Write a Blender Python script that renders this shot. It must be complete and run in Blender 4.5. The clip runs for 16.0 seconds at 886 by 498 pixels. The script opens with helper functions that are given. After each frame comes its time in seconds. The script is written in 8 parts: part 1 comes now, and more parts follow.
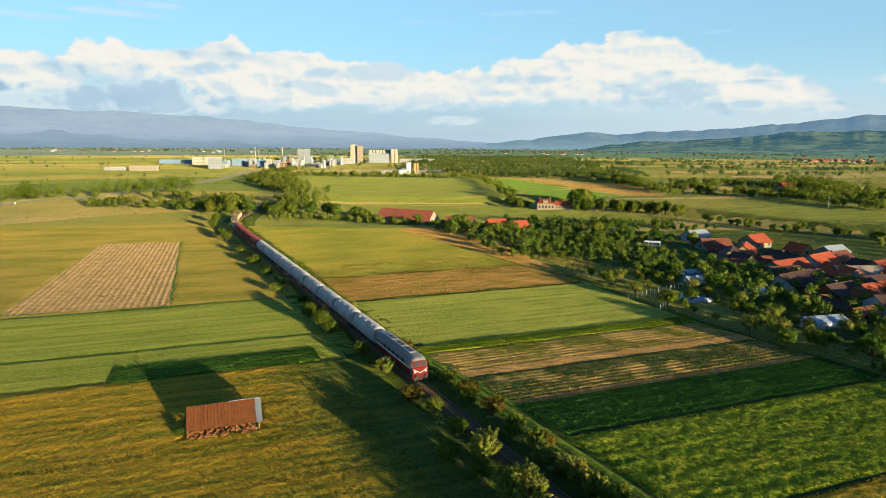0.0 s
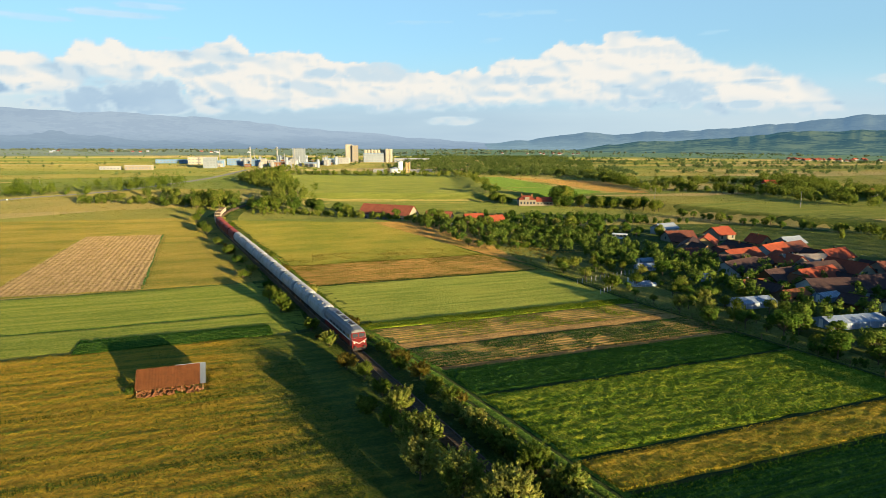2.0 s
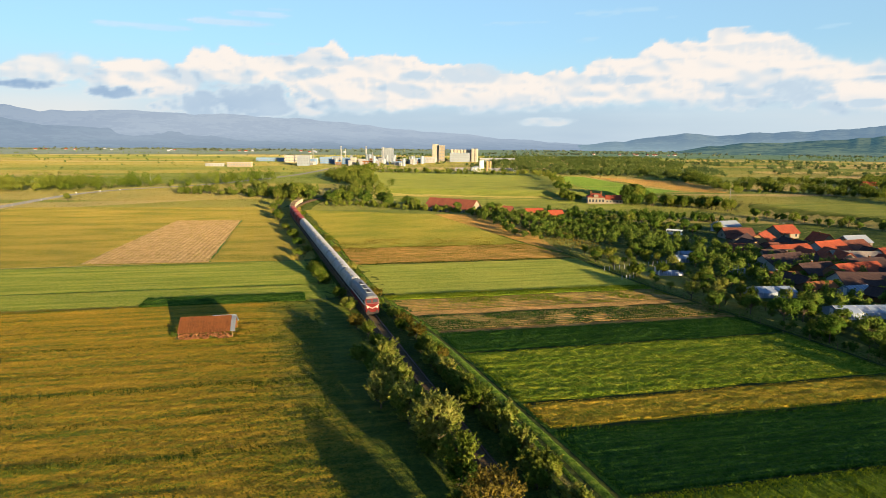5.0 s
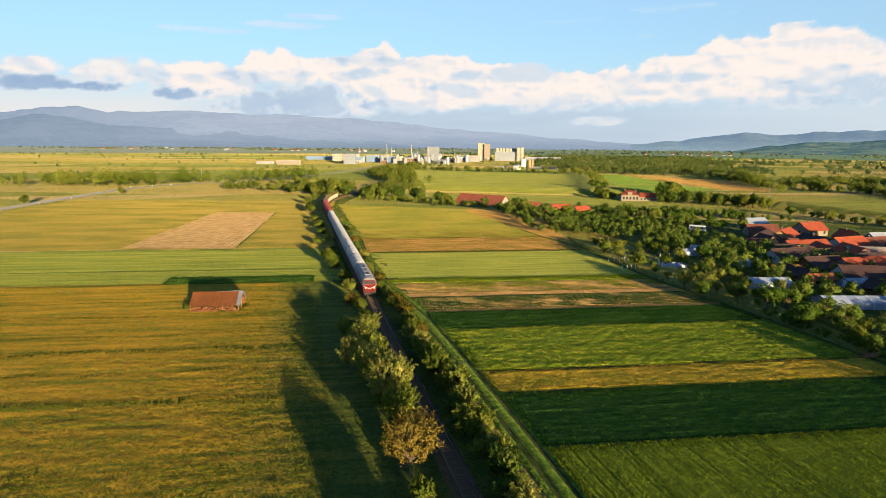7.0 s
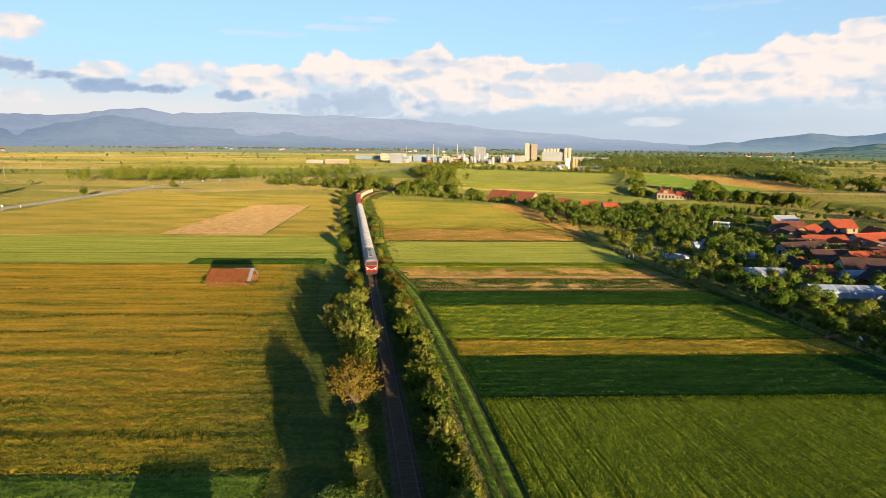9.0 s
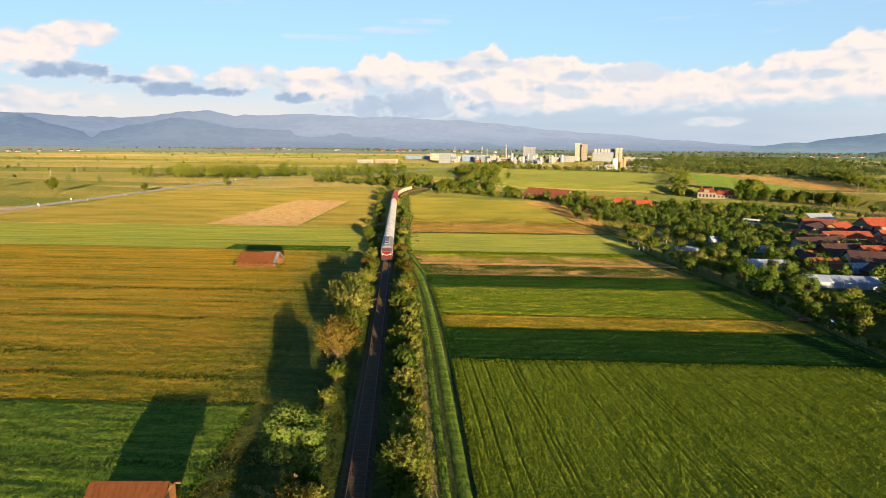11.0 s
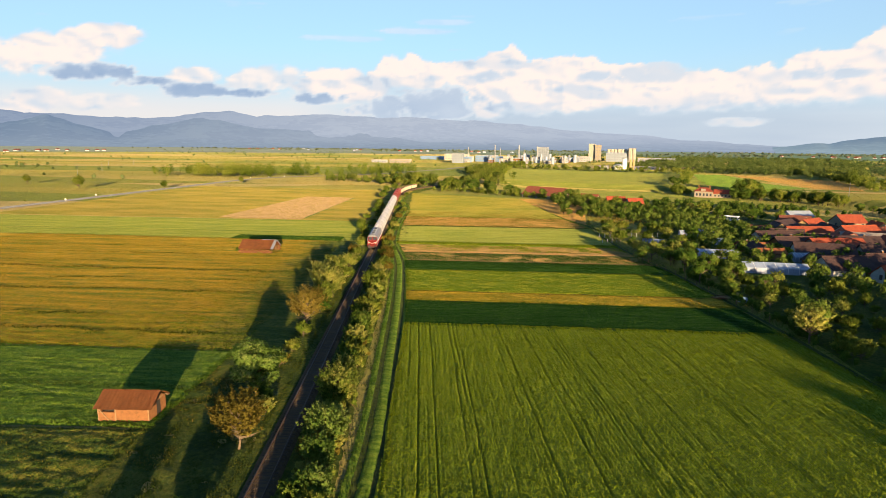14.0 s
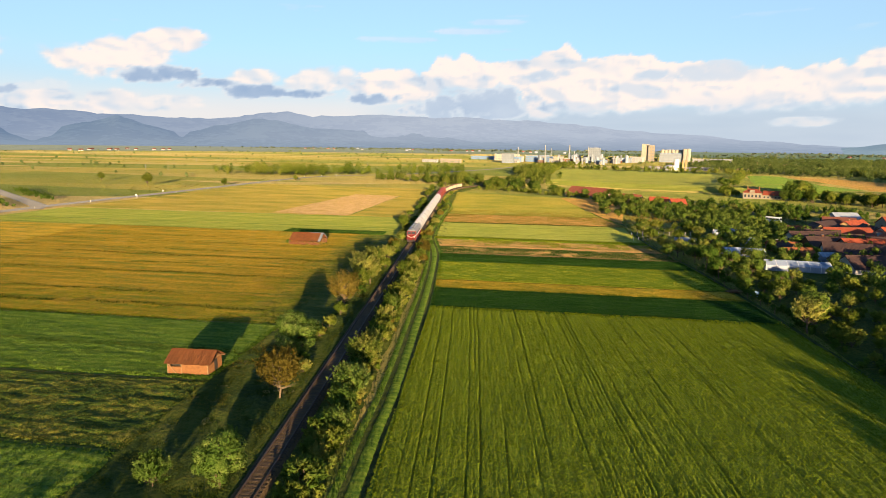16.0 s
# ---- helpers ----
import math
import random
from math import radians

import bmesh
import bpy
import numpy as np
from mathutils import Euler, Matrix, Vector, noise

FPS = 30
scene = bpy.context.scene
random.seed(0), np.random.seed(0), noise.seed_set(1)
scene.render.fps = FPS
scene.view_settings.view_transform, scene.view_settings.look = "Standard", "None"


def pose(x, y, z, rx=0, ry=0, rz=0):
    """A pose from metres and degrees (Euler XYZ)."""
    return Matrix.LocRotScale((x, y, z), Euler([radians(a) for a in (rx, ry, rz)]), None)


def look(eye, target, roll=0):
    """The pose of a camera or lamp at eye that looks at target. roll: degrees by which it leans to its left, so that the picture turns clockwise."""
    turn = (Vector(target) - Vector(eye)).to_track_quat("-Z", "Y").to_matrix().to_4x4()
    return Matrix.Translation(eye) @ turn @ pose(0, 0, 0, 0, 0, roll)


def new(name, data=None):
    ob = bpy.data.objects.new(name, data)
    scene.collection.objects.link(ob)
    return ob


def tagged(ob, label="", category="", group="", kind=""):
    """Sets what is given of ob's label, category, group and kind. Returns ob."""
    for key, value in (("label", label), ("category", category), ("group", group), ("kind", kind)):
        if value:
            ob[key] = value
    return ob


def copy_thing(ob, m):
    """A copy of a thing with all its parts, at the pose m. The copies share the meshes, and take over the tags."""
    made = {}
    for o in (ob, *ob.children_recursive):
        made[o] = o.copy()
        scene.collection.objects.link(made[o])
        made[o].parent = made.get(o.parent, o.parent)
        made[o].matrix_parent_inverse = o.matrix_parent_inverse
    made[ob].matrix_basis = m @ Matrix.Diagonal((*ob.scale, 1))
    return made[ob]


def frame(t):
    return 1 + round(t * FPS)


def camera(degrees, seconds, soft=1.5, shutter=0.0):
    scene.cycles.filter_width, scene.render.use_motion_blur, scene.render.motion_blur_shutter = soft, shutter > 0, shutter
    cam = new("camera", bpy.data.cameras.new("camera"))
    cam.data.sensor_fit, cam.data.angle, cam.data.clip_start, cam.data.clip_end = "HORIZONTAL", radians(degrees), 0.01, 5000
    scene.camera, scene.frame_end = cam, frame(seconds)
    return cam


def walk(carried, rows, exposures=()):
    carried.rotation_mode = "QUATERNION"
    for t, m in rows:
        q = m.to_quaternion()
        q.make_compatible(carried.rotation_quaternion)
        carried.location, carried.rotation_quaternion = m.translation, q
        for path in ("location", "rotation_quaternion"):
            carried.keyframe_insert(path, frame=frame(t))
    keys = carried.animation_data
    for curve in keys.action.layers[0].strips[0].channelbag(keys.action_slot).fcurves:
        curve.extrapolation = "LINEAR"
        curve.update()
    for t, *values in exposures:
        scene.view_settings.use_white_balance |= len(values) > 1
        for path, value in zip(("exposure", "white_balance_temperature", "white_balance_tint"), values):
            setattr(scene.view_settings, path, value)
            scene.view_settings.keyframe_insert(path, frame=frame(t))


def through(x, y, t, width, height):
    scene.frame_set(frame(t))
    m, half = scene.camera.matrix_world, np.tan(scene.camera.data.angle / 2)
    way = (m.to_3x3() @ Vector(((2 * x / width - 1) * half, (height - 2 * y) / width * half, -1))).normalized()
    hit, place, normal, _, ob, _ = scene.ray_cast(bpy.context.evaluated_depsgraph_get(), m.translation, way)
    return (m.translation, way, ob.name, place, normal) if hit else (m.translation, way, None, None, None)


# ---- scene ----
cam = camera(71.2, 16.0, 0.5)
PATH = [
    (0, (-0.101, -0.182, 39.145), (-0.099, 1.789, 38.807), 0.4),
    (0.5, (2.575, -2.533, 38.698), (2.578, -0.562, 38.361), 0.3),
    (1, (5.454, -4.794, 38.181), (5.456, -2.823, 37.844), 0.3),
    (1.5, (8.237, -7.145, 37.6), (8.238, -5.173, 37.264), 0.3),
    (2, (11.158, -9.44, 37.208), (11.159, -7.468, 36.872), 0.3),
    (2.5, (13.914, -11.562, 36.737), (13.907, -9.591, 36.402), 0.3),
    (3, (16.729, -13.592, 36.369), (16.689, -11.621, 36.033), 0.3),
    (3.5, (19.51, -15.741, 35.903), (19.418, -13.771, 35.568), 0.4),
    (4, (22.46, -17.49, 35.547), (22.305, -15.524, 35.212), 0.5),
    (4.5, (25.208, -19.165, 35.075), (24.981, -17.206, 34.741), 0.5),
    (7, (41.233, -26.567, 33.069), (40.783, -24.647, 32.733), 0.5),
    (7.5, (44.689, -27.795, 32.391), (44.213, -25.881, 32.057), 0.5),
    (8, (48.165, -29.046, 31.811), (47.641, -27.145, 31.477), 0.6),
    (8.5, (51.884, -30.574, 31.289), (51.302, -28.689, 30.956), 0.6),
    (9, (55.389, -31.991, 30.917), (54.779, -30.116, 30.583), 0.6),
    (9.5, (59.014, -33.573, 30.518), (58.397, -31.7, 30.184), 0.6),
    (10, (62.339, -34.979, 30.003), (61.664, -33.126, 29.67), 0.5),
    (12.5, (77.984, -44.322, 29.427), (77.168, -42.526, 29.093), 0.7),
    (13, (80.737, -46.178, 29.446), (79.915, -44.385, 29.113), 0.6),
    (13.5, (83.296, -48.089, 29.489), (82.471, -46.298, 29.157), 0.6),
    (14, (85.591, -49.932, 29.473), (84.763, -48.142, 29.141), 0.6),
    (14.5, (87.747, -51.924, 29.595), (86.917, -50.135, 29.262), 0.7),
    (15, (89.986, -54.008, 29.645), (89.131, -52.231, 29.312), 0.6),
    (15.5, (92.351, -55.944, 29.741), (91.432, -54.2, 29.406), 0.7),
    (16, (94.807, -57.716, 29.745), (93.832, -56.002, 29.411), 0.7),
]
walk(cam, [(t, look(eye, target, roll)) for t, eye, target, roll in PATH], exposures=[(0.0, 1.90, 6300, 2), (4.5, 1.92, 6550, 8), (7.5, 1.94, 6700, 13), (10.0, 1.95, 6800, 15), (16.0, 1.98, 6850, 15)])

# ---- world and sun ----
SUN_DIR = Vector((0.607, -0.795, 0.0))          # towards the sun, on the ground
SUN_EL = 6.3
SUN_STRENGTH, SKY_STRENGTH = 4.3, 0.086
world = bpy.data.worlds.new("world")
scene.world = world
world.use_nodes = True
wn = world.node_tree.nodes
sky = wn.new("ShaderNodeTexSky")
sky.sky_type = 'NISHITA'
sky.sun_disc = False
sky.sun_elevation = radians(SUN_EL)
sky.sun_rotation = math.atan2(SUN_DIR.x, SUN_DIR.y)
sky.altitude, sky.air_density, sky.dust_density, sky.ozone_density = 300, 1.1, 0.7, 4.0
world.node_tree.links.new(sky.outputs[0], wn["Background"].inputs[0])
wn["Background"].inputs[1].default_value = SKY_STRENGTH
sun_data = bpy.data.lights.new("sun", 'SUN')
sun_data.energy, sun_data.angle, sun_data.color = SUN_STRENGTH, radians(0.6), (1.0, 0.75, 0.43)
sun = new("sun", sun_data)
e = radians(SUN_EL)
sun.matrix_world = look((SUN_DIR.x * 300 * math.cos(e), SUN_DIR.y * 300 * math.cos(e), 300 * math.sin(e)), (0, 0, 0))

# ---- helpers of this scene ----
rng = np.random.default_rng(7)


def fast_mesh(name, verts, faces, uv=None):
    """A mesh from numpy arrays; faces all have the same number of corners."""
    me = bpy.data.meshes.new(name)
    verts, faces = np.asarray(verts, dtype=np.float32), np.asarray(faces, dtype=np.int32)
    m, k = faces.shape
    me.vertices.add(len(verts))
    me.vertices.foreach_set("co", verts.ravel())
    me.loops.add(m * k)
    me.loops.foreach_set("vertex_index", faces.ravel())
    me.polygons.add(m)
    me.polygons.foreach_set("loop_start", np.arange(0, m * k, k, dtype=np.int32))
    me.update(calc_edges=True)
    me.validate()
    return me


def to_mesh(name, bm, material, smooth=False):
    me = bpy.data.meshes.new(name)
    bmesh.ops.recalc_face_normals(bm, faces=bm.faces)
    bm.to_mesh(me)
    bm.free()
    if material:
        me.materials.append(material)
    if smooth:
        for p in me.polygons:
            p.use_smooth = True
    return me


def thing(name, x, y, z, turn=0.0, label="", category="", group=""):
    ob = new(name)
    ob.matrix_world = pose(x, y, z, 0, 0, turn)
    ob.empty_display_size = 0.3
    return tagged(ob, label, category, group)


def part(name, bm, material, parent, label="", smooth=False):
    ob = new(name, to_mesh(name, bm, material, smooth))
    ob.parent = parent
    if label:
        ob["label"] = label
    return ob


def part_mesh(name, me, parent, label="", at=None):
    ob = new(name, me)
    ob.parent = parent
    if at is not None:
        ob.matrix_basis = at
    if label:
        ob["label"] = label
    return ob


def box(bm, x0, x1, y0, y1, z0, z1, bevel=0.0, m=None):
    """A box added to bm, with bevelled edges if asked."""
    made = bmesh.ops.create_cube(bm, size=1.0)
    vs = made["verts"]
    for v in vs:
        v.co = Vector(((x0 + x1) / 2 + v.co.x * (x1 - x0), (y0 + y1) / 2 + v.co.y * (y1 - y0), (z0 + z1) / 2 + v.co.z * (z1 - z0)))
    if bevel > 0:
        es = list({ed for v in vs for ed in v.link_edges})
        out = bmesh.ops.bevel(bm, geom=es, offset=bevel, segments=1, affect='EDGES')
        vs = list({v for f in out["faces"] for v in f.verts} | {v for v in vs if v.is_valid})
    if m is not None:
        bmesh.ops.transform(bm, matrix=m, verts=[v for v in vs if v.is_valid])
    return bm


def boxed(*a, **k):
    return box(bmesh.new(), *a, **k)


def rod(bm, p, q, r0, r1=None, n=8, caps=True):
    """A tapered rod from p to q."""
    p, q = Vector(p), Vector(q)
    d = q - p
    m = Matrix.Translation((p + q) / 2) @ d.to_track_quat("Z", "Y").to_matrix().to_4x4()
    bmesh.ops.create_cone(bm, cap_ends=caps, segments=n, radius1=r0, radius2=r0 if r1 is None else r1, depth=d.length, matrix=m)
    return bm


def rounded(me, normals):
    """Shade each leaf with the roundness of the clump that it belongs to."""
    nn = normals / np.linalg.norm(normals, axis=1)[:, None]
    for p in me.polygons:
        p.use_smooth = True
    me.normals_split_custom_set_from_vertices(nn.astype(np.float32))


def smoothstep(a, b, x):
    t = np.clip((np.asarray(x, dtype=float) - a) / (b - a), 0, 1)
    return t * t * (3 - 2 * t)


def lattice(ix, iy, seed):
    v = np.sin(ix * 127.1 + iy * 311.7 + seed * 74.7) * 43758.5453
    return v - np.floor(v)


def vnoise(x, y, seed=0):
    """Smooth value noise, 0 to 1."""
    ix, iy = np.floor(x), np.floor(y)
    fx, fy = x - ix, y - iy
    fx, fy = fx * fx * (3 - 2 * fx), fy * fy * (3 - 2 * fy)
    a = lattice(ix, iy, seed) * (1 - fx) + lattice(ix + 1, iy, seed) * fx
    b = lattice(ix, iy + 1, seed) * (1 - fx) + lattice(ix + 1, iy + 1, seed) * fx
    return a * (1 - fy) + b * fy


def fbm(x, y, seed=0, octaves=4):
    total, amp, norm = 0.0, 1.0, 0.0
    for i in range(octaves):
        total = total + amp * vnoise(x * 2 ** i, y * 2 ** i, seed + i)
        norm += amp
        amp *= 0.5
    return total / norm


def height(x, y):
    """The lie of the land: flat fields, a shallow hollow with the village, and a scarp behind it."""
    x, y = np.asarray(x, dtype=float), np.asarray(y, dtype=float)
    west = 40 - np.maximum(y - 190, 0) * 0.35 - 70 * smoothstep(285, 322, y)
    scarp = np.interp(x, [110, 153, 200, 260, 600], [438, 372, 296, 240, 190])
    dip = -4.5 * smoothstep(120, 330, y) * smoothstep(west, west + 45, x) * (1 - smoothstep(scarp, scarp + 26, y))
    return dip + 0.5 * (fbm(x / 60, y / 60, 3, 2) - 0.5) * smoothstep(200, 400, y)


def h1(x, y):
    return float(height(x, y))


# ---- materials ----
FUZZ = 0.5

def material(name):
    mat = bpy.data.materials.new(name)
    mat.use_nodes = True
    nt = mat.node_tree
    return mat, nt.nodes, nt.links, nt.nodes["Principled BSDF"]


def mapped(ns, ls, scale, turn=0.0, source="Position"):
    g = ns.new("ShaderNodeNewGeometry") if source == "Position" else ns.new("ShaderNodeTexCoord")
    m = ns.new("ShaderNodeMapping")
    m.vector_type = 'TEXTURE'
    m.inputs["Rotation"].default_value = (0, 0, radians(-turn))
    m.inputs["Scale"].default_value = tuple(1 / v for v in scale)
    ls.new(g.outputs[source], m.inputs[0])
    return m.outputs[0]


def noise_tex(ns, ls, vec, scale, detail=4.0, rough=0.6):
    n = ns.new("ShaderNodeTexNoise")
    n.inputs["Scale"].default_value, n.inputs["Detail"].default_value, n.inputs["Roughness"].default_value = scale, detail, rough
    if vec is not None:
        ls.new(vec, n.inputs["Vector"])
    return n.outputs["Fac"]


def ramp(ns, ls, fac, stops):
    r = ns.new("ShaderNodeValToRGB")
    while len(r.color_ramp.elements) < len(stops):
        r.color_ramp.elements.new(0.5)
    for el, (p, c) in zip(r.color_ramp.elements, stops):
        el.position, el.color = p, (*c, 1) if len(c) == 3 else c
    ls.new(fac, r.inputs[0])
    return r.outputs[0]


def mix(ns, ls, fac, a, b, how='MIX'):
    m = ns.new("ShaderNodeMix")
    m.data_type, m.blend_type = 'RGBA', how
    for slot, v in ((0, fac), (6, a), (7, b)):
        if isinstance(v, (int, float)):
            m.inputs[slot].default_value = v
        elif isinstance(v, tuple):
            m.inputs[slot].default_value = (*v, 1)
        else:
            ls.new(v, m.inputs[slot])
    return m.outputs[2]


def math_node(ns, ls, op, a, b=0.0):
    m = ns.new("ShaderNodeMath")
    m.operation = op
    for i, v in enumerate((a, b)):
        if isinstance(v, (int, float)):
            m.inputs[i].default_value = v
        else:
            ls.new(v, m.inputs[i])
    return m.outputs[0]


def fuzz(ls, p, col):
    """Plant cover: very rough, and furry at low angles of light."""
    p.inputs["Roughness"].default_value = 0.95
    p.inputs["Specular IOR Level"].default_value = 0.1
    p.inputs["Diffuse Roughness"].default_value = 1.0
    p.inputs["Sheen Weight"].default_value = FUZZ
    p.inputs["Sheen Roughness"].default_value = 0.45
    ls.new(col, p.inputs["Sheen Tint"])


def field_mat(name, dark, mid, light, turn=0.0, row=0.0, row_colour=None, row_amount=0.5, patch=0.06, grain=1.2, bump=1.0, stretch=1.0, bank_shade=None):
    """Ground with plants: patches, grain, and rows that run at an angle when row (metres apart) is given."""
    mat, ns, ls, p = material(name)
    vec = mapped(ns, ls, (1, 1, 1))
    flat = mapped(ns, ls, (1.0, 1.0 / stretch, 1.0), -turn)
    big = noise_tex(ns, ls, flat, patch, 4.0, 0.6)
    fine = noise_tex(ns, ls, vec, grain, 5.0, 0.72)
    both = mix(ns, ls, 0.5, big, fine)
    col = ramp(ns, ls, both, [(0.42, dark), (0.5, mid), (0.58, light)])
    relief = fine
    if bank_shade:
        # greener grass along the railway bank, darkened too for the tree shade there
        g, sp = ns.new("ShaderNodeNewGeometry"), ns.new("ShaderNodeSeparateXYZ")
        ls.new(g.outputs["Position"], sp.inputs[0])
        far = math_node(ns, ls, 'ADD', math_node(ns, ls, 'MULTIPLY', sp.outputs[0], 0.891), math_node(ns, ls, 'MULTIPLY', sp.outputs[1], 0.454))
        far = math_node(ns, ls, 'ADD', far, math_node(ns, ls, 'MULTIPLY', noise_tex(ns, ls, vec, 0.22, 5.0, 0.65), 22.0))
        r = ns.new("ShaderNodeMapRange")
        ls.new(far, r.inputs["Value"])
        r.inputs["From Min"].default_value, r.inputs["From Max"].default_value = 28.0, 40.0
        bank_col = ramp(ns, ls, both, [(0.42, bank_shade[0]), (0.5, bank_shade[1]), (0.58, bank_shade[2])])
        col = mix(ns, ls, r.outputs[0], col, bank_col)
    if row > 0:
        w = ns.new("ShaderNodeTexWave")
        w.wave_type, w.bands_direction = 'BANDS', 'X'
        w.inputs["Scale"].default_value = 0.314 / row
        w.inputs["Distortion"].default_value, w.inputs["Detail"].default_value, w.inputs["Detail Scale"].default_value = 1.2, 2.0, 0.6
        ls.new(mapped(ns, ls, (1, 1, 1), -turn), w.inputs["Vector"])
        gaps = math_node(ns, ls, 'MULTIPLY', ramp(ns, ls, w.outputs["Fac"], [(0.35, (1, 1, 1)), (0.7, (0, 0, 0))]), row_amount)
        col = mix(ns, ls, gaps, col, row_colour or dark)
        relief = math_node(ns, ls, 'ADD', math_node(ns, ls, 'MULTIPLY', w.outputs["Fac"], 0.6), fine)
    ls.new(col, p.inputs["Base Color"])
    fuzz(ls, p, col)
    b = ns.new("ShaderNodeBump")
    b.inputs["Strength"].default_value, b.inputs["Distance"].default_value = 1.0, bump
    ls.new(relief, b.inputs["Height"])
    ls.new(b.outputs[0], p.inputs["Normal"])
    return mat


def leaf_mat(name, dark, mid, light, patch=0.08, through=0.45, turn=0.0, stretch=1.0):
    """Leaves and blades: a soft diffuse face that lets some light through, each piece a little different."""
    mat, ns, ls, p = material(name)
    g = ns.new("ShaderNodeNewGeometry")
    o = ns.new("ShaderNodeObjectInfo")
    vec = mapped(ns, ls, (1, 1.0 / stretch, 1), -turn)
    big = ramp(ns, ls, noise_tex(ns, ls, vec, patch, 4.0, 0.6), [(0.3, (0, 0, 0)), (0.7, (1, 1, 1))])
    v = mix(ns, ls, 0.66, g.outputs["Random Per Island"], big)
    v = mix(ns, ls, 0.25, v, o.outputs["Random"])
    col = ramp(ns, ls, v, [(0.25, dark), (0.5, mid), (0.75, light)])
    d = ns.new("ShaderNodeBsdfDiffuse")
    t = ns.new("ShaderNodeBsdfTranslucent")
    ls.new(col, d.inputs[0])
    ls.new(col, t.inputs[0])
    m = ns.new("ShaderNodeMixShader")
    m.inputs[0].default_value = through
    ls.new(d.outputs[0], m.inputs[1])
    ls.new(t.outputs[0], m.inputs[2])
    ls.new(m.outputs[0], ns["Material Output"].inputs["Surface"])
    ns.remove(p)
    return mat


def plain_mat(name, colour, rough=0.7, metal=0.0, vary=0.25, scale=1.5, bump=0.02, dirt=None, source="Object"):
    """A painted, plastered, wooden or metal surface with stains at two sizes."""
    mat, ns, ls, p = material(name)
    vec = mapped(ns, ls, (1, 1, 1), 0, source)
    a = noise_tex(ns, ls, vec, scale, 5.0, 0.65)
    b = noise_tex(ns, ls, vec, scale * 7, 4.0, 0.6)
    v = mix(ns, ls, 0.4, a, b)
    dirt = dirt or tuple(c * (1 - vary) for c in colour)
    lift = tuple(min(1.0, c * (1 + vary * 0.5)) for c in colour)
    col = ramp(ns, ls, v, [(0.33, dirt), (0.5, colour), (0.68, lift)])
    o = ns.new("ShaderNodeObjectInfo")
    col = mix(ns, ls, math_node(ns, ls, 'MULTIPLY', o.outputs["Random"], 0.25), col, dirt)
    ls.new(col, p.inputs["Base Color"])
    p.inputs["Roughness"].default_value, p.inputs["Metallic"].default_value, p.inputs["Diffuse Roughness"].default_value = rough, metal, rough
    p.inputs["Specular IOR Level"].default_value = 0.5 if rough < 0.7 else 0.15
    n = ns.new("ShaderNodeBump")
    n.inputs["Distance"].default_value, n.inputs["Strength"].default_value = bump, 0.8
    ls.new(v, n.inputs["Height"])
    ls.new(n.outputs[0], p.inputs["Normal"])
    return mat


def tile_mat(name, colour, dark, light, pitch=0.3):
    """Roof tiles: courses and columns as relief, with lichen and replaced tiles."""
    mat, ns, ls, p = material(name)
    vec = mapped(ns, ls, (1, 1, 1), 0, "Object")
    a = noise_tex(ns, ls, vec, 0.5, 5.0, 0.7)
    b = noise_tex(ns, ls, vec, 4.0, 3.0, 0.7)
    col = ramp(ns, ls, mix(ns, ls, 0.5, a, b), [(0.34, dark), (0.5, colour), (0.66, light)])
    w = ns.new("ShaderNodeTexWave")
    w.bands_direction = 'X'
    w.inputs["Scale"].default_value = 0.314 / pitch
    ls.new(vec, w.inputs["Vector"])
    w2 = ns.new("ShaderNodeTexWave")
    w2.bands_direction = 'Z'
    w2.inputs["Scale"].default_value = 0.314 / (pitch * 0.7)
    ls.new(vec, w2.inputs["Vector"])
    r = math_node(ns, ls, 'ADD', w.outputs["Fac"], w2.outputs["Fac"])
    o = ns.new("ShaderNodeObjectInfo")
    col = mix(ns, ls, math_node(ns, ls, 'MULTIPLY', o.outputs["Random"], 0.45), col, dark)
    ls.new(col, p.inputs["Base Color"])
    p.inputs["Roughness"].default_value = 0.85
    p.inputs["Specular IOR Level"].default_value = 0.15
    n = ns.new("ShaderNodeBump")
    n.inputs["Distance"].default_value, n.inputs["Strength"].default_value = 0.03, 0.7
    ls.new(r, n.inputs["Height"])
    ls.new(n.outputs[0], p.inputs["Normal"])
    return mat


STRIP = 20.7     # direction of the field strips, degrees from x
TRACK = 117.0    # direction of the railway
M = {}
M["ground"] = field_mat("ground", (0.056, 0.081, 0.038), (0.103, 0.123, 0.061), (0.148, 0.162, 0.095), STRIP, patch=0.012, grain=0.35, bump=1.6, stretch=3)
M["meadow"] = field_mat("meadow_soil", (0.098, 0.118, 0.009), (0.232, 0.166, 0.013), (0.340, 0.208, 0.018), STRIP, patch=0.05, grain=2.0, bump=0.5, stretch=0.10, bank_shade=((0.034, 0.056, 0.007), (0.060, 0.082, 0.010), (0.105, 0.108, 0.014)))
M["meadow_blades"] = leaf_mat("meadow_blades", (0.112, 0.120, 0.009), (0.208, 0.150, 0.013), (0.278, 0.182, 0.018), 0.05, 0.22, turn=STRIP, stretch=0.10)
M["verge"] = field_mat("verge_grass", (0.023, 0.043, 0.006), (0.047, 0.067, 0.009), (0.086, 0.095, 0.014), STRIP, patch=0.12, grain=1.8, bump=0.6)
M["verge_blades"] = leaf_mat("verge_blades", (0.026, 0.052, 0.007), (0.050, 0.078, 0.010), (0.095, 0.105, 0.016), 0.12)
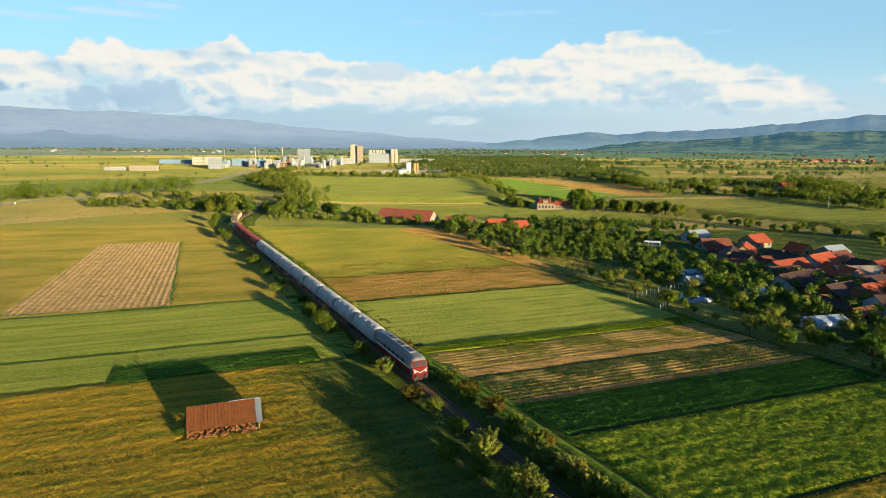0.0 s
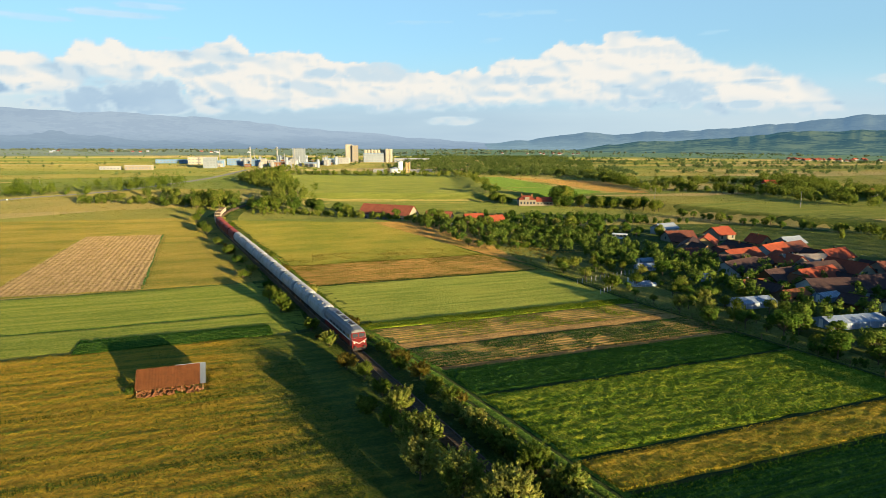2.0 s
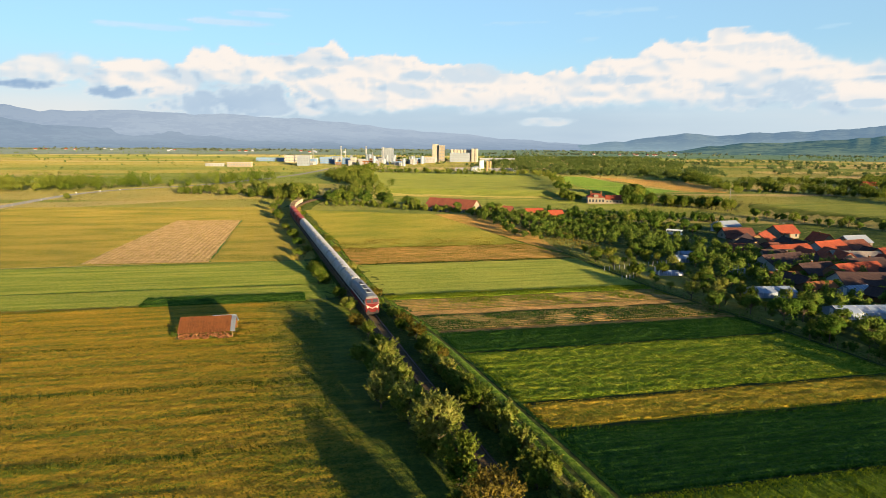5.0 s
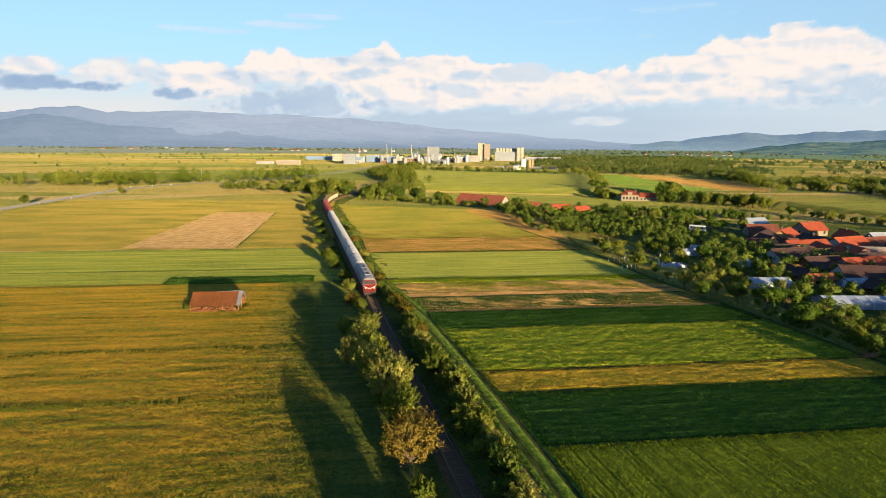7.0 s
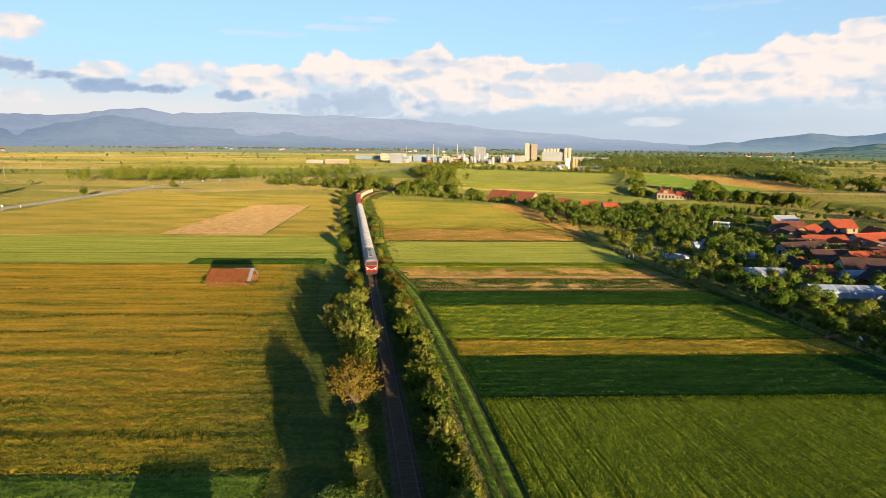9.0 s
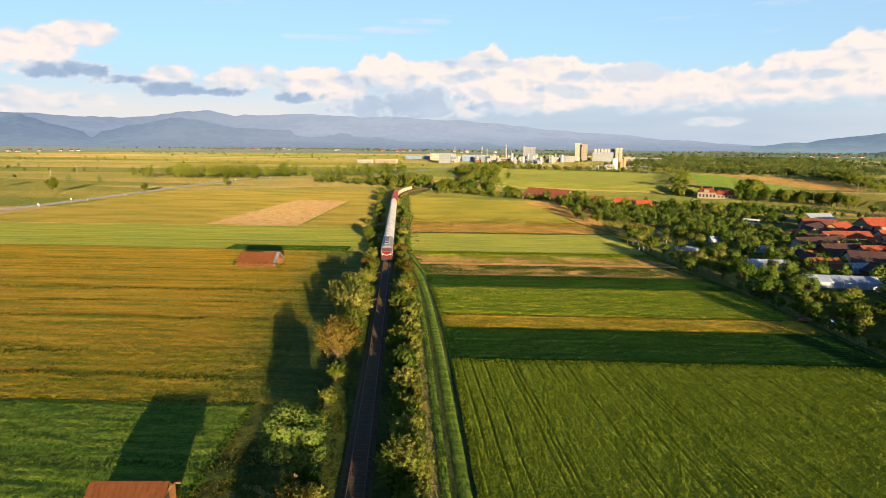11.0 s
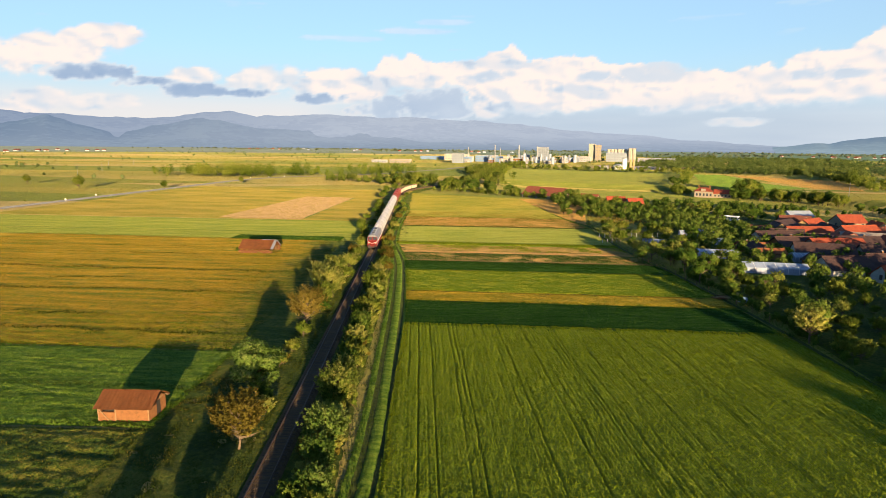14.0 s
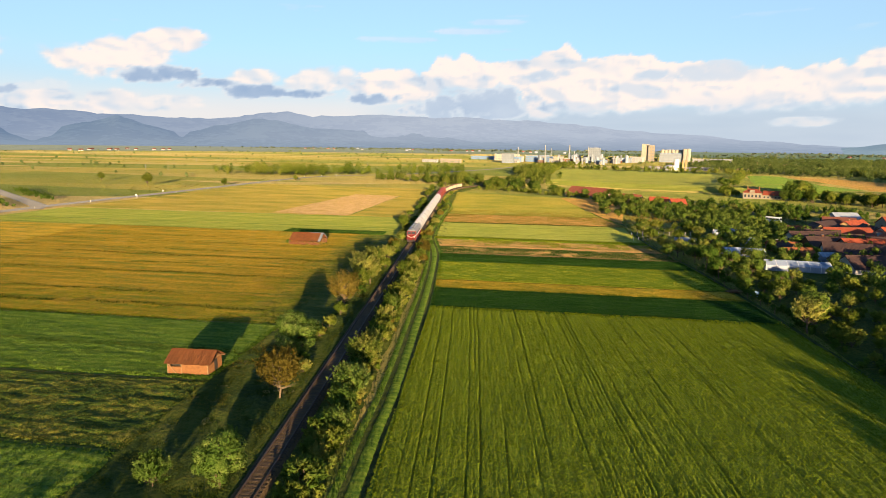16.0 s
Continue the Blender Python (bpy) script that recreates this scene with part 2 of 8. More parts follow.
M["bright"] = field_mat("young_crop", (0.087, 0.117, 0.014), (0.135, 0.160, 0.021), (0.184, 0.189, 0.032), STRIP, row=0.0, patch=0.03, grain=1.8, bump=0.3, stretch=0.06)
M["bright_blades"] = leaf_mat("young_crop_blades", (0.093, 0.124, 0.015), (0.142, 0.169, 0.023), (0.195, 0.200, 0.034), 0.03, turn=STRIP, stretch=0.06)
M["pasture"] = field_mat("pasture", (0.108, 0.118, 0.012), (0.165, 0.154, 0.018), (0.225, 0.180, 0.027), STRIP, patch=0.03, grain=1.6, bump=0.35, stretch=0.5)
M["stubble"] = field_mat("grazed_pasture", (0.111, 0.108, 0.013), (0.167, 0.139, 0.021), (0.221, 0.166, 0.032), STRIP, patch=0.03, grain=1.8, bump=0.4, stretch=0.3)
M["stubble_blades"] = leaf_mat("grazed_blades", (0.113, 0.112, 0.013), (0.167, 0.140, 0.021), (0.216, 0.164, 0.032), 0.03, 0.22, turn=STRIP, stretch=0.3)
M["terrace"] = field_mat("terrace_meadow", (0.070, 0.087, 0.013), (0.098, 0.112, 0.018), (0.130, 0.133, 0.026), STRIP, patch=0.03, grain=1.6, bump=0.35, stretch=0.2)
M["pasture_blades"] = leaf_mat("pasture_blades", (0.086, 0.110, 0.013), (0.128, 0.142, 0.021), (0.168, 0.171, 0.030), 0.03, turn=STRIP, stretch=0.2)
M["crop"] = field_mat("cereal_crop", (0.080, 0.120, 0.008), (0.127, 0.165, 0.010), (0.174, 0.203, 0.014), TRACK, patch=0.10, grain=2.6, bump=0.25, stretch=0.03)
M["crop_blades"] = leaf_mat("cereal_blades", (0.094, 0.142, 0.008), (0.134, 0.183, 0.011), (0.175, 0.216, 0.014), 0.12, 0.25, turn=TRACK, stretch=0.03)
M["pale_crop"] = field_mat("pale_cereal", (0.112, 0.143, 0.019), (0.165, 0.188, 0.030), (0.220, 0.224, 0.041), STRIP, patch=0.05, grain=1.8, bump=0.3, stretch=0.1)
M["pale_crop_blades"] = leaf_mat("pale_cereal_blades", (0.118, 0.150, 0.021), (0.172, 0.196, 0.032), (0.225, 0.229, 0.044), 0.05, turn=STRIP, stretch=0.1)
M["dark"] = field_mat("dark_crop", (0.023, 0.059, 0.010), (0.037, 0.088, 0.014), (0.055, 0.120, 0.019), STRIP, patch=0.08, grain=1.4, bump=0.4, stretch=0.08)
M["deep"] = field_mat("deep_crop", (0.016, 0.047, 0.009), (0.027, 0.072, 0.013), (0.048, 0.107, 0.018), STRIP, patch=0.16, grain=1.8, bump=0.4, stretch=0.05)
M["deep_blades"] = leaf_mat("deep_crop_blades", (0.014, 0.048, 0.008), (0.024, 0.074, 0.013), (0.045, 0.113, 0.018), 0.10, turn=STRIP, stretch=0.06)
M["dark_blades"] = leaf_mat("dark_crop_blades", (0.019, 0.059, 0.009), (0.031, 0.085, 0.014), (0.055, 0.120, 0.019), 0.06, turn=STRIP, stretch=0.12)
M["weeds"] = field_mat("weedy_grass", (0.095, 0.153, 0.008), (0.149, 0.198, 0.012), (0.275, 0.283, 0.020), STRIP, patch=0.22, grain=1.3, bump=0.7, stretch=0.45)
M["weed_blades"] = leaf_mat("weed_blades", (0.060, 0.114, 0.009), (0.128, 0.178, 0.013), (0.223, 0.235, 0.022), 0.12, 0.25, turn=STRIP, stretch=0.3)
M["lush"] = field_mat("lush_grass", (0.052, 0.103, 0.010), (0.091, 0.153, 0.014), (0.144, 0.197, 0.021), STRIP, patch=0.13, grain=1.8, bump=0.5, stretch=0.12)
M["rough"] = field_mat("rough_grass", (0.022, 0.048, 0.006), (0.055, 0.085, 0.010), (0.155, 0.145, 0.020), STRIP, patch=0.15, grain=1.5, bump=0.6, stretch=0.5)
M["lush_blades"] = leaf_mat("lush_blades", (0.041, 0.093, 0.009), (0.071, 0.132, 0.013), (0.117, 0.170, 0.020), 0.13, turn=STRIP, stretch=0.12)
M["tawny"] = field_mat("dry_grass", (0.131, 0.103, 0.015), (0.247, 0.147, 0.033), (0.356, 0.193, 0.055), STRIP, patch=0.10, grain=2.0, bump=0.4, stretch=0.2)
M["olive_grass"] = field_mat("olive_grass", (0.143, 0.143, 0.011), (0.273, 0.205, 0.017), (0.427, 0.275, 0.026), STRIP, patch=0.14, grain=1.5, bump=0.6, stretch=0.3)
M["olive_blades"] = leaf_mat("olive_blades", (0.126, 0.127, 0.011), (0.220, 0.176, 0.015), (0.347, 0.235, 0.026), 0.12, 0.25, turn=STRIP, stretch=0.2)
M["tawny_blades"] = leaf_mat("dry_blades", (0.118, 0.125, 0.016), (0.211, 0.165, 0.025), (0.296, 0.203, 0.042), 0.08, turn=STRIP, stretch=0.2)
M["soil"] = field_mat("bare_soil", (0.165, 0.110, 0.048), (0.235, 0.158, 0.068), (0.29, 0.20, 0.092), 19.0, row=1.5, row_colour=(0.160, 0.105, 0.046), row_amount=0.26, patch=0.35, grain=1.6, bump=0.25)
M["tan"] = field_mat("tan_soil", (0.188, 0.121, 0.034), (0.302, 0.178, 0.056), (0.406, 0.239, 0.082), STRIP, patch=0.12, grain=1.5, bump=0.3, stretch=0.2)
M["clods"] = leaf_mat("soil_clods", (0.17, 0.115, 0.05), (0.235, 0.16, 0.07), (0.29, 0.20, 0.09), 0.03, 0.05, TRACK - 8, 0.03)
M["rows"] = field_mat("sprouting_rows", (0.156, 0.106, 0.030), (0.267, 0.163, 0.050), (0.364, 0.215, 0.071), STRIP - 90, row=1.3, row_colour=(0.063, 0.084, 0.013), row_amount=0.6, patch=0.12, grain=1.6, bump=0.3, stretch=0.4)
# earth darkened further for the shade down in the ruts and gaps
M["path"] = field_mat("shade_dark_earth", (0.020, 0.032, 0.007), (0.032, 0.046, 0.010), (0.050, 0.060, 0.014), 0, patch=0.3, grain=2.0, bump=0.3)
M["ballast"] = plain_mat("ballast", (0.088, 0.060, 0.030), 0.95, 0, 0.6, 1.6, 0.12, source="Position")
M["rail"] = plain_mat("rusty_rail", (0.065, 0.040, 0.028), 0.6, 0.3, 0.4, 2.0, 0.005)
M["sleeper"] = plain_mat("weathered_sleeper", (0.070, 0.050, 0.035), 0.95, 0, 0.5, 3.0, 0.02)
M["asphalt"] = plain_mat("asphalt", (0.105, 0.104, 0.100), 0.95, 0, 0.2, 0.3, 0.01, source="Position")
M["bark"] = plain_mat("bark", (0.120, 0.088, 0.055), 0.95, 0, 0.45, 4.0, 0.03)
M["leaf_green"] = leaf_mat("leaves_green", (0.040, 0.086, 0.011), (0.083, 0.139, 0.020), (0.158, 0.195, 0.036), 0.5)
M["leaf_fresh"] = leaf_mat("leaves_fresh", (0.062, 0.120, 0.018), (0.130, 0.200, 0.036), (0.240, 0.282, 0.072), 0.5)
M["leaf_olive"] = leaf_mat("leaves_olive", (0.074, 0.122, 0.014), (0.148, 0.190, 0.026), (0.250, 0.265, 0.045), 0.5)
M["leaf_pale"] = leaf_mat("leaves_pale", (0.115, 0.168, 0.024), (0.225, 0.252, 0.048), (0.370, 0.345, 0.085), 0.5)
M["leaf_brown"] = leaf_mat("leaves_bronze", (0.092, 0.076, 0.013), (0.165, 0.130, 0.022), (0.250, 0.190, 0.038), 0.5)
M["leaf_dark"] = leaf_mat("leaves_dark", (0.022, 0.050, 0.012), (0.040, 0.075, 0.018), (0.075, 0.105, 0.024), 0.3)
M["wood_far"] = leaf_mat("wood_leaves", (0.080, 0.128, 0.016), (0.165, 0.205, 0.028), (0.260, 0.275, 0.045), 0.02)
M["wood_belt"] = leaf_mat("belt_leaves", (0.055, 0.095, 0.013), (0.112, 0.150, 0.022), (0.190, 0.212, 0.036), 0.05)
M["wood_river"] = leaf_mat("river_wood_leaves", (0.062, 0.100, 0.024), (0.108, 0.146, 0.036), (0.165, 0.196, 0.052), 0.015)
# far foliage made paler and bluer, with the haze put into its leaf colours
M["wood_hazy"] = leaf_mat("haze_pale_wood_leaves", (0.085, 0.130, 0.045), (0.135, 0.180, 0.062), (0.19, 0.225, 0.08), 0.006)
M["far_belt"] = leaf_mat("haze_pale_belt_leaves", (0.11, 0.14, 0.085), (0.14, 0.17, 0.10), (0.18, 0.20, 0.12), 0.004)
M["tile"] = tile_mat("clay_tiles", (0.259, 0.053, 0.023), (0.115, 0.029, 0.019), (0.326, 0.082, 0.032))
M["tile_worn"] = tile_mat("worn_clay_tiles", (0.205, 0.062, 0.034), (0.110, 0.036, 0.026), (0.265, 0.086, 0.044))
M["tile_old"] = tile_mat("old_clay_tiles", (0.120, 0.042, 0.028), (0.060, 0.028, 0.023), (0.180, 0.062, 0.034))
# old dark tiles, with the shade of turned-away slopes also in the colour
M["tile_dark"] = tile_mat("dark_shaded_tiles", (0.052, 0.030, 0.027), (0.030, 0.021, 0.022), (0.085, 0.044, 0.034))
M["tile_grey"] = tile_mat("grey_slates", (0.20, 0.17, 0.15), (0.12, 0.10, 0.09), (0.28, 0.24, 0.20))
M["rust"] = plain_mat("rusty_sheet", (0.16, 0.060, 0.022), 0.8, 0.0, 0.4, 1.2, 0.02, dirt=(0.10, 0.042, 0.02))
M["zinc"] = plain_mat("zinc_sheet", (0.230, 0.264, 0.315), 0.55, 0.2, 0.3, 0.8, 0.01)
M["plaster"] = plain_mat("plaster", (0.232, 0.199, 0.150), 0.9, 0, 0.25, 0.6, 0.01)
M["plaster_white"] = plain_mat("whitewash", (0.36, 0.355, 0.34), 0.9, 0, 0.25, 0.6, 0.01)
M["plaster_yellow"] = plain_mat("ochre_plaster", (0.36, 0.24, 0.11), 0.9, 0, 0.2, 0.6, 0.01)
M["brick"] = plain_mat("brick_wall", (0.175, 0.078, 0.030), 0.9, 0, 0.45, 2.5, 0.03)
M["timber"] = plain_mat("timber", (0.20, 0.125, 0.065), 0.85, 0, 0.4, 3.0, 0.01)
M["log"] = plain_mat("split_log", (0.14, 0.058, 0.024), 0.85, 0, 0.5, 4.0, 0.02)
M["concrete"] = plain_mat("concrete", (0.25, 0.25, 0.245), 0.9, 0, 0.35, 0.1, 0.05)
M["concrete_warm"] = plain_mat("warm_concrete", (0.31, 0.285, 0.235), 0.9, 0, 0.25, 0.1, 0.05)
M["steel_grey"] = plain_mat("grey_cladding", (0.17, 0.20, 0.23), 0.6, 0.2, 0.3, 0.1, 0.05)
M["steel_blue"] = plain_mat("blue_cladding", (0.13, 0.21, 0.33), 0.7, 0.1, 0.25, 0.1, 0.05)
M["white_paint"] = plain_mat("white_paint", (0.55, 0.55, 0.53), 0.55, 0, 0.15, 0.4, 0.005)
# milky film coloured a darker blue-grey for the shade it stands in
M["film"] = plain_mat("shade_tinted_film", (0.175, 0.220, 0.300), 0.5, 0, 0.35, 0.6, 0.03)
M["window"] = plain_mat("window_glass", (0.03, 0.04, 0.05), 0.12, 0, 0.2, 1.0, 0.002)
# distant panes paled in colour for the haze before them
M["far_window"] = plain_mat("hazy_window", (0.12, 0.14, 0.165), 0.5, 0, 0.2, 1.0, 0.002)
M["loco_red"] = plain_mat("red_paint", (0.11, 0.007, 0.007), 0.7, 0, 0.25, 0.8, 0.004)
M["loco_grey"] = plain_mat("grey_roof_paint", (0.095, 0.10, 0.115), 0.6, 0, 0.35, 0.8, 0.006)
M["loco_blue"] = plain_mat("blue_grey_paint", (0.10, 0.13, 0.20), 0.5, 0, 0.3, 0.8, 0.006)
M["iron"] = plain_mat("black_iron", (0.035, 0.03, 0.03), 0.7, 0.3, 0.4, 2.0, 0.01)
M["wagon_white"] = plain_mat("dusty_white_wagon", (0.289, 0.296, 0.312), 0.6, 0, 0.35, 0.35, 0.01, dirt=(0.144, 0.137, 0.125))
M["wagon_red"] = plain_mat("oxide_red_wagon", (0.15, 0.028, 0.02), 0.7, 0, 0.35, 0.5, 0.01)
M["wagon_sand"] = plain_mat("sand_wagon", (0.38, 0.30, 0.22), 0.7, 0, 0.3, 0.5, 0.01)
M["lamp"] = plain_mat("lamp_glass", (0.85, 0.82, 0.7), 0.2, 0, 0.1, 1.0, 0.001)
M["bus_paint"] = plain_mat("van_paint", (0.384, 0.409, 0.446), 0.4, 0, 0.12, 1.0, 0.002)
M["rubber"] = plain_mat("rubber", (0.03, 0.03, 0.03), 0.9, 0, 0.3, 2.0, 0.002)
M["gap_shade"] = plain_mat("opening_shade", (0.03, 0.026, 0.022), 0.9, 0, 0.3, 2.0, 0.002)


M["ground"].node_tree.nodes["Principled BSDF"].inputs["Sheen Weight"].default_value = 0.15

# ---- the ground ----
def graded(lo, hi, mid_lo, mid_hi, step, grow):
    mid = list(np.arange(mid_lo, mid_hi + 0.1, step))
    up, d = [mid_hi], step
    while up[-1] < hi:
        d *= grow
        up.append(min(hi, up[-1] + d))
    down, d = [mid_lo], step
    while down[-1] > lo:
        d *= grow
        down.append(max(lo, down[-1] - d))
    return np.array(sorted(set(mid + up + down)))


gx, gy = graded(-4700, 4700, -330, 420, 8, 1.25), graded(-900, 4800, -120, 800, 8, 1.25)
GX, GY = np.meshgrid(gx, gy)
nx, ny = len(gx), len(gy)
idx = np.arange(nx * ny).reshape(ny, nx)
quads = np.stack([idx[:-1, :-1], idx[:-1, 1:], idx[1:, 1:], idx[1:, :-1]], -1).reshape(-1, 4)


def parcels(ns, ls):
    """Colours of the strip fields of the plain."""
    vor = ns.new("ShaderNodeTexVoronoi")
    vor.inputs["Scale"].default_value = 1.0
    ls.new(mapped(ns, ls, (0.0026, 0.013, 0.0001), -STRIP), vor.inputs["Vector"])
    sep = ns.new("ShaderNodeSeparateColor")
    ls.new(vor.outputs["Color"], sep.inputs[0])
    col = ramp(ns, ls, sep.outputs[0], [(0.1, (0.112, 0.128, 0.024)), (0.4, (0.165, 0.158, 0.034)), (0.65, (0.212, 0.176, 0.046)), (0.9, (0.265, 0.200, 0.085))])
    flat = mapped(ns, ls, (1, 1, 0.01))
    fine = noise_tex(ns, ls, flat, 0.35, 5, 0.75)
    big = noise_tex(ns, ls, flat, 0.008, 4, 0.6)
    tint = ramp(ns, ls, mix(ns, ls, 0.6, fine, big), [(0.35, (0.55, 0.72, 0.5)), (0.5, (0.92, 0.97, 0.9)), (0.65, (1.2, 1.08, 1.0))])
    return mix(ns, ls, 1.0, col, tint, 'MULTIPLY'), fine


far_fields, fn, fl, fp = material("plain")
parcel, fine = parcels(fn, fl)
fl.new(parcel, fp.inputs["Base Color"])
fuzz(fl, fp, parcel)
fb = fn.new("ShaderNodeBump")
fb.inputs["Distance"].default_value = 1.6
fl.new(fine, fb.inputs["Height"])
fl.new(fb.outputs[0], fp.inputs["Normal"])
plain_blades, pn, pl, pp = material("plain_grass")
pc, _ = parcels(pn, pl)
pd, pt, pm = pn.new("ShaderNodeBsdfDiffuse"), pn.new("ShaderNodeBsdfTranslucent"), pn.new("ShaderNodeMixShader")
pl.new(pc, pd.inputs[0])
pl.new(pc, pt.inputs[0])
pm.inputs[0].default_value = 0.3
pl.new(pd.outputs[0], pm.inputs[1])
pl.new(pt.outputs[0], pm.inputs[2])
pl.new(pm.outputs[0], pn["Material Output"].inputs["Surface"])
pn.remove(pp)
M["plain_blades"] = plain_blades
M["plain"] = far_fields
ground_me = fast_mesh("ground", np.stack([GX, GY, height(GX, GY)], -1).reshape(-1, 3), quads)
ground_me.materials.append(M["plain"])
ground = tagged(new("ground", ground_me), "wide river plain of grass and strip fields", "ground", kind="structure")


def patch_grid(corners, n, m):
    """Points over a four-cornered field: near-left, near-right, far-right, far-left."""
    a, b, c, d = [np.array(p, dtype=float) for p in corners]
    u, v = np.meshgrid(np.linspace(0, 1, n), np.linspace(0, 1, m))
    u, v = u[..., None], v[..., None]
    return a * (1 - u) * (1 - v) + b * u * (1 - v) + c * u * v + d * (1 - u) * v


# how tall the cover of each field stands, its lumps and its rows: base, lump height, lump length and width along the strips, row height, row spacing, row direction
COVER = {
    "crop": (0.24, 0.09, 1.6, 0.6, 0.025, 0.36, TRACK), "deep": (0.10, 0.05, 1.2, 0.7, 0.08, 0.95, STRIP), "olive_grass": (0.20, 0.15, 1.6, 0.8, 0.0, 1.0, 0.0),
    "weeds": (0.18, 0.19, 0.9, 0.8, 0.0, 1.0, 0.0), "dark": (0.10, 0.06, 1.0, 0.8, 0.12, 0.85, STRIP), "tan": (0.0, 0.05, 1.0, 0.7, 0.0, 1.0, 0.0),
    "rows": (0.02, 0.05, 1.2, 0.8, 0.07, 1.2, STRIP), "bright": (0.06, 0.06, 3.0, 0.8, 0.02, 1.7, STRIP), "tawny": (0.08, 0.12, 2.0, 0.9, 0.0, 1.0, 0.0),
    "meadow": (0.12, 0.115, 1.7, 0.75, 0.012, 2.6, STRIP), "lush": (0.14, 0.10, 1.6, 0.8, 0.03, 1.4, STRIP),
    "rough": (0.10, 0.24, 1.5, 1.0, 0.0, 1.0, 0.0), "soil": (0.0, 0.03, 1.0, 0.8, 0.06, 1.25, 109.0), "pasture": (0.08, 0.10, 2.5, 1.2, 0.0, 1.0, 0.0),
    "pale_crop": (0.06, 0.07, 3.0, 0.8, 0.03, 1.7, STRIP), "stubble": (0.08, 0.10, 2.2, 1.0, 0.0, 1.0, STRIP), "verge": (0.0, 0.30, 1.8, 1.4, 0.0, 1.0, 0.0), "terrace": (0.0, 0.15, 6.0, 3.0, 0.0, 1.0, 0.0),
}


def bare_lines(x, y):
    """1 in the narrow lines of bare earth between the drill runs of the big crop, 0 elsewhere."""
    s, c = -x * 0.454 + y * 0.891, x * 0.891 + y * 0.454
    c = c + 0.3 * (fbm(s / 9, c / 30, 170, 2) - 0.5)
    k = np.floor(c / 0.62 + 0.5)
    u = c - 0.62 * k - 0.3 * (lattice(k, 3, 8) - 0.5)
    strong = smoothstep(0.40, 1.05, lattice(k, 1, 6) + 0.7 * (fbm(s / 13, k * 3.7, 180, 2) - 0.5))
    return np.exp(-(u / 0.085) ** 2) * strong


def cover_height(key, x, y):
    """Height of the plants of a field above its ground: lumps, streaks along the strips and drilled rows."""
    if key not in COVER:
        return np.zeros_like(np.asarray(x, dtype=float))
    base, lump, ll, lw, row, gap, turn = COVER[key]
    s, c = x * 0.935 + y * 0.354, -x * 0.354 + y * 0.935
    if turn == TRACK:
        s, c = -x * 0.454 + y * 0.891, x * 0.891 + y * 0.454
    big = smoothstep(0.3, 0.7, fbm(s / ll, c / lw, 130, 3))
    streak = smoothstep(0.35, 0.65, fbm(s / 16, c / 1.3, 140, 2))
    fine = fbm(s / (0.4 * ll), c / (0.5 * lw), 160, 2)
    z = base + lump * (0.45 * big + 0.25 * streak + 0.45 * fine - 0.3)
    if key == "crop":
        z = z - (z + 0.04) * bare_lines(x, y)
    if row > 0:
        t = radians(turn)
        d = -x * math.sin(t) + y * math.cos(t) + 0.25 * (fbm(x / 6, y / 6, 150, 2) - 0.5)
        z = z + row * (1 - (0.5 - 0.5 * np.cos(2 * np.pi * d / gap)) ** 3) * (0.35 + 0.65 * big) * (0.25 + 0.75 * smoothstep(0.04, 0.3, lattice(np.floor(d / gap + 0.5), 0, 5)))
    return z


def on_ridge(key, x, y):
    """1 on the drilled rows of a field, 0 between them."""
    gap, turn = COVER[key][5], radians(COVER[key][6])
    d = -x * math.sin(turn) + y * math.cos(turn) + 0.25 * (fbm(x / 6, y / 6, 150, 2) - 0.5)
    return 1 - (0.5 - 0.5 * np.cos(2 * np.pi * d / gap)) ** 3


def inside(quad, x, y):
    """Whether points lie in a four-cornered patch (corners anticlockwise)."""
    yes = np.ones(np.shape(x), dtype=bool)
    for (x0, y0), (x1, y1) in zip(quad, quad[1:] + quad[:1]):
        yes &= (x1 - x0) * (y - y0) - (y1 - y0) * (x - x0) > 0
    return yes


def field(corners, key, lift, label, category="field", name="field", holes=(), step=(0.5, 0.3)):
    wide = max(math.dist(corners[0], corners[1]), math.dist(corners[3], corners[2]))
    deep = max(math.dist(corners[0], corners[3]), math.dist(corners[1], corners[2]))
    n, m = min(960, max(4, int(wide / step[0]))), min(420, max(4, int(deep / step[1])))
    P = patch_grid(corners, n, m)
    ii = np.arange(n * m).reshape(m, n)
    q = np.stack([ii[:-1, :-1], ii[:-1, 1:], ii[1:, 1:], ii[1:, :-1]], -1).reshape(-1, 4)
    # edges wander a little
    P = P + (np.stack([vnoise(P[..., 0] / 4, P[..., 1] / 4, 5), vnoise(P[..., 0] / 4, P[..., 1] / 4, 9)], -1) - 0.5) * 0.7
    top = cover_height(key, P[..., 0], P[..., 1])
    ui, vi = np.meshgrid(np.arange(n), np.arange(m))
    rim = np.minimum(np.minimum(ui, n - 1 - ui) * wide / n, np.minimum(vi, m - 1 - vi) * deep / m)
    top *= smoothstep(0.0, 0.9, rim)
    for hole in holes:
        top[inside(hole, P[..., 0], P[..., 1])] = -0.35
    V = np.concatenate([P, (height(P[..., 0], P[..., 1]) + lift + top)[..., None]], -1).reshape(-1, 3)
    me = fast_mesh(name, V, q)
    me.materials.append(M[key])
    return tagged(new(name, me), label, category, kind="structure")


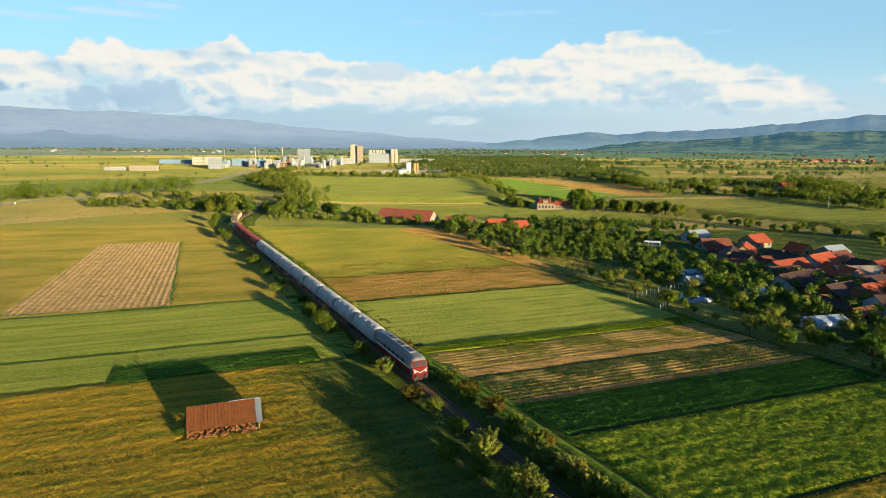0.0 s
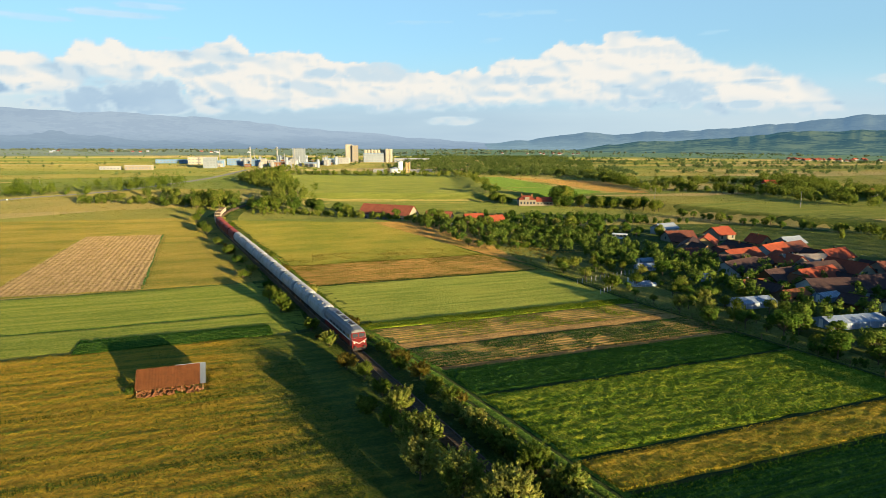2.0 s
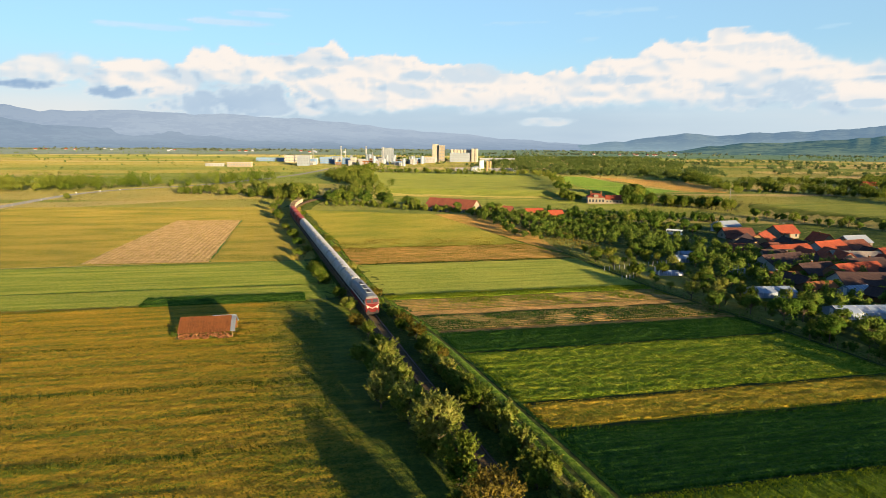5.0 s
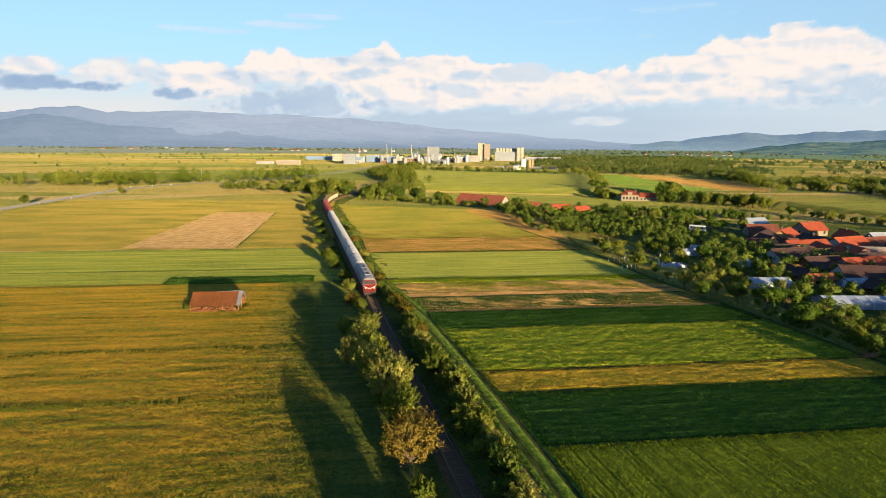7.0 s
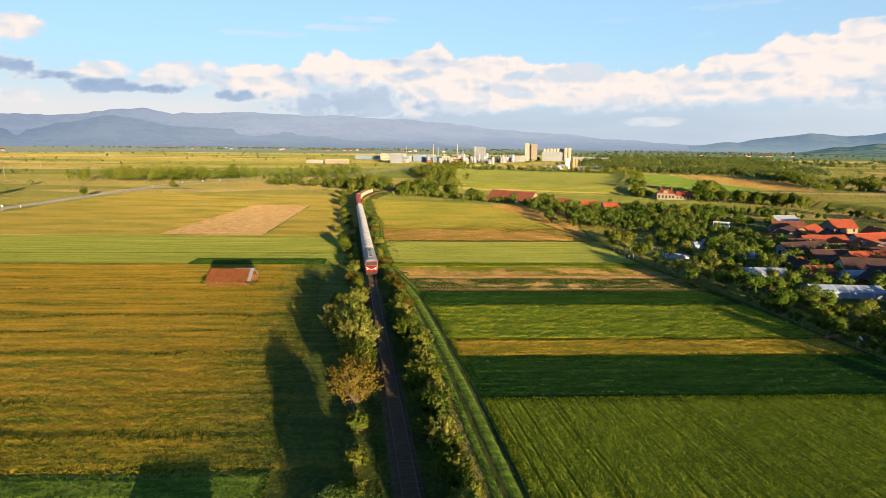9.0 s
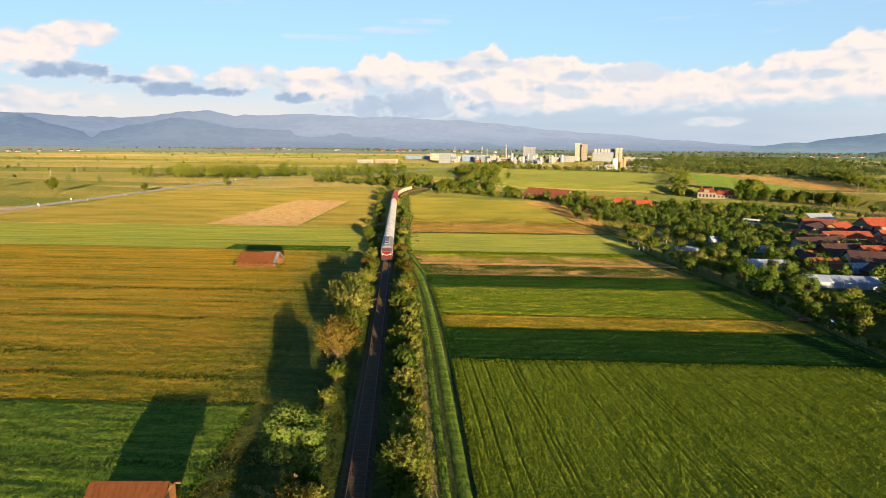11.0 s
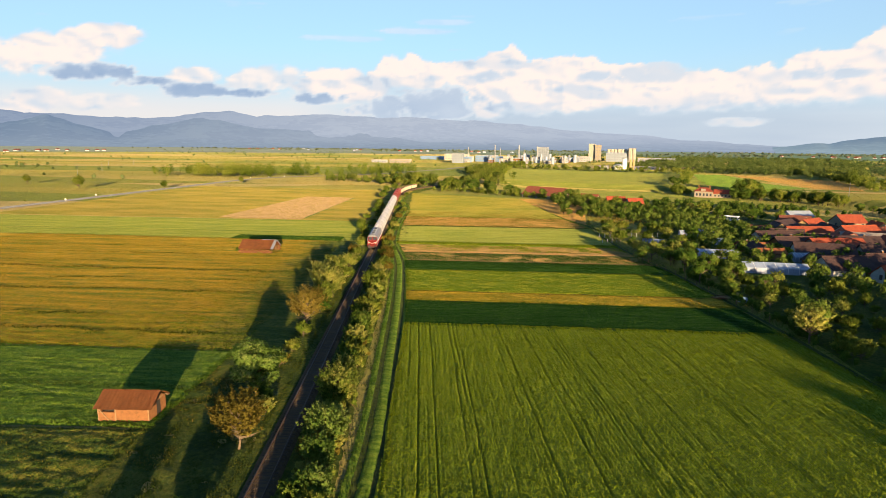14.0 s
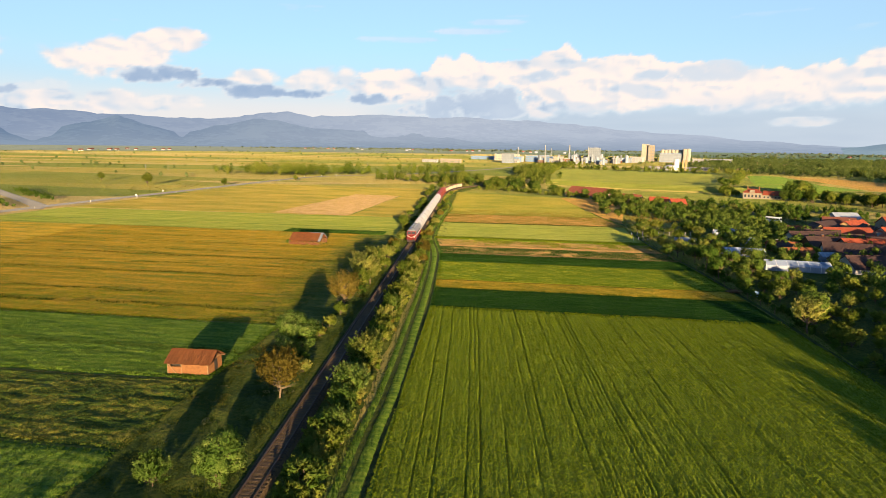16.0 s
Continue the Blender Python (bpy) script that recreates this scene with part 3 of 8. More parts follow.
def blades_at(name, X, Y, key, tall, wide, label, blades=3, category="grass", lift=0.0, full=False, on=""):
    """Tufts of blades standing at the given places, all in one mesh."""
    k = len(X)
    Z = height(X, Y) + lift + cover_height(on, X, Y)
    base = np.stack([X, Y, Z], -1)
    out = []
    for j in range(blades):
        a = rng.uniform(0, 2 * np.pi, k)
        s = rng.uniform(0.6, 1.25, k)
        w = wide * s * 0.5
        hgt = tall * rng.uniform(0.6, 1.2, k)
        lean = rng.uniform(0.1, 0.55, k) * hgt
        side = np.stack([np.cos(a), np.sin(a), np.zeros(k)], -1)
        fwd = np.stack([-np.sin(a), np.cos(a), np.zeros(k)], -1)
        foot = base + fwd * (wide * 0.25)
        tip = base + fwd * lean[:, None] + np.array([0, 0, 1.0]) * hgt[:, None]
        if full:
            top = tip + side * (w * rng.uniform(-0.3, 0.3, k))[:, None]
            out.append(np.stack([foot - side * w[:, None], foot + side * w[:, None], top + side * w[:, None] * 0.7, top - side * w[:, None] * 0.7], 1))
        else:
            out.append(np.stack([foot - side * w[:, None] * 1.2, foot + side * w[:, None] * 1.2, tip], 1))
    V = np.concatenate(out, 0).reshape(-1, 3)
    F = np.arange(len(V)).reshape(-1, 4 if full else 3)
    me = fast_mesh(name, V, F)
    corners = V.reshape(len(F), -1, 3)
    face = np.cross(corners[:, 1] - corners[:, 0], corners[:, 2] - corners[:, 0])
    face /= np.linalg.norm(face, axis=1)[:, None] + 1e-9
    rounded(me, np.repeat(face * 0.55 + np.array([0, 0, 0.55]), F.shape[1], axis=0))
    me.materials.append(M[key])
    return tagged(new(name, me), label, category, kind="stuff")


def sow(corners, count, rows=0, across=0.0, patchy=0.0, seed=0, along='v', thin=0.0, fade=0.0):
    """Places for tufts over a field; in rows along v (or u) if rows is given."""
    u, v = rng.uniform(0, 1, count), rng.uniform(0, 1, count)
    if rows:
        if thin > 0:
            stay = rng.random(count) > thin * rng.random(rows + 1)[np.floor(u * rows).astype(int)] ** 1.5
            u, v = u[stay], v[stay]
            count = len(u)
        r = (np.floor(u * rows) + 0.5 + rng.normal(0, across, count)) / rows
        u, v = (r, v) if along == 'v' else (v, r)
    a, b, c, d = [np.array(p, dtype=float) for p in corners]
    u, v = u[:, None], v[:, None]
    P = a * (1 - u) * (1 - v) + b * u * (1 - v) + c * u * v + d * (1 - u) * v
    if fade > 0:
        P = P[rng.random(len(P)) < u[:, 0] ** fade]
    if patchy > 0:
        keep = fbm((P[:, 0] * 0.8 - P[:, 1] * 0.6) / 5, (P[:, 0] * 0.6 + P[:, 1] * 0.8) / 5, 20 + seed, 4) + rng.normal(0, 0.07, len(P)) > patchy
        P = P[keep]
    return P[:, 0], P[:, 1]


def line_at(pts, y):
    """x on a line of points (falling y) at a given y."""
    pts = sorted(pts, key=lambda p: p[1])
    ys, xs = [p[1] for p in pts], [p[0] for p in pts]
    return float(np.interp(y, ys, xs))


# ---- fields ----
U = Vector((0.935, 0.354))      # along the strips
ROAD = [(88, -70), (74, -40), (64.1, -18.9), (59.6, -9.6), (54.1, 2.4), (41.8, 26.8), (28.6, 52.6), (10.0, 86.8), (-8.6, 115.3), (-31.5, 161.5), (-48.1, 198.2), (-67.3, 228.9), (-84, 262)]
EDGE = [(146, -46), (128, -10), (112, 22), (102, 45.5), (93.3, 65.5), (84.1, 84.7), (74.2, 104.6), (60, 130), (50, 152), (37.6, 182.8), (26, 198), (16, 216)]
RAILS = [(87, -84), (57.0, -24.1), (10.1, 69.0), (-32.5, 153.2), (-61, 209.5), (-80, 247), (-92.5, 274), (-101, 300), (-106, 328), (-107, 365), (-100, 420)]


def on_strip(p, dist):
    return (p[0] + U.x * dist, p[1] + U.y * dist)


def to_edge(p, line):
    """Where the strip through p meets a line of points."""
    best = None
    for (x0, y0), (x1, y1) in zip(line[:-1], line[1:]):
        den = U.x * (y1 - y0) - U.y * (x1 - x0)
        if abs(den) < 1e-6:
            continue
        k = ((p[0] - x0) * U.y - (p[1] - y0) * U.x) / ((x1 - x0) * U.y - (y1 - y0) * U.x)
        if -0.001 <= k <= 1.001:
            best = (x0 + (x1 - x0) * k, y0 + (y1 - y0) * k)
    return best


def strip(p_near, p_far, inset=1.6, outset=0.0):
    """Corners of a strip east of the farm track, from two places on its edge."""
    a, d = to_edge(p_near, ROAD), to_edge(p_far, ROAD)
    b, c = to_edge(p_near, EDGE), to_edge(p_far, EDGE)
    return [on_strip(a, inset), on_strip(b, -1.0 + outset), on_strip(c, -1.0 + outset), on_strip(d, inset)]


east = [
    ((76.0, -44.0), (37.6, 37.7), "crop", "green cereal crop in rows along the farm track", 0.05),
    ((37.4, 38.2), (30.6, 51.0), "deep", "dark green crop strip in close rows", 0.06),
    ((30.2, 51.8), (27.4, 58.6), "olive_grass", "strip of olive-yellow grass between crops", 0.05),
    ((26.9, 59.4), (18.2, 78.0), "weeds", "strip of lush bright green weeds", 0.06),
    ((17.8, 78.9), (11.4, 87.9), "dark", "dark green potato rows", 0.05),
    ((11.1, 88.3), (10.0, 89.6), "tan", "narrow strip of bare tan soil", 0.06),
    ((9.7, 89.9), (3.9, 98.6), "rows", "sprouting green rows in brown soil", 0.05),
    ((3.6, 99.0), (1.9, 101.8), "tan", "narrow strip of bare tan soil", 0.06),
    ((1.8, 102.0), (-3.2, 110.6), "rows", "sprouting green rows in brown soil", 0.05),
    ((-3.4, 111.0), (-5.0, 114.3), "weeds", "grassy balk between crops", 0.06),
    ((-5.2, 114.6), (-21.8, 148.6), "pale_crop", "pale green young cereal field", 0.05),
    ((-22.4, 149.6), (-34.0, 175.5), "tawny", "brown and tawny dry meadow strip", 0.06),
]
# dark sheet under the strips: earth in bare lines, painted shade between fields
field(strip((76.0, -44.0), (-33.0, 173.0), 1.9, -0.5), "path", 0.015, "dark underlay that paints the shade between the strip fields", step=(4.0, 4.0))
east_fields = [field(strip(p, q), k, lift, label, step=(0.085, 1.5) if k == "crop" else (0.4, 0.22) if k not in ("pale_crop", "tawny") else (0.8, 0.4)) for p, q, k, label, lift in east]
lawn = [on_strip(to_edge((-34.4, 176.2), ROAD), 1.6), (25, 198), (-22, 283), (-92, 288)]
field(lawn, "pasture", 0.05, "smooth green meadow before the hedge", step=(1.0, 1.0))

west = [
    ([(-40, -68), (48, -40), (40.5, -24.8), (-34, -52)], "lush", "green crop field beside the railway", 0.05),
    ([(-34, -51), (40.5, -24.4), (33.0, -8.4), (-60, -46)], "rough", "rough weedy grass beside the brick shed", 0.05),
    ([(-60, -45), (33.0, -8.0), (23.5, 14.5), (-70, -22)], "lush", "lush green grass strip beside the brick shed", 0.06),
    ([(-140, -48), (29.5, 17.3), (-14.5, 110.0), (-168, 53)], "meadow", "tawny hay meadow with green streaks", 0.05),
    ([(-54, 94.4), (-22.0, 107.4), (-24.5, 113.5), (-57, 102.5)], "lush", "green rows behind the hay barn", 0.08),
    ([(-170, 54), (-15.0, 111.5), (-21.0, 125.0), (-177, 66)], "bright", "pale green cereal strip", 0.06),
    ([(-177, 67), (-21.2, 125.8), (-36.0, 153.5), (-187, 98)], "bright", "bright green cereal strip", 0.05),
    ([(-188, 100), (-37.0, 155.0), (-99, 302), (-241, 266)], "stubble", "broad tawny pasture beyond the green strips", 0.05),
    ([(-99.5, 134.5), (-66.2, 145.0), (-103, 240), (-130, 233)], "soil", "ploughed field of pale brown earth", 0.09),
]
tilled, plot = west[8][0], west[4][0]
barn_floor = [(-34.5, 76.2), (-25.0, 79.7), (-26.7, 85.9), (-36.3, 82.4)]
shed_floor = [(26.5, -9.3), (31.7, -7.0), (30.0, -3.3), (24.8, -5.6)]
west_fields = [field(c, k, lift, label, holes=[tilled, plot, barn_floor] if k in ("meadow", "stubble") else [shed_floor], step=(0.55, 0.36) if c[1][1] < 108 and k != "bright" else (1.1, 0.6)) for c, k, label, lift in west]
# the field balks: narrow dark grass lines
for p0, p1 in (((-187, 97), (-43, 151.8)), ((-177, 66.4), (-27.6, 122.9)), ((-66, 145.2), (-102.8, 240))):
    d = (Vector(p1) - Vector(p0)).normalized()
    nrm = Vector((-d.y, d.x)) * 0.3
    field([tuple(Vector(p0) - nrm), tuple(Vector(p1) - nrm), tuple(Vector(p1) + nrm), tuple(Vector(p0) + nrm)], "dark", 0.11, "dark grassy balk between two fields", "balk", "field_balk", step=(1.0, 0.3))
# beyond the village
far_green = [
    ([(-92, 443), (80, 431), (41, 690), (-186, 724)], "pasture_blades", 7000, "long grass of the terrace meadow"),
    ([(86, 432), (140, 482), (112, 536), (60, 520)], "dark_blades", 1600, "deep green crop on the terrace"),
    ([(62, 525), (112, 540), (78, 690), (46, 690)], "pasture_blades", 2200, "green crop of the long strip"),
    ([(142, 486), (172, 470), (175, 620), (84, 688)], "tawny_blades", 2200, "dry grass of the pale strip"),
    ([(150, 380), (205, 310), (420, 300), (420, 470)], "pasture_blades", 6000, "pasture grass above the village"),
    ([(-40, 340), (100, 330), (84, 428), (-90, 440)], "pasture_blades", 4000, "rough grass before the manor"),
]
for corners, key, lab in zip([f[0] for f in far_green], ("terrace", "lush", "lush", "tawny", "terrace", "terrace"),
                             ("large green meadow on the terrace", "deep green crop on the terrace", "long green strip on the terrace", "pale dry strip on the terrace", "sloping pasture above the village", "rough green pasture before the manor")):
    field(corners, key, 0.07, lab, step=(2.0, 2.0))
# orchard and gardens of the village
field([on_strip((108, 30), 0), (260, 90), (230, 330), (20, 300)], "verge", 0.02, "shady grass of orchards and gardens", "grass", "orchard_grass", step=(2.0, 2.0))
field([(37.6, 182.8), (26, 198), (-22, 283), (10, 296)], "tawny", 0.04, "rough brown grass behind the meadow")
far_green.append(([(37.6, 182.8), (62, 215), (40, 270), (-15, 280)], "tawny_blades", 2500, "rough brown grass behind the meadow"))


# ---- grass and crops standing on the fields ----
def grass(corners, count, key, tall, wide, label, rows=0, across=0.12, patchy=0.0, along='v', name="grass", category="grass", blades=3, thin=0.0, full=False, fade=0.0, on=""):
    X, Y = sow(corners, count, rows, across, patchy, int(count) % 17, along, thin, fade)
    if on in ("crop", "deep", "dark", "rows") and key != "clods":
        stay = on_ridge(on, X, Y) + rng.uniform(-0.3, 0.3, len(X)) > 0.5
        if on == "crop":
            stay = bare_lines(X, Y) < 0.3
        X, Y = X[stay], Y[stay]
    return blades_at(name, X, Y, key, tall, wide, label, blades, category, full=full, on=on)


ef = {i: strip(p, q) for i, (p, q, k, l, z) in enumerate(east)}
grass(ef[0], 190000, "crop_blades", 0.16, 0.15, "green cereal plants in rows", name="cereal_crop", category="crop", blades=2, on="crop")
grass(ef[1], 50000, "deep_blades", 0.2, 0.15, "dark green leafy crop plants", name="leafy_crop", category="crop", blades=2, on="deep")
grass(ef[2], 12000, "olive_blades", 0.13, 0.14, "olive-yellow grass", patchy=0.3, blades=2, on="olive_grass")
grass(ef[3], 24000, "weed_blades", 0.16, 0.22, "lush bright green weeds", patchy=0.12, name="weeds", category="weeds", blades=2, on="weeds")
grass(ef[4], 24000, "dark_blades", 0.2, 0.22, "potato plants in rows", name="potato_plants", category="crop", blades=2, on="dark")
grass(ef[6], 16000, "dark_blades", 0.2, 0.2, "young plants in rows", patchy=0.36, name="seedlings", category="crop", blades=2, on="rows")
grass(ef[8], 15000, "weed_blades", 0.2, 0.2, "young plants in rows", patchy=0.5, name="seedlings", category="crop", blades=2, on="rows")
grass(ef[9], 5000, "weed_blades", 0.25, 0.2, "grass on the balk", blades=2, on="weeds")
grass(ef[10], 14000, "pale_crop_blades", 0.12, 0.2, "pale green young cereal", name="cereal_crop", category="crop", blades=2, on="pale_crop")
grass(ef[11], 14000, "tawny_blades", 0.13, 0.2, "brown dry grass", patchy=0.35, blades=2, on="tawny")
grass(west[0][0], 18000, "lush_blades", 0.14, 0.18, "pale green crop plants", rows=60, across=0.22, name="cereal_crop", category="crop", blades=2, on="lush")
grass(west[1][0], 34000, "verge_blades", 0.13, 0.11, "rough weedy grass", patchy=0.25, name="weeds", category="weeds", blades=2, on="rough")
grass(west[1][0], 9000, "tawny_blades", 0.16, 0.08, "dry seeding grass", patchy=0.54, blades=2, on="rough")
grass([(-10, -25), (33, -8.0), (23.5, 14.5), (-30, -6)], 30000, "lush_blades", 0.13, 0.18, "lush green grass", patchy=0.25, blades=2, on="lush")
grass([(-75, -24), (14.5, 11.6), (-30, 104), (-120, 72)], 110000, "meadow_blades", 0.14, 0.13, "tawny hay grass", patchy=0.25, blades=2, on="meadow")
grass([(-16, 0), (23.5, 15), (-21, 107.5), (-61, 92)], 50000, "verge_blades", 0.16, 0.15, "green hay grass nearer the railway", patchy=0.34, blades=2, fade=2.6, on="meadow")
grass([(11, 9.6), (20, 13.4), (-22, 107), (-32, 103)], 8000, "weed_blades", 0.14, 0.13, "ragged green edge of the meadow", patchy=0.5, blades=2, on="meadow")
grass(west[4][0], 6000, "dark_blades", 0.24, 0.2, "dark green plants in rows", rows=8, across=0.14, along='u', name="leafy_crop", category="crop", blades=2, on="lush")
grass(west[5][0], 12000, "bright_blades", 0.12, 0.18, "pale green cereal", name="cereal_crop", category="crop", blades=2, on="bright")
grass(west[6][0], 12000, "bright_blades", 0.12, 0.18, "bright green cereal", name="cereal_crop", category="crop", blades=2, on="bright")
grass([(-187, 101), (-43.5, 152.5), (-104, 300), (-240, 264)], 30000, "stubble_blades", 0.12, 0.22, "tawny pasture grass", patchy=0.3, blades=2, on="stubble")
grass([(-40, -10), (23.5, 15.0), (16, 30), (-46, 6)], 18000, "weed_blades", 0.13, 0.15, "greener grass at the meadow edge", patchy=0.42, blades=2, on="meadow")
grass([(-70, -22), (16, 12), (2, 44), (-84, 12)], 16000, "weed_blades", 0.12, 0.16, "green clover in the hay meadow", patchy=0.44, blades=2, on="meadow")
grass(west[8][0], 2000, "clods", 0.05, 0.2, "clods of ploughed earth", name="clods", category="soil", blades=2, on="soil")
for i in (5, 7):
    grass(ef[i], 2600, "clods", 0.08, 0.2, "clods of bare earth", name="clods", category="soil", blades=2, on="rows")
for i in (6, 8):
    grass(ef[i], 7000, "clods", 0.08, 0.2, "clods of tilled earth", name="clods", category="soil", blades=2, on="rows")
# strips of taller, mostly dark grass, added as shadow streaks across meadow and crops
for k, (s0, p0, p1, key, tall) in enumerate((
        (0.7, (-90, 8), (8, 45), "verge_blades", 0.34), (0.5, (-95, 17), (2, 54), "verge_blades", 0.24), (0.8, (-100, 26), (-4, 62.5), "verge_blades", 0.36), (0.5, (-104, 33), (-9, 69.5), "verge_blades", 0.24),
        (0.5, (-110, 44), (-15, 80), "verge_blades", 0.26), (0.4, (-116, 54), (-20, 90), "verge_blades", 0.22), (0.7, (-70, -13), (15, 19.5), "verge_blades", 0.36), (0.6, (-80, -7), (12, 28.5), "verge_blades", 0.30),
        (0.8, (31, 50.6), (90, 72.8), "lush_blades", 0.40), (0.6, (28.8, 55.0), (86, 77), "lush_blades", 0.28), (0.8, (38.6, 37.2), (97, 59.4), "deep_blades", 0.45), (0.5, (23, 68), (80, 89), "lush_blades", 0.34),
        (0.6, (-60, -32), (31, 2.5), "verge_blades", 0.34), (0.5, (-22, 149.3), (40, 172.6), "dark_blades", 0.3))):
    tall *= 0.8
    n = int(math.hypot(p1[0] - p0[0], p1[1] - p0[1]) * 13)
    f = rng.uniform(0, 1, n)
    wob = (fbm(f * 14 + k, f * 0 + k, 50 + k, 3) - 0.5) * 2.4 + rng.normal(0, s0 * 0.75, n)
    stay = vnoise(f * 9, f * 0 + k * 3.1, 70 + k) > 0.16
    X, Y = p0[0] + (p1[0] - p0[0]) * f - 0.354 * wob, p0[1] + (p1[1] - p0[1]) * f + 0.935 * wob
    blades_at("grass", X[stay], Y[stay], key, tall, 0.13, "strip of taller grass added as a shadow streak", 2, lift=0.15)
# coarser grass over the fields farther off
grass([on_strip(to_edge((-31.0, 168.0), ROAD), 1.6), (31.5, 188), (12, 212), on_strip(to_edge((-44.0, 192.0), ROAD), 1.6)], 9000, "tawny_blades", 0.16, 0.24, "brown patches of dry grass at the meadow edge", patchy=0.5, blades=2, on="pasture")
grass(ef[11], 9000, "pasture_blades", 0.16, 0.22, "green patches in the brown strip", patchy=0.5, blades=2, on="tawny")
grass(lawn, 16000, "pasture_blades", 0.12, 0.22, "meadow grass before the hedge", blades=2, on="pasture")
for corners, key, n, lab in far_green:
    grass(corners, n, key, 0.2, 0.6, lab, blades=2)


# ---- railway ----
def resample(pts, step):
    """Even places along a smooth line through the points, with their headings."""
    P = np.array(pts, dtype=float)
    fine = []
    for i in range(len(P) - 1):
        p0, p1, p2, p3 = P[max(i - 1, 0)], P[i], P[i + 1], P[min(i + 2, len(P) - 1)]
        for t in np.linspace(0, 1, 24, endpoint=False):
            fine.append(0.5 * (2 * p1 + (p2 - p0) * t + (2 * p0 - 5 * p1 + 4 * p2 - p3) * t ** 2 + (3 * p1 - p0 - 3 * p2 + p3) * t ** 3))
    fine = np.array(fine + [P[-1]])
    for _ in range(30):
        fine[1:-1] = 0.25 * fine[:-2] + 0.5 * fine[1:-1] + 0.25 * fine[2:]
    seg = np.linalg.norm(np.diff(fine, axis=0), axis=1)
    s = np.concatenate([[0], np.cumsum(seg)])
    at = np.arange(0, s[-1], step)
    X, Y = np.interp(at, s, fine[:, 0]), np.interp(at, s, fine[:, 1])
    return np.stack([X, Y], -1), s[-1]


def ribbon(pts, profile, step=1.5):
    """A profile (sideways, up) swept along a line on the ground."""
    P, _ = resample(pts, step)
    T = np.gradient(P, axis=0)
    T /= np.linalg.norm(T, axis=1)[:, None]
    N = np.stack([-T[:, 1], T[:, 0]], -1)
    rows = []
    for off, up in profile:
        Q = P + N * off
        rows.append(np.concatenate([Q, (height(P[:, 0], P[:, 1]) + up)[:, None]], -1))
    V = np.stack(rows, 1)
    n, k = V.shape[:2]
    ii = np.arange(n * k).reshape(n, k)
    F = np.stack([ii[:-1, :-1], ii[:-1, 1:], ii[1:, 1:], ii[1:, :-1]], -1).reshape(-1, 4)
    return V.reshape(-1, 3), F


railway = tagged(new("railway"), "single railway line on dark ballast", "railway", kind="structure")
for nm, prof, key, lab in (("ballast_bed", [(-1.4, 0.0), (-1.25, 0.14), (-1.02, 0.37), (-0.6, 0.40), (0.6, 0.40), (1.02, 0.37), (1.3, 0.14), (1.6, -0.02)], "ballast", "dark stained ballast"),
                           ("rail", [(-0.79, 0.44), (-0.79, 0.62), (-0.71, 0.62), (-0.71, 0.44)], "rail", "rusty steel rail"),
                           ("rail", [(0.71, 0.44), (0.71, 0.62), (0.79, 0.62), (0.79, 0.44)], "rail", "rusty steel rail")):
    me = fast_mesh(nm, *ribbon(RAILS, prof))
    me.materials.append(M[key])
    part_mesh(nm, me, railway, lab)
track_pts, track_len = resample(RAILS, 0.25)


def along_track(s):
    i = min(max(int(round(s / 0.25)), 1), len(track_pts) - 2)
    d = track_pts[i + 1] - track_pts[i - 1]
    return track_pts[i][0], track_pts[i][1], math.degrees(math.atan2(d[1], d[0]))


# farm track: two wheel ruts in the grass
farm_track = tagged(new("farm_track"), "grassy farm track with two wheel ruts", "track", kind="structure")
for off in (-0.92, 0.92):
    me = fast_mesh("rut", *ribbon(ROAD, [(off - 0.34, 0.06), (off - 0.2, 0.03), (off + 0.2, 0.03), (off + 0.34, 0.06)]))
    me.materials.append(M["path"])
    part_mesh("rut", me, farm_track)
for hump in ([(-2.6, -0.02), (-2.1, 0.13), (-1.5, 0.17), (-1.22, 0.05)], [(-0.62, 0.05), (-0.45, 0.15), (0.0, 0.2), (0.45, 0.15), (0.62, 0.05)], [(1.22, 0.05), (1.5, 0.14), (2.0, 0.1)]):
    V, F = ribbon(ROAD, hump, 0.7)
    V[:, 2] += 0.14 * (fbm(V[:, 0] / 0.8, V[:, 1] / 0.8, 170, 2) - 0.5)
    me = fast_mesh("verge", V, F)
    me.materials.append(M["lush"])
    part_mesh("verge", me, farm_track, "green grass beside the ruts")
edge_path = fast_mesh("footpath", *ribbon(EDGE, [(-0.4, 0.06), (0, 0.065), (0.4, 0.06)]))
edge_path.materials.append(M["path"])
tagged(new("footpath", edge_path), "earthen path along the orchard fence", "path", kind="structure")
belt_v, belt_f = ribbon(RAILS, [(-9.0 + 0.5 * k, 0.04) for k in range(51)], 0.9)
off = np.tile(np.abs(-9.0 + 0.5 * np.arange(51)), len(belt_v) // 51)
east_side = np.tile(np.arange(51) < 6, len(belt_v) // 51) & (belt_v[:, 1] < 100)
belt_v[:, 2] += np.where(east_side, -0.12, cover_height("verge", belt_v[:, 0], belt_v[:, 1]) * smoothstep(2.4, 3.6, off) - 0.03)
belt_v[:, 2] -= 0.4 * (np.tile(np.arange(51) > 31, len(belt_v) // 51) & (belt_v[:, 1] > 106))
belt = fast_mesh("verge", belt_v, belt_f)
belt.materials.append(M["verge"])
tagged(new("verge", belt), "overgrown grass beside the railway", "grass", kind="structure")
P, _ = resample(RAILS, 0.013)
k = len(P)
side = np.where(rng.random(k) < 0.42, -rng.uniform(0.95, 8.6, k), rng.uniform(1.05, np.where(P[:, 1] < 104, 16.5, 6.5), k))
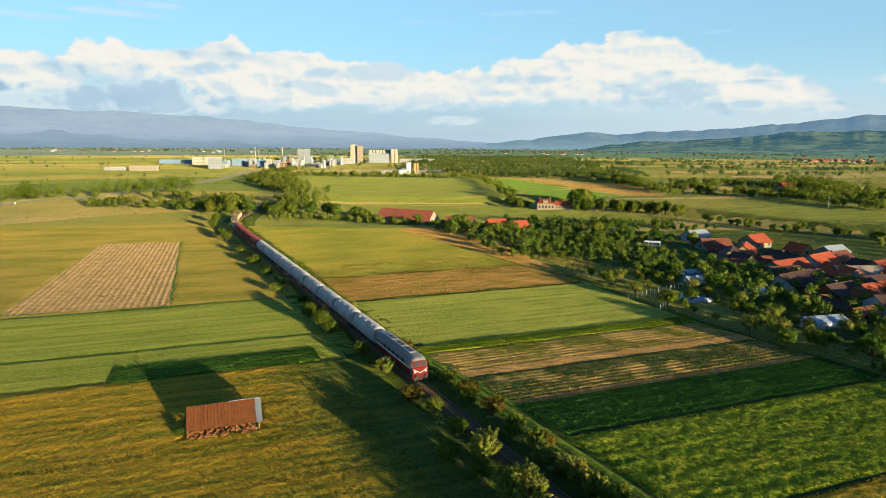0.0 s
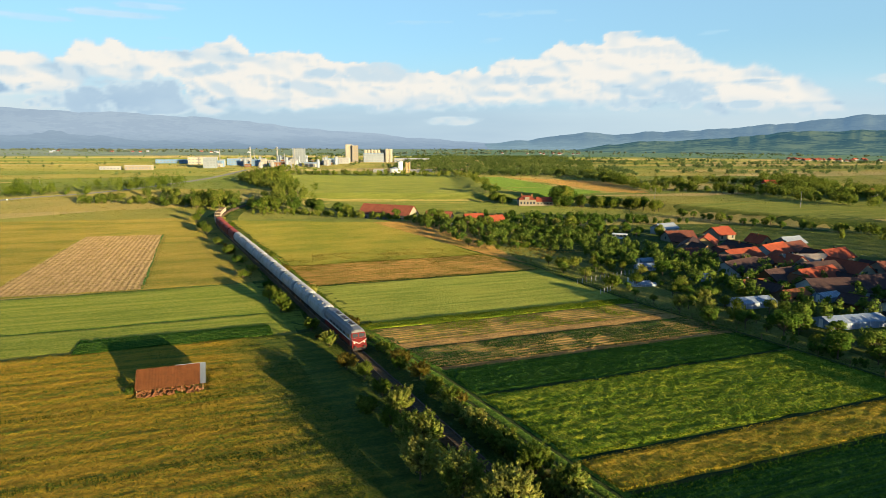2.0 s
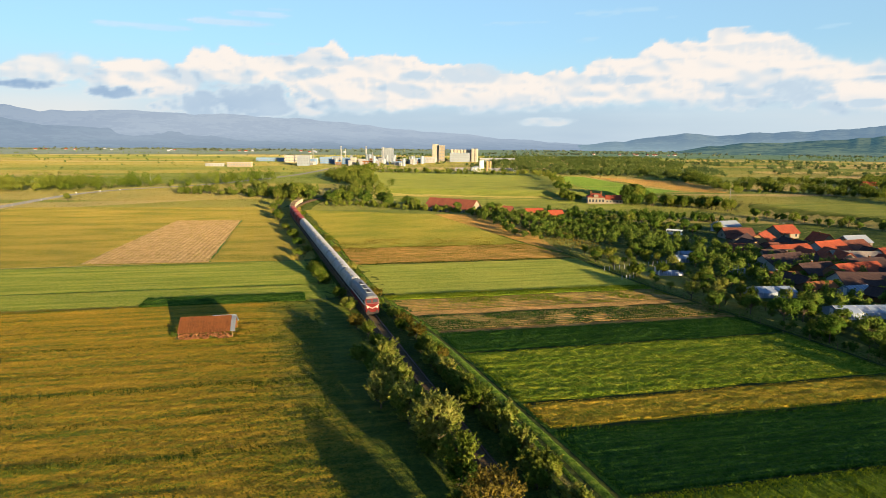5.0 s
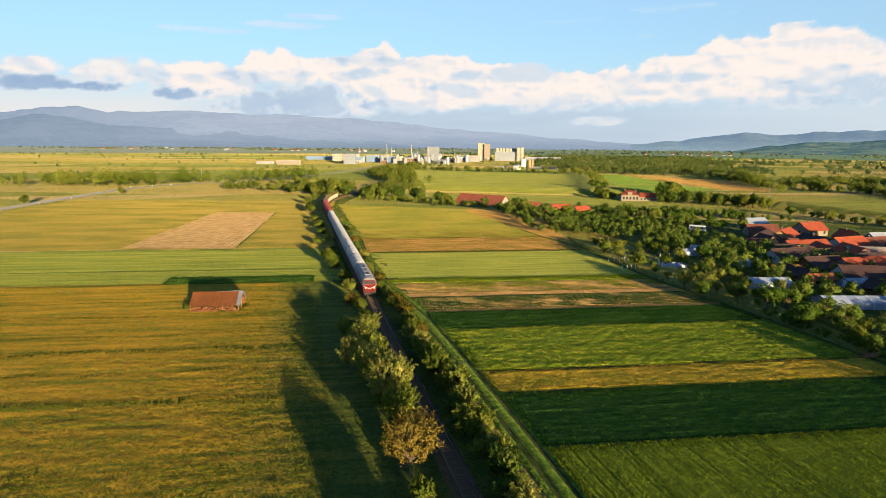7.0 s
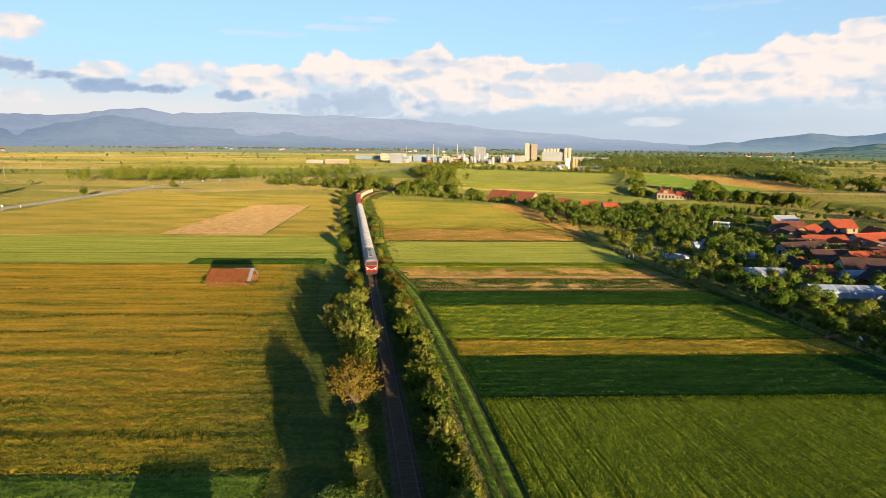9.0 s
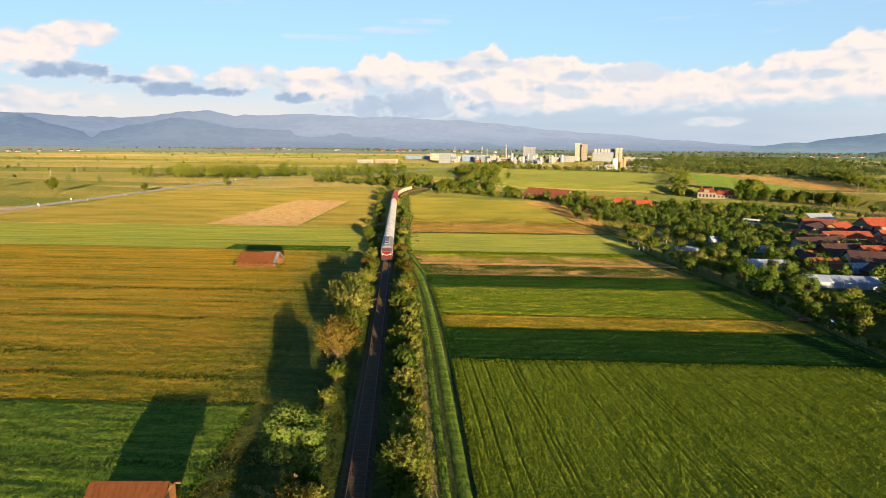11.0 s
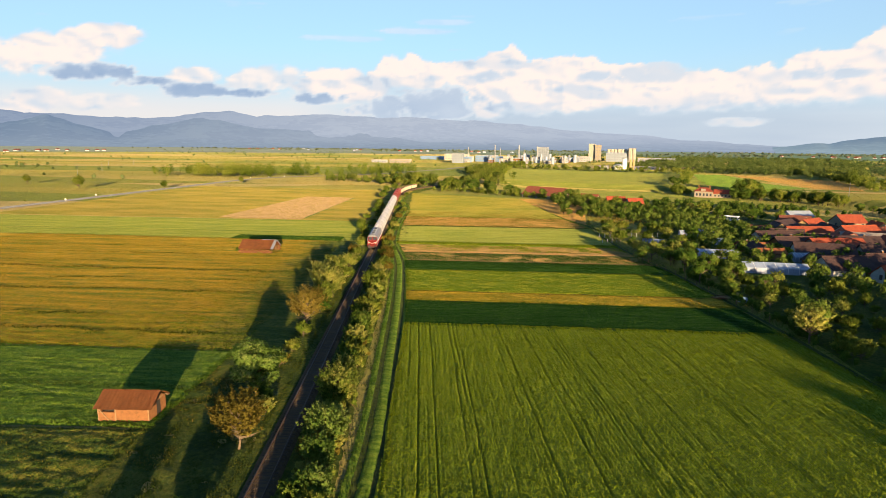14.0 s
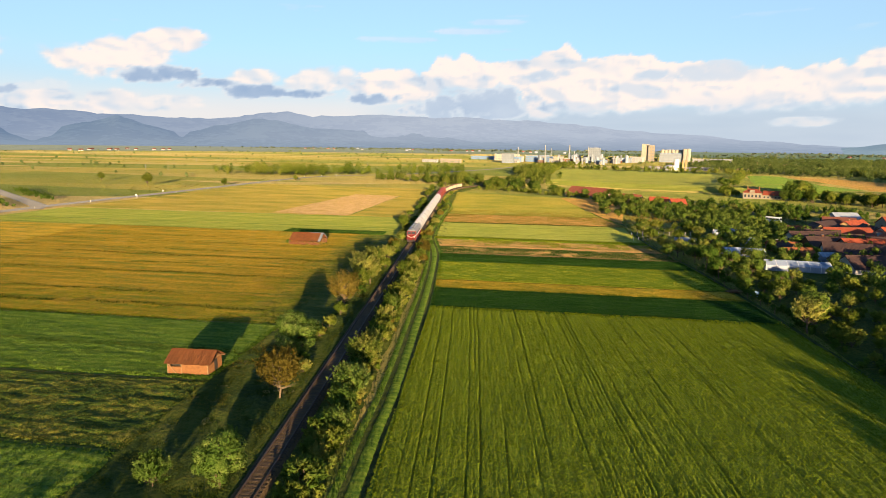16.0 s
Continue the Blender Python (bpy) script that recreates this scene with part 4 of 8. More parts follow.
ang = np.arctan2(np.gradient(P[:, 1]), np.gradient(P[:, 0]))
blades_at("grass", P[:, 0] - np.sin(ang) * side, P[:, 1] + np.cos(ang) * side, "verge_blades", 0.17, 0.13, "rough grass beside the railway", 2)
P, _ = resample(ROAD, 0.035)
k = len(P)
ang = np.arctan2(np.gradient(P[:, 1]), np.gradient(P[:, 0]))
side = rng.choice([-1.9, 0.0, 1.65], k) + rng.normal(0, 0.24, k)
blades_at("grass", P[:, 0] - np.sin(ang) * side, P[:, 1] + np.cos(ang) * side, "lush_blades", 0.18, 0.12, "short grass on the farm track", 2, lift=0.1)

grass([(43, -33), (55, -26), (8.5, 67), (-3.5, 61)], 36000, "verge_blades", 0.15, 0.11, "rough grass below the railway bank", patchy=0.15, blades=2)
grass([(30, -14), (41, -14), (31, 8), (24.5, 10)], 2500, "tawny_blades", 0.18, 0.07, "dry seeding grass beside the shed", patchy=0.35, blades=2)
P, _ = resample(EDGE, 0.02)
k = len(P)
ang = np.arctan2(np.gradient(P[:, 1]), np.gradient(P[:, 0]))
side = rng.normal(0, 2.2, k)
side = np.where(np.abs(side) < 0.35, side * 5, side)
blades_at("grass", P[:, 0] - np.sin(ang) * side, P[:, 1] + np.cos(ang) * side, "lush_blades", 0.15, 0.14, "grass along the orchard path", 2)
# the highway
HWY = [(-170, 20), (-190, 72), (-206, 120), (-222, 175), (-238, 225), (-258, 290), (-272, 345), (-268, 400), (-245, 450), (-232, 560), (-240, 700), (-262, 860)]
hw = fast_mesh("road", *ribbon(HWY, [(-3.9, 0.12), (-3.1, 0.2), (3.1, 0.2), (3.9, 0.12)], 3))
hw.materials.append(M["asphalt"])
tagged(new("road", hw), "grey asphalt country road across the plain", "road", kind="structure")
LANE = [(-188, 84), (-200, 93), (-214, 98), (-235, 104.5), (-298, 123), (-420, 160)]
lane = fast_mesh("road", *ribbon(LANE, [(-3.4, 0.1), (-2.7, 0.19), (2.7, 0.19), (3.4, 0.1)], 3))
lane.materials.append(M["asphalt"])
tagged(new("road", lane), "grey asphalt side road that meets the country road", "road", kind="structure")

# ---- the train ----
def locomotive():
    ob = thing("locomotive", 0, 0, 0, 0, "red and grey diesel locomotive with a white chevron", "locomotive")
    # body: x is forward, the front end at x = 0
    bm = bmesh.new()
    prof = [(-1.45, 1.15), (-1.5, 3.05), (-1.2, 3.7), (-0.6, 4.0), (0.6, 4.0), (1.2, 3.7), (1.5, 3.05), (1.45, 1.15)]
    rings = []
    for x, shrink, top in ((-17.0, 0.9, 0.93), (-16.6, 1, 1), (-0.7, 1, 1), (-0.25, 0.93, 0.95)):
        rings.append([bm.verts.new((x + (0.0 if z < 2.2 else (-0.25 if x > -8 else 0.25) * (abs(x) < 1 or x < -16.8)), y * shrink, 1.15 + (z - 1.15) * top)) for y, z in prof])
    for r0, r1 in zip(rings[:-1], rings[1:]):
        for i in range(len(prof) - 1):
            bm.faces.new((r0[i], r0[i + 1], r1[i + 1], r1[i]))
        bm.faces.new((r0[-1], r0[0], r1[0], r1[-1]))
    bm.faces.new(rings[0])
    bm.faces.new(rings[-1])
    part("body", bm, M["loco_grey"], ob, "grey roof and upper body")
    for sgn in (-1, 1):
        part("side_panel", boxed(-16.4, -0.8, sgn * 1.5 - 0.02, sgn * 1.5 + 0.02, 1.2, 2.05), M["loco_red"], ob, "red lower side panel")
        part("side_stripe", boxed(-16.4, -0.8, sgn * 1.505 - 0.015, sgn * 1.505 + 0.015, 2.1, 2.3), M["white_paint"], ob, "white side stripe")
        part("side_panel", boxed(-14.2, -2.6, sgn * 1.502 - 0.012, sgn * 1.502 + 0.012, 2.35, 3.0), M["loco_blue"], ob, "dark blue-grey panel with grilles")
        part("cab_window", boxed(-1.9, -1.0, sgn * 1.5 - 0.02, sgn * 1.5 + 0.02, 2.4, 3.0), M["window"], ob)
        for k in range(5):
            part("grille", boxed(-12.5 + k * 2, -11.3 + k * 2, sgn * 1.53 - 0.02, sgn * 1.53 + 0.02, 2.45, 2.95), M["iron"], ob)
    nose = part("nose", boxed(-0.28, 0.0, -1.36, 1.36, 1.15, 2.45, 0.06), M["loco_red"], ob, "red front")
    for sgn in (-1, 1):
        bm = bmesh.new()
        vs = [bm.verts.new((0.012, y, z)) for y, z in ((sgn * 1.34, 2.30), (sgn * 1.34, 2.18), (0, 1.46), (0, 1.58))]
        bm.faces.new(vs)
        bmesh.ops.solidify(bm, geom=bm.faces[:], thickness=0.01)
        part("chevron", bm, M["white_paint"], nose, "white chevron stripe")
        part("windscreen", boxed(-0.5, -0.305, sgn * 0.62 - 0.5, sgn * 0.62 + 0.5, 2.62, 3.28, 0.02), M["window"], ob)
        lamp = bmesh.new()
        rod(lamp, (-0.02, sgn * 0.95, 1.75), (0.07, sgn * 0.95, 1.75), 0.14, 0.14, 10)
        part("headlight", lamp, M["lamp"], ob)
        buf = bmesh.new()
        rod(buf, (-0.1, sgn * 0.87, 1.06), (0.5, sgn * 0.87, 1.06), 0.09, 0.09, 8)
        rod(buf, (0.5, sgn * 0.87, 1.06), (0.56, sgn * 0.87, 1.06), 0.25, 0.25, 12)
        part("buffer", buf, M["iron"], ob)
    part("window_band", boxed(-0.6, -0.33, -1.3, 1.3, 2.47, 3.42, 0.05), M["loco_red"], ob, "red cab front round the windows")
    part("buffer_beam", boxed(-0.35, 0.06, -1.4, 1.4, 0.8, 1.2, 0.03), M["loco_red"], ob)
    part("snow_plough", boxed(-0.25, 0.12, -1.25, 1.25, 0.32, 0.78, 0.04), M["iron"], ob)
    part("underframe", boxed(-16.8, -0.2, -1.25, 1.25, 0.75, 1.18), M["iron"], ob)
    part("fuel_tank", boxed(-10.4, -6.4, -1.2, 1.2, 0.3, 0.8, 0.08), M["iron"], ob)
    for k, (x0, x1) in enumerate(((-5.6, -3.0), (-9.6, -6.6), (-13.4, -10.6))):
        part("roof_hatch", boxed(x0, x1, -0.62, 0.62, 3.98, 4.14, 0.04), M["steel_grey"], ob, "raised roof hatch")
        for j in (0.28, 0.72):
            fan = bmesh.new()
            rod(fan, (x0 + (x1 - x0) * j, 0, 4.13), (x0 + (x1 - x0) * j, 0, 4.18), 0.45, 0.45, 14)
            part("fan_grille", fan, M["iron"], ob)
    for c in (-3.6, -13.2):
        part("bogie", boxed(c - 2.1, c + 2.1, -1.05, 1.05, 0.45, 0.78, 0.05), M["iron"], ob)
        for dx in (-1.7, 0.0, 1.7):
            wb = bmesh.new()
            for y in (-0.75, 0.75):
                rod(wb, (c + dx, y - 0.07, 0.5), (c + dx, y + 0.07, 0.5), 0.5, 0.5, 14)
            rod(wb, (c + dx, -0.8, 0.5), (c + dx, 0.8, 0.5), 0.08, 0.08, 6)
            part("wheelset", wb, M["iron"], ob)
    return ob


def wagon(label, key, length=13.2, kind="tank"):
    ob = thing("freight_wagon", 0, 0, 0, 0, label, "wagon", "wagons of the train")
    half = length / 2 - 0.85
    bm = bmesh.new()
    if kind == "tank":
        prof = [(-0.9, 1.1), (-1.38, 1.7), (-1.48, 2.5), (-1.36, 3.2), (-1.02, 3.75), (-0.5, 4.02), (0, 4.08), (0.5, 4.02), (1.02, 3.75), (1.36, 3.2), (1.48, 2.5), (1.38, 1.7), (0.9, 1.1)]
    elif kind == "box":
        prof = [(-1.4, 1.15), (-1.42, 3.2), (-1.1, 3.65), (-0.5, 3.85), (0.5, 3.85), (1.1, 3.65), (1.42, 3.2), (1.4, 1.15)]
    else:
        prof = [(-1.4, 1.15), (-1.42, 2.9), (-1.38, 2.95), (1.38, 2.95), (1.42, 2.9), (1.4, 1.15)]
    ends = ((-half, 0.86, 0.94), (-half + 0.5, 1, 1), (half - 0.5, 1, 1), (half, 0.86, 0.94)) if kind == "tank" else ((-half, 1, 1), (half, 1, 1))
    rings = [[bm.verts.new((x, y * s, 1.1 + (z - 1.1) * t)) for y, z in prof] for x, s, t in ends]
    for r0, r1 in zip(rings[:-1], rings[1:]):
        for i in range(len(prof)):
            bm.faces.new((r0[i], r0[(i + 1) % len(prof)], r1[(i + 1) % len(prof)], r1[i]))
    bm.faces.new(rings[0])
    bm.faces.new(rings[-1])
    part("body", bm, M[key], ob)
    # ribs round the body
    for x in np.linspace(-half + 0.6, half - 0.6, 4 if kind == "tank" else 7):
        rib = bmesh.new()
        a = [rib.verts.new((x - 0.06, y * 1.025, 1.1 + (z - 1.1) * 1.015)) for y, z in prof]
        b = [rib.verts.new((x + 0.06, y * 1.025, 1.1 + (z - 1.1) * 1.015)) for y, z in prof]
        for i in range(len(prof) - 1):
            rib.faces.new((a[i], a[i + 1], b[i + 1], b[i]))
        part("rib", rib, M[key], ob)
    if kind == "tank":
        part("walkway", boxed(-half + 0.6, half - 0.6, -0.32, 0.32, 4.12, 4.17), M[key], ob, "roof walkway")
        for x in (-half * 0.6, 0.0, half * 0.6):
            hb = bmesh.new()
            rod(hb, (x, 0.55, 3.95), (x, 0.55, 4.2), 0.3, 0.28, 10)
            part("hatch", hb, M["concrete"], ob)
        for sgn in (-1, 1):
            lb = bmesh.new()
            for y in (-0.2, 0.2):
                rod(lb, (sgn * (half + 0.03), y, 1.2), (sgn * (half + 0.03), y, 4.1), 0.025, 0.025, 5)
            for z in np.arange(1.4, 4.0, 0.4):
                rod(lb, (sgn * (half + 0.03), -0.2, z), (sgn * (half + 0.03), 0.2, z), 0.02, 0.02, 5)
            part("ladder", lb, M["white_paint"], ob)
    elif kind == "open":
        part("load", boxed(-half + 0.2, half - 0.2, -1.25, 1.25, 2.8, 3.05, 0.1), M["ballast"], ob, "dark bulk load")
    else:
        for sgn in (-1, 1):
            part("sliding_door", boxed(-1.5, 1.5, sgn * 1.44 - 0.03, sgn * 1.44 + 0.03, 1.25, 3.1, 0.02), M[key], ob)
    part("underframe", boxed(-half - 0.25, half + 0.25, -1.1, 1.1, 0.9, 1.15), M["iron"], ob)
    for sgn in (-1, 1):
        part("bogie", boxed(sgn * half * 0.68 - 1.2, sgn * half * 0.68 + 1.2, -1.0, 1.0, 0.4, 0.75, 0.05), M["iron"], ob)
        for dx in (-0.9, 0.9):
            wb = bmesh.new()
            for y in (-0.75, 0.75):
                rod(wb, (sgn * half * 0.68 + dx, y - 0.07, 0.46), (sgn * half * 0.68 + dx, y + 0.07, 0.46), 0.46, 0.46, 12)
            rod(wb, (sgn * half * 0.68 + dx, -0.8, 0.46), (sgn * half * 0.68 + dx, 0.8, 0.46), 0.08, 0.08, 6)
            part("wheelset", wb, M["iron"], ob)
        for y in (-0.87, 0.87):
            buf = bmesh.new()
            rod(buf, (sgn * (half + 0.2), y, 1.04), (sgn * (half + 0.55), y, 1.04), 0.14, 0.2, 8)
            part("buffer", buf, M["iron"], ob)
    return ob


# the train's front stands where it is about half way through the shot
front = int(np.argmin(np.hypot(track_pts[:, 0] + 3.4, track_pts[:, 1] - 96.0))) * 0.25
RAIL_TOP = 0.62
fx, fy, fa = along_track(front)
x, y, _ = along_track(front + 8.5)
loco = locomotive()
loco.matrix_world = pose(fx, fy, RAIL_TOP, 0, 0, fa + 180)
s = front + 17.6
kinds = {"tank": ("dusty white covered hopper wagon", "wagon_white"), "box": ("oxide red covered goods wagon", "wagon_red"), "open": ("sand-coloured open goods wagon", "wagon_sand")}
first = {}
for kind in ["tank"] * 9 + ["box"] * 4 + ["open"] * 4:
    x, y, a = along_track(s + 6.6)
    if kind not in first:
        first[kind] = wagon(kinds[kind][0], kinds[kind][1], kind=kind)
        first[kind].matrix_world = pose(x, y, RAIL_TOP, 0, 0, a)
    else:
        copy_thing(first[kind], pose(x, y, RAIL_TOP, 0, 0, a))
    s += 13.2


# ---- hay barn and brick shed ----
def hay_barn():
    """Ridge along local x; open front towards -y."""
    ob = thing("hay_barn", -30.5, 81.1, 0, 20.0, "low open barn with a rusty sheet roof and stacked firewood", "barn")
    L, ridge, ey, ez = 4.75, 3.35, 3.4, 1.25
    for sgn, nm in ((-1, "roof_front"), (1, "roof_back")):
        bm = bmesh.new()
        n = 44
        top, low = [], []
        for i in range(n + 1):
            x = -L + 2 * L * i / n
            w = 0.025 * math.sin(i * math.pi)
            bump = 0.03 if i % 2 else 0.0
            top.append(bm.verts.new((x, 0, ridge + bump)))
            low.append(bm.verts.new((x, sgn * ey, ez + bump)))
        for i in range(n):
            bm.faces.new((top[i], top[i + 1], low[i + 1], low[i]))
        bmesh.ops.solidify(bm, geom=bm.faces[:], thickness=0.03)
        part("roof_sheet", bm, M["rust"], ob, "rusty corrugated roof")
    # zinc strip at the right-hand gable and along the ridge
    for sgn in (-1, 1):
        bm = bmesh.new()
        vs = [bm.verts.new(p) for p in ((L - 0.55, 0, ridge + 0.06), (L + 0.25, 0, ridge + 0.06), (L + 0.25, sgn * (ey + 0.05), ez + 0.05), (L - 0.55, sgn * (ey + 0.05), ez + 0.05))]
        bm.faces.new(vs)
        bmesh.ops.solidify(bm, geom=bm.faces[:], thickness=0.02)
        part("zinc_strip", bm, M["zinc"], ob, "pale zinc sheet at the gable")
    part("ridge_cap", boxed(0.8, L, -0.07, 0.07, ridge + 0.03, ridge + 0.07), M["zinc"], ob, "zinc ridge cap")
    for x in (-L + 0.2, -L / 3, L / 3, L - 0.2):
        for y in (-ey + 0.25, ey - 0.25):
            bm = bmesh.new()
            rod(bm, (x, y, -0.1), (x, y, ez + 0.12), 0.09, 0.08, 6)
            part("post", bm, M["timber"], ob)
        bm = bmesh.new()
        rod(bm, (x, 0, -0.1), (x, 0, ridge - 0.02), 0.09, 0.08, 6)
        part("post", bm, M["timber"], ob)
    for k in range(9):
        part("wall_board", boxed(-L + 0.1, L - 0.1, ey - 0.33, ey - 0.3, 0.02 + k * 0.14, 0.14 + k * 0.14), M["log"], ob)
    bm = bmesh.new()
    rod(bm, (L - 0.4, -ey + 0.1, 0.05), (L - 1.6, -ey + 0.3, 1.2), 0.06, 0.05, 6)
    part("brace", bm, M["timber"], ob, "leaning pole")
    return ob


barn = hay_barn()
lr = random.Random(3)
base = barn.matrix_world
for k in range(150):
    lx = lr.uniform(-4.6, 4.2)
    if 1.2 < lx < 2.4 and lr.random() < 0.8:
        continue
    high = 1.0 if lx < 1.2 else 0.8
    row_y = lr.choice((-3.55, -3.1, -2.6))
    lz = lr.uniform(0.1, high) * (0.55 if row_y < -3.4 else 1.0)
    bm = bmesh.new()
    a = lr.uniform(-0.5, 0.5) if lr.random() < 0.7 else lr.uniform(-1.5, 1.5)
    d = Vector((math.sin(a), -math.cos(a), lr.uniform(-0.15, 0.15))) * lr.uniform(0.3, 0.6)
    c = Vector((lx, row_y, lz))
    rod(bm, c - d, c + d, lr.uniform(0.07, 0.16), None, 6)
    bm.transform(base)
    me = to_mesh("firewood_log", bm, M["log"])
    if k == 0:
        wood_pile = thing("firewood_pile", 0, 0, 0, 0, "heap of split reddish firewood under the barn eaves", "firewood")
    part_mesh("log", me, wood_pile)


def brick_shed():
    ob = thing("brick_shed", 28.3, -6.3, 0, 24.0, "small brick shed with a rusty tin roof", "shed")
    L, W, H, R = 2.75, 1.9, 1.75, 2.95
    bm = bmesh.new()
    # the front is open under the eaves at one end, and lower there
    for x0, x1, y0, y1, top in ((-L, -L + 1.9, -W, -W + 0.22, 1.12), (-L + 1.9, L, -W, -W + 0.22, 1.5), (-L, L, W - 0.22, W, H)):
        box(bm, x0, x1, y0, y1, -0.1, top)
    part("wall", bm, M["brick"], ob, "bare weathered brick and board wall")
    for sgn in (-1, 1):
        bm = bmesh.new()
        x = sgn * (L - 0.11)
        prof = [(-W + 0.22, -0.1), (W - 0.22, -0.1), (W - 0.22, H), (0, R - 0.12), (-W + 0.22, H)]
        a = [bm.verts.new((x - 0.11, y, z)) for y, z in prof]
        b = [bm.verts.new((x + 0.11, y, z)) for y, z in prof]
        bm.faces.new(a)
        bm.faces.new(b)
        for i in range(5):
            bm.faces.new((a[i], a[(i + 1) % 5], b[(i + 1) % 5], b[i]))
        part("gable_wall", bm, M["brick"], ob, "brick gable wall")
    # dark panels paint the shade within the doorway and the gable opening
    part("doorway", boxed(L - 0.02, L + 0.015, -0.2, 0.65, 0.0, 1.7), M["gap_shade"], ob, "doorway panel painted dark for the shade inside")
    part("gable_opening", boxed(L - 0.02, L + 0.015, -0.3, 0.3, 2.0, 2.4), M["gap_shade"], ob)
    for x in (-2.68, -0.85, 2.68):
        part("post", boxed(x - 0.07, x + 0.07, -W - 0.04, -W + 0.1, 0.0, H + 0.02), M["timber"], ob)
    for x in (0.4, 1.6):
        part("post", boxed(x - 0.05, x + 0.05, -W + 0.01, -W + 0.11, 1.49, H + 0.02), M["timber"], ob)
    for y in (-W - 0.1, 0.0, W + 0.1):
        part("purlin", boxed(-L - 0.25, L + 0.42, y - 0.05, y + 0.05, (R if y == 0 else H) - 0.16, (R if y == 0 else H) - 0.05), M["timber"], ob)
    for k, (y0, y1, z) in enumerate(((-1.2, -0.5, 1.9), (0.5, 1.3, 1.85), (-0.6, 0.6, 2.35))):
        part("gable_board", boxed(L + 0.005, L + 0.035, y0, y1, z - 0.09, z + 0.09), M["timber"], ob)
    bm = bmesh.new()
    rod(bm, (-2.6, -W - 0.07, 1.55), (-1.5, -W - 0.07, 0.2), 0.06, 0.06, 5)
    part("brace", bm, M["timber"], ob)
    for sgn in (-1, 1):
        bm = bmesh.new()
        n = 30
        top, low = [], []
        for i in range(n + 1):
            x = -L - 0.3 + (2 * L + 0.75) * i / n
            u = 0.02 if i % 2 else 0.0
            top.append(bm.verts.new((x, 0, R + u)))
            low.append(bm.verts.new((x, sgn * (W + 0.42), H - 0.13 + u + 0.03 * math.sin(i * 0.7))))
        for i in range(n):
            bm.faces.new((top[i], top[i + 1], low[i + 1], low[i]))
        bmesh.ops.solidify(bm, geom=bm.faces[:], thickness=0.03)
        part("roof_sheet", bm, M["rust"], ob, "rusty tin roof")
    part("inner_wall", boxed(-L + 0.25, L - 0.25, -W + 0.5, -W + 0.6, 0.0, H + 0.1), M["gap_shade"], ob, "inner wall painted dark for the shade inside")
    return ob


brick_shed()


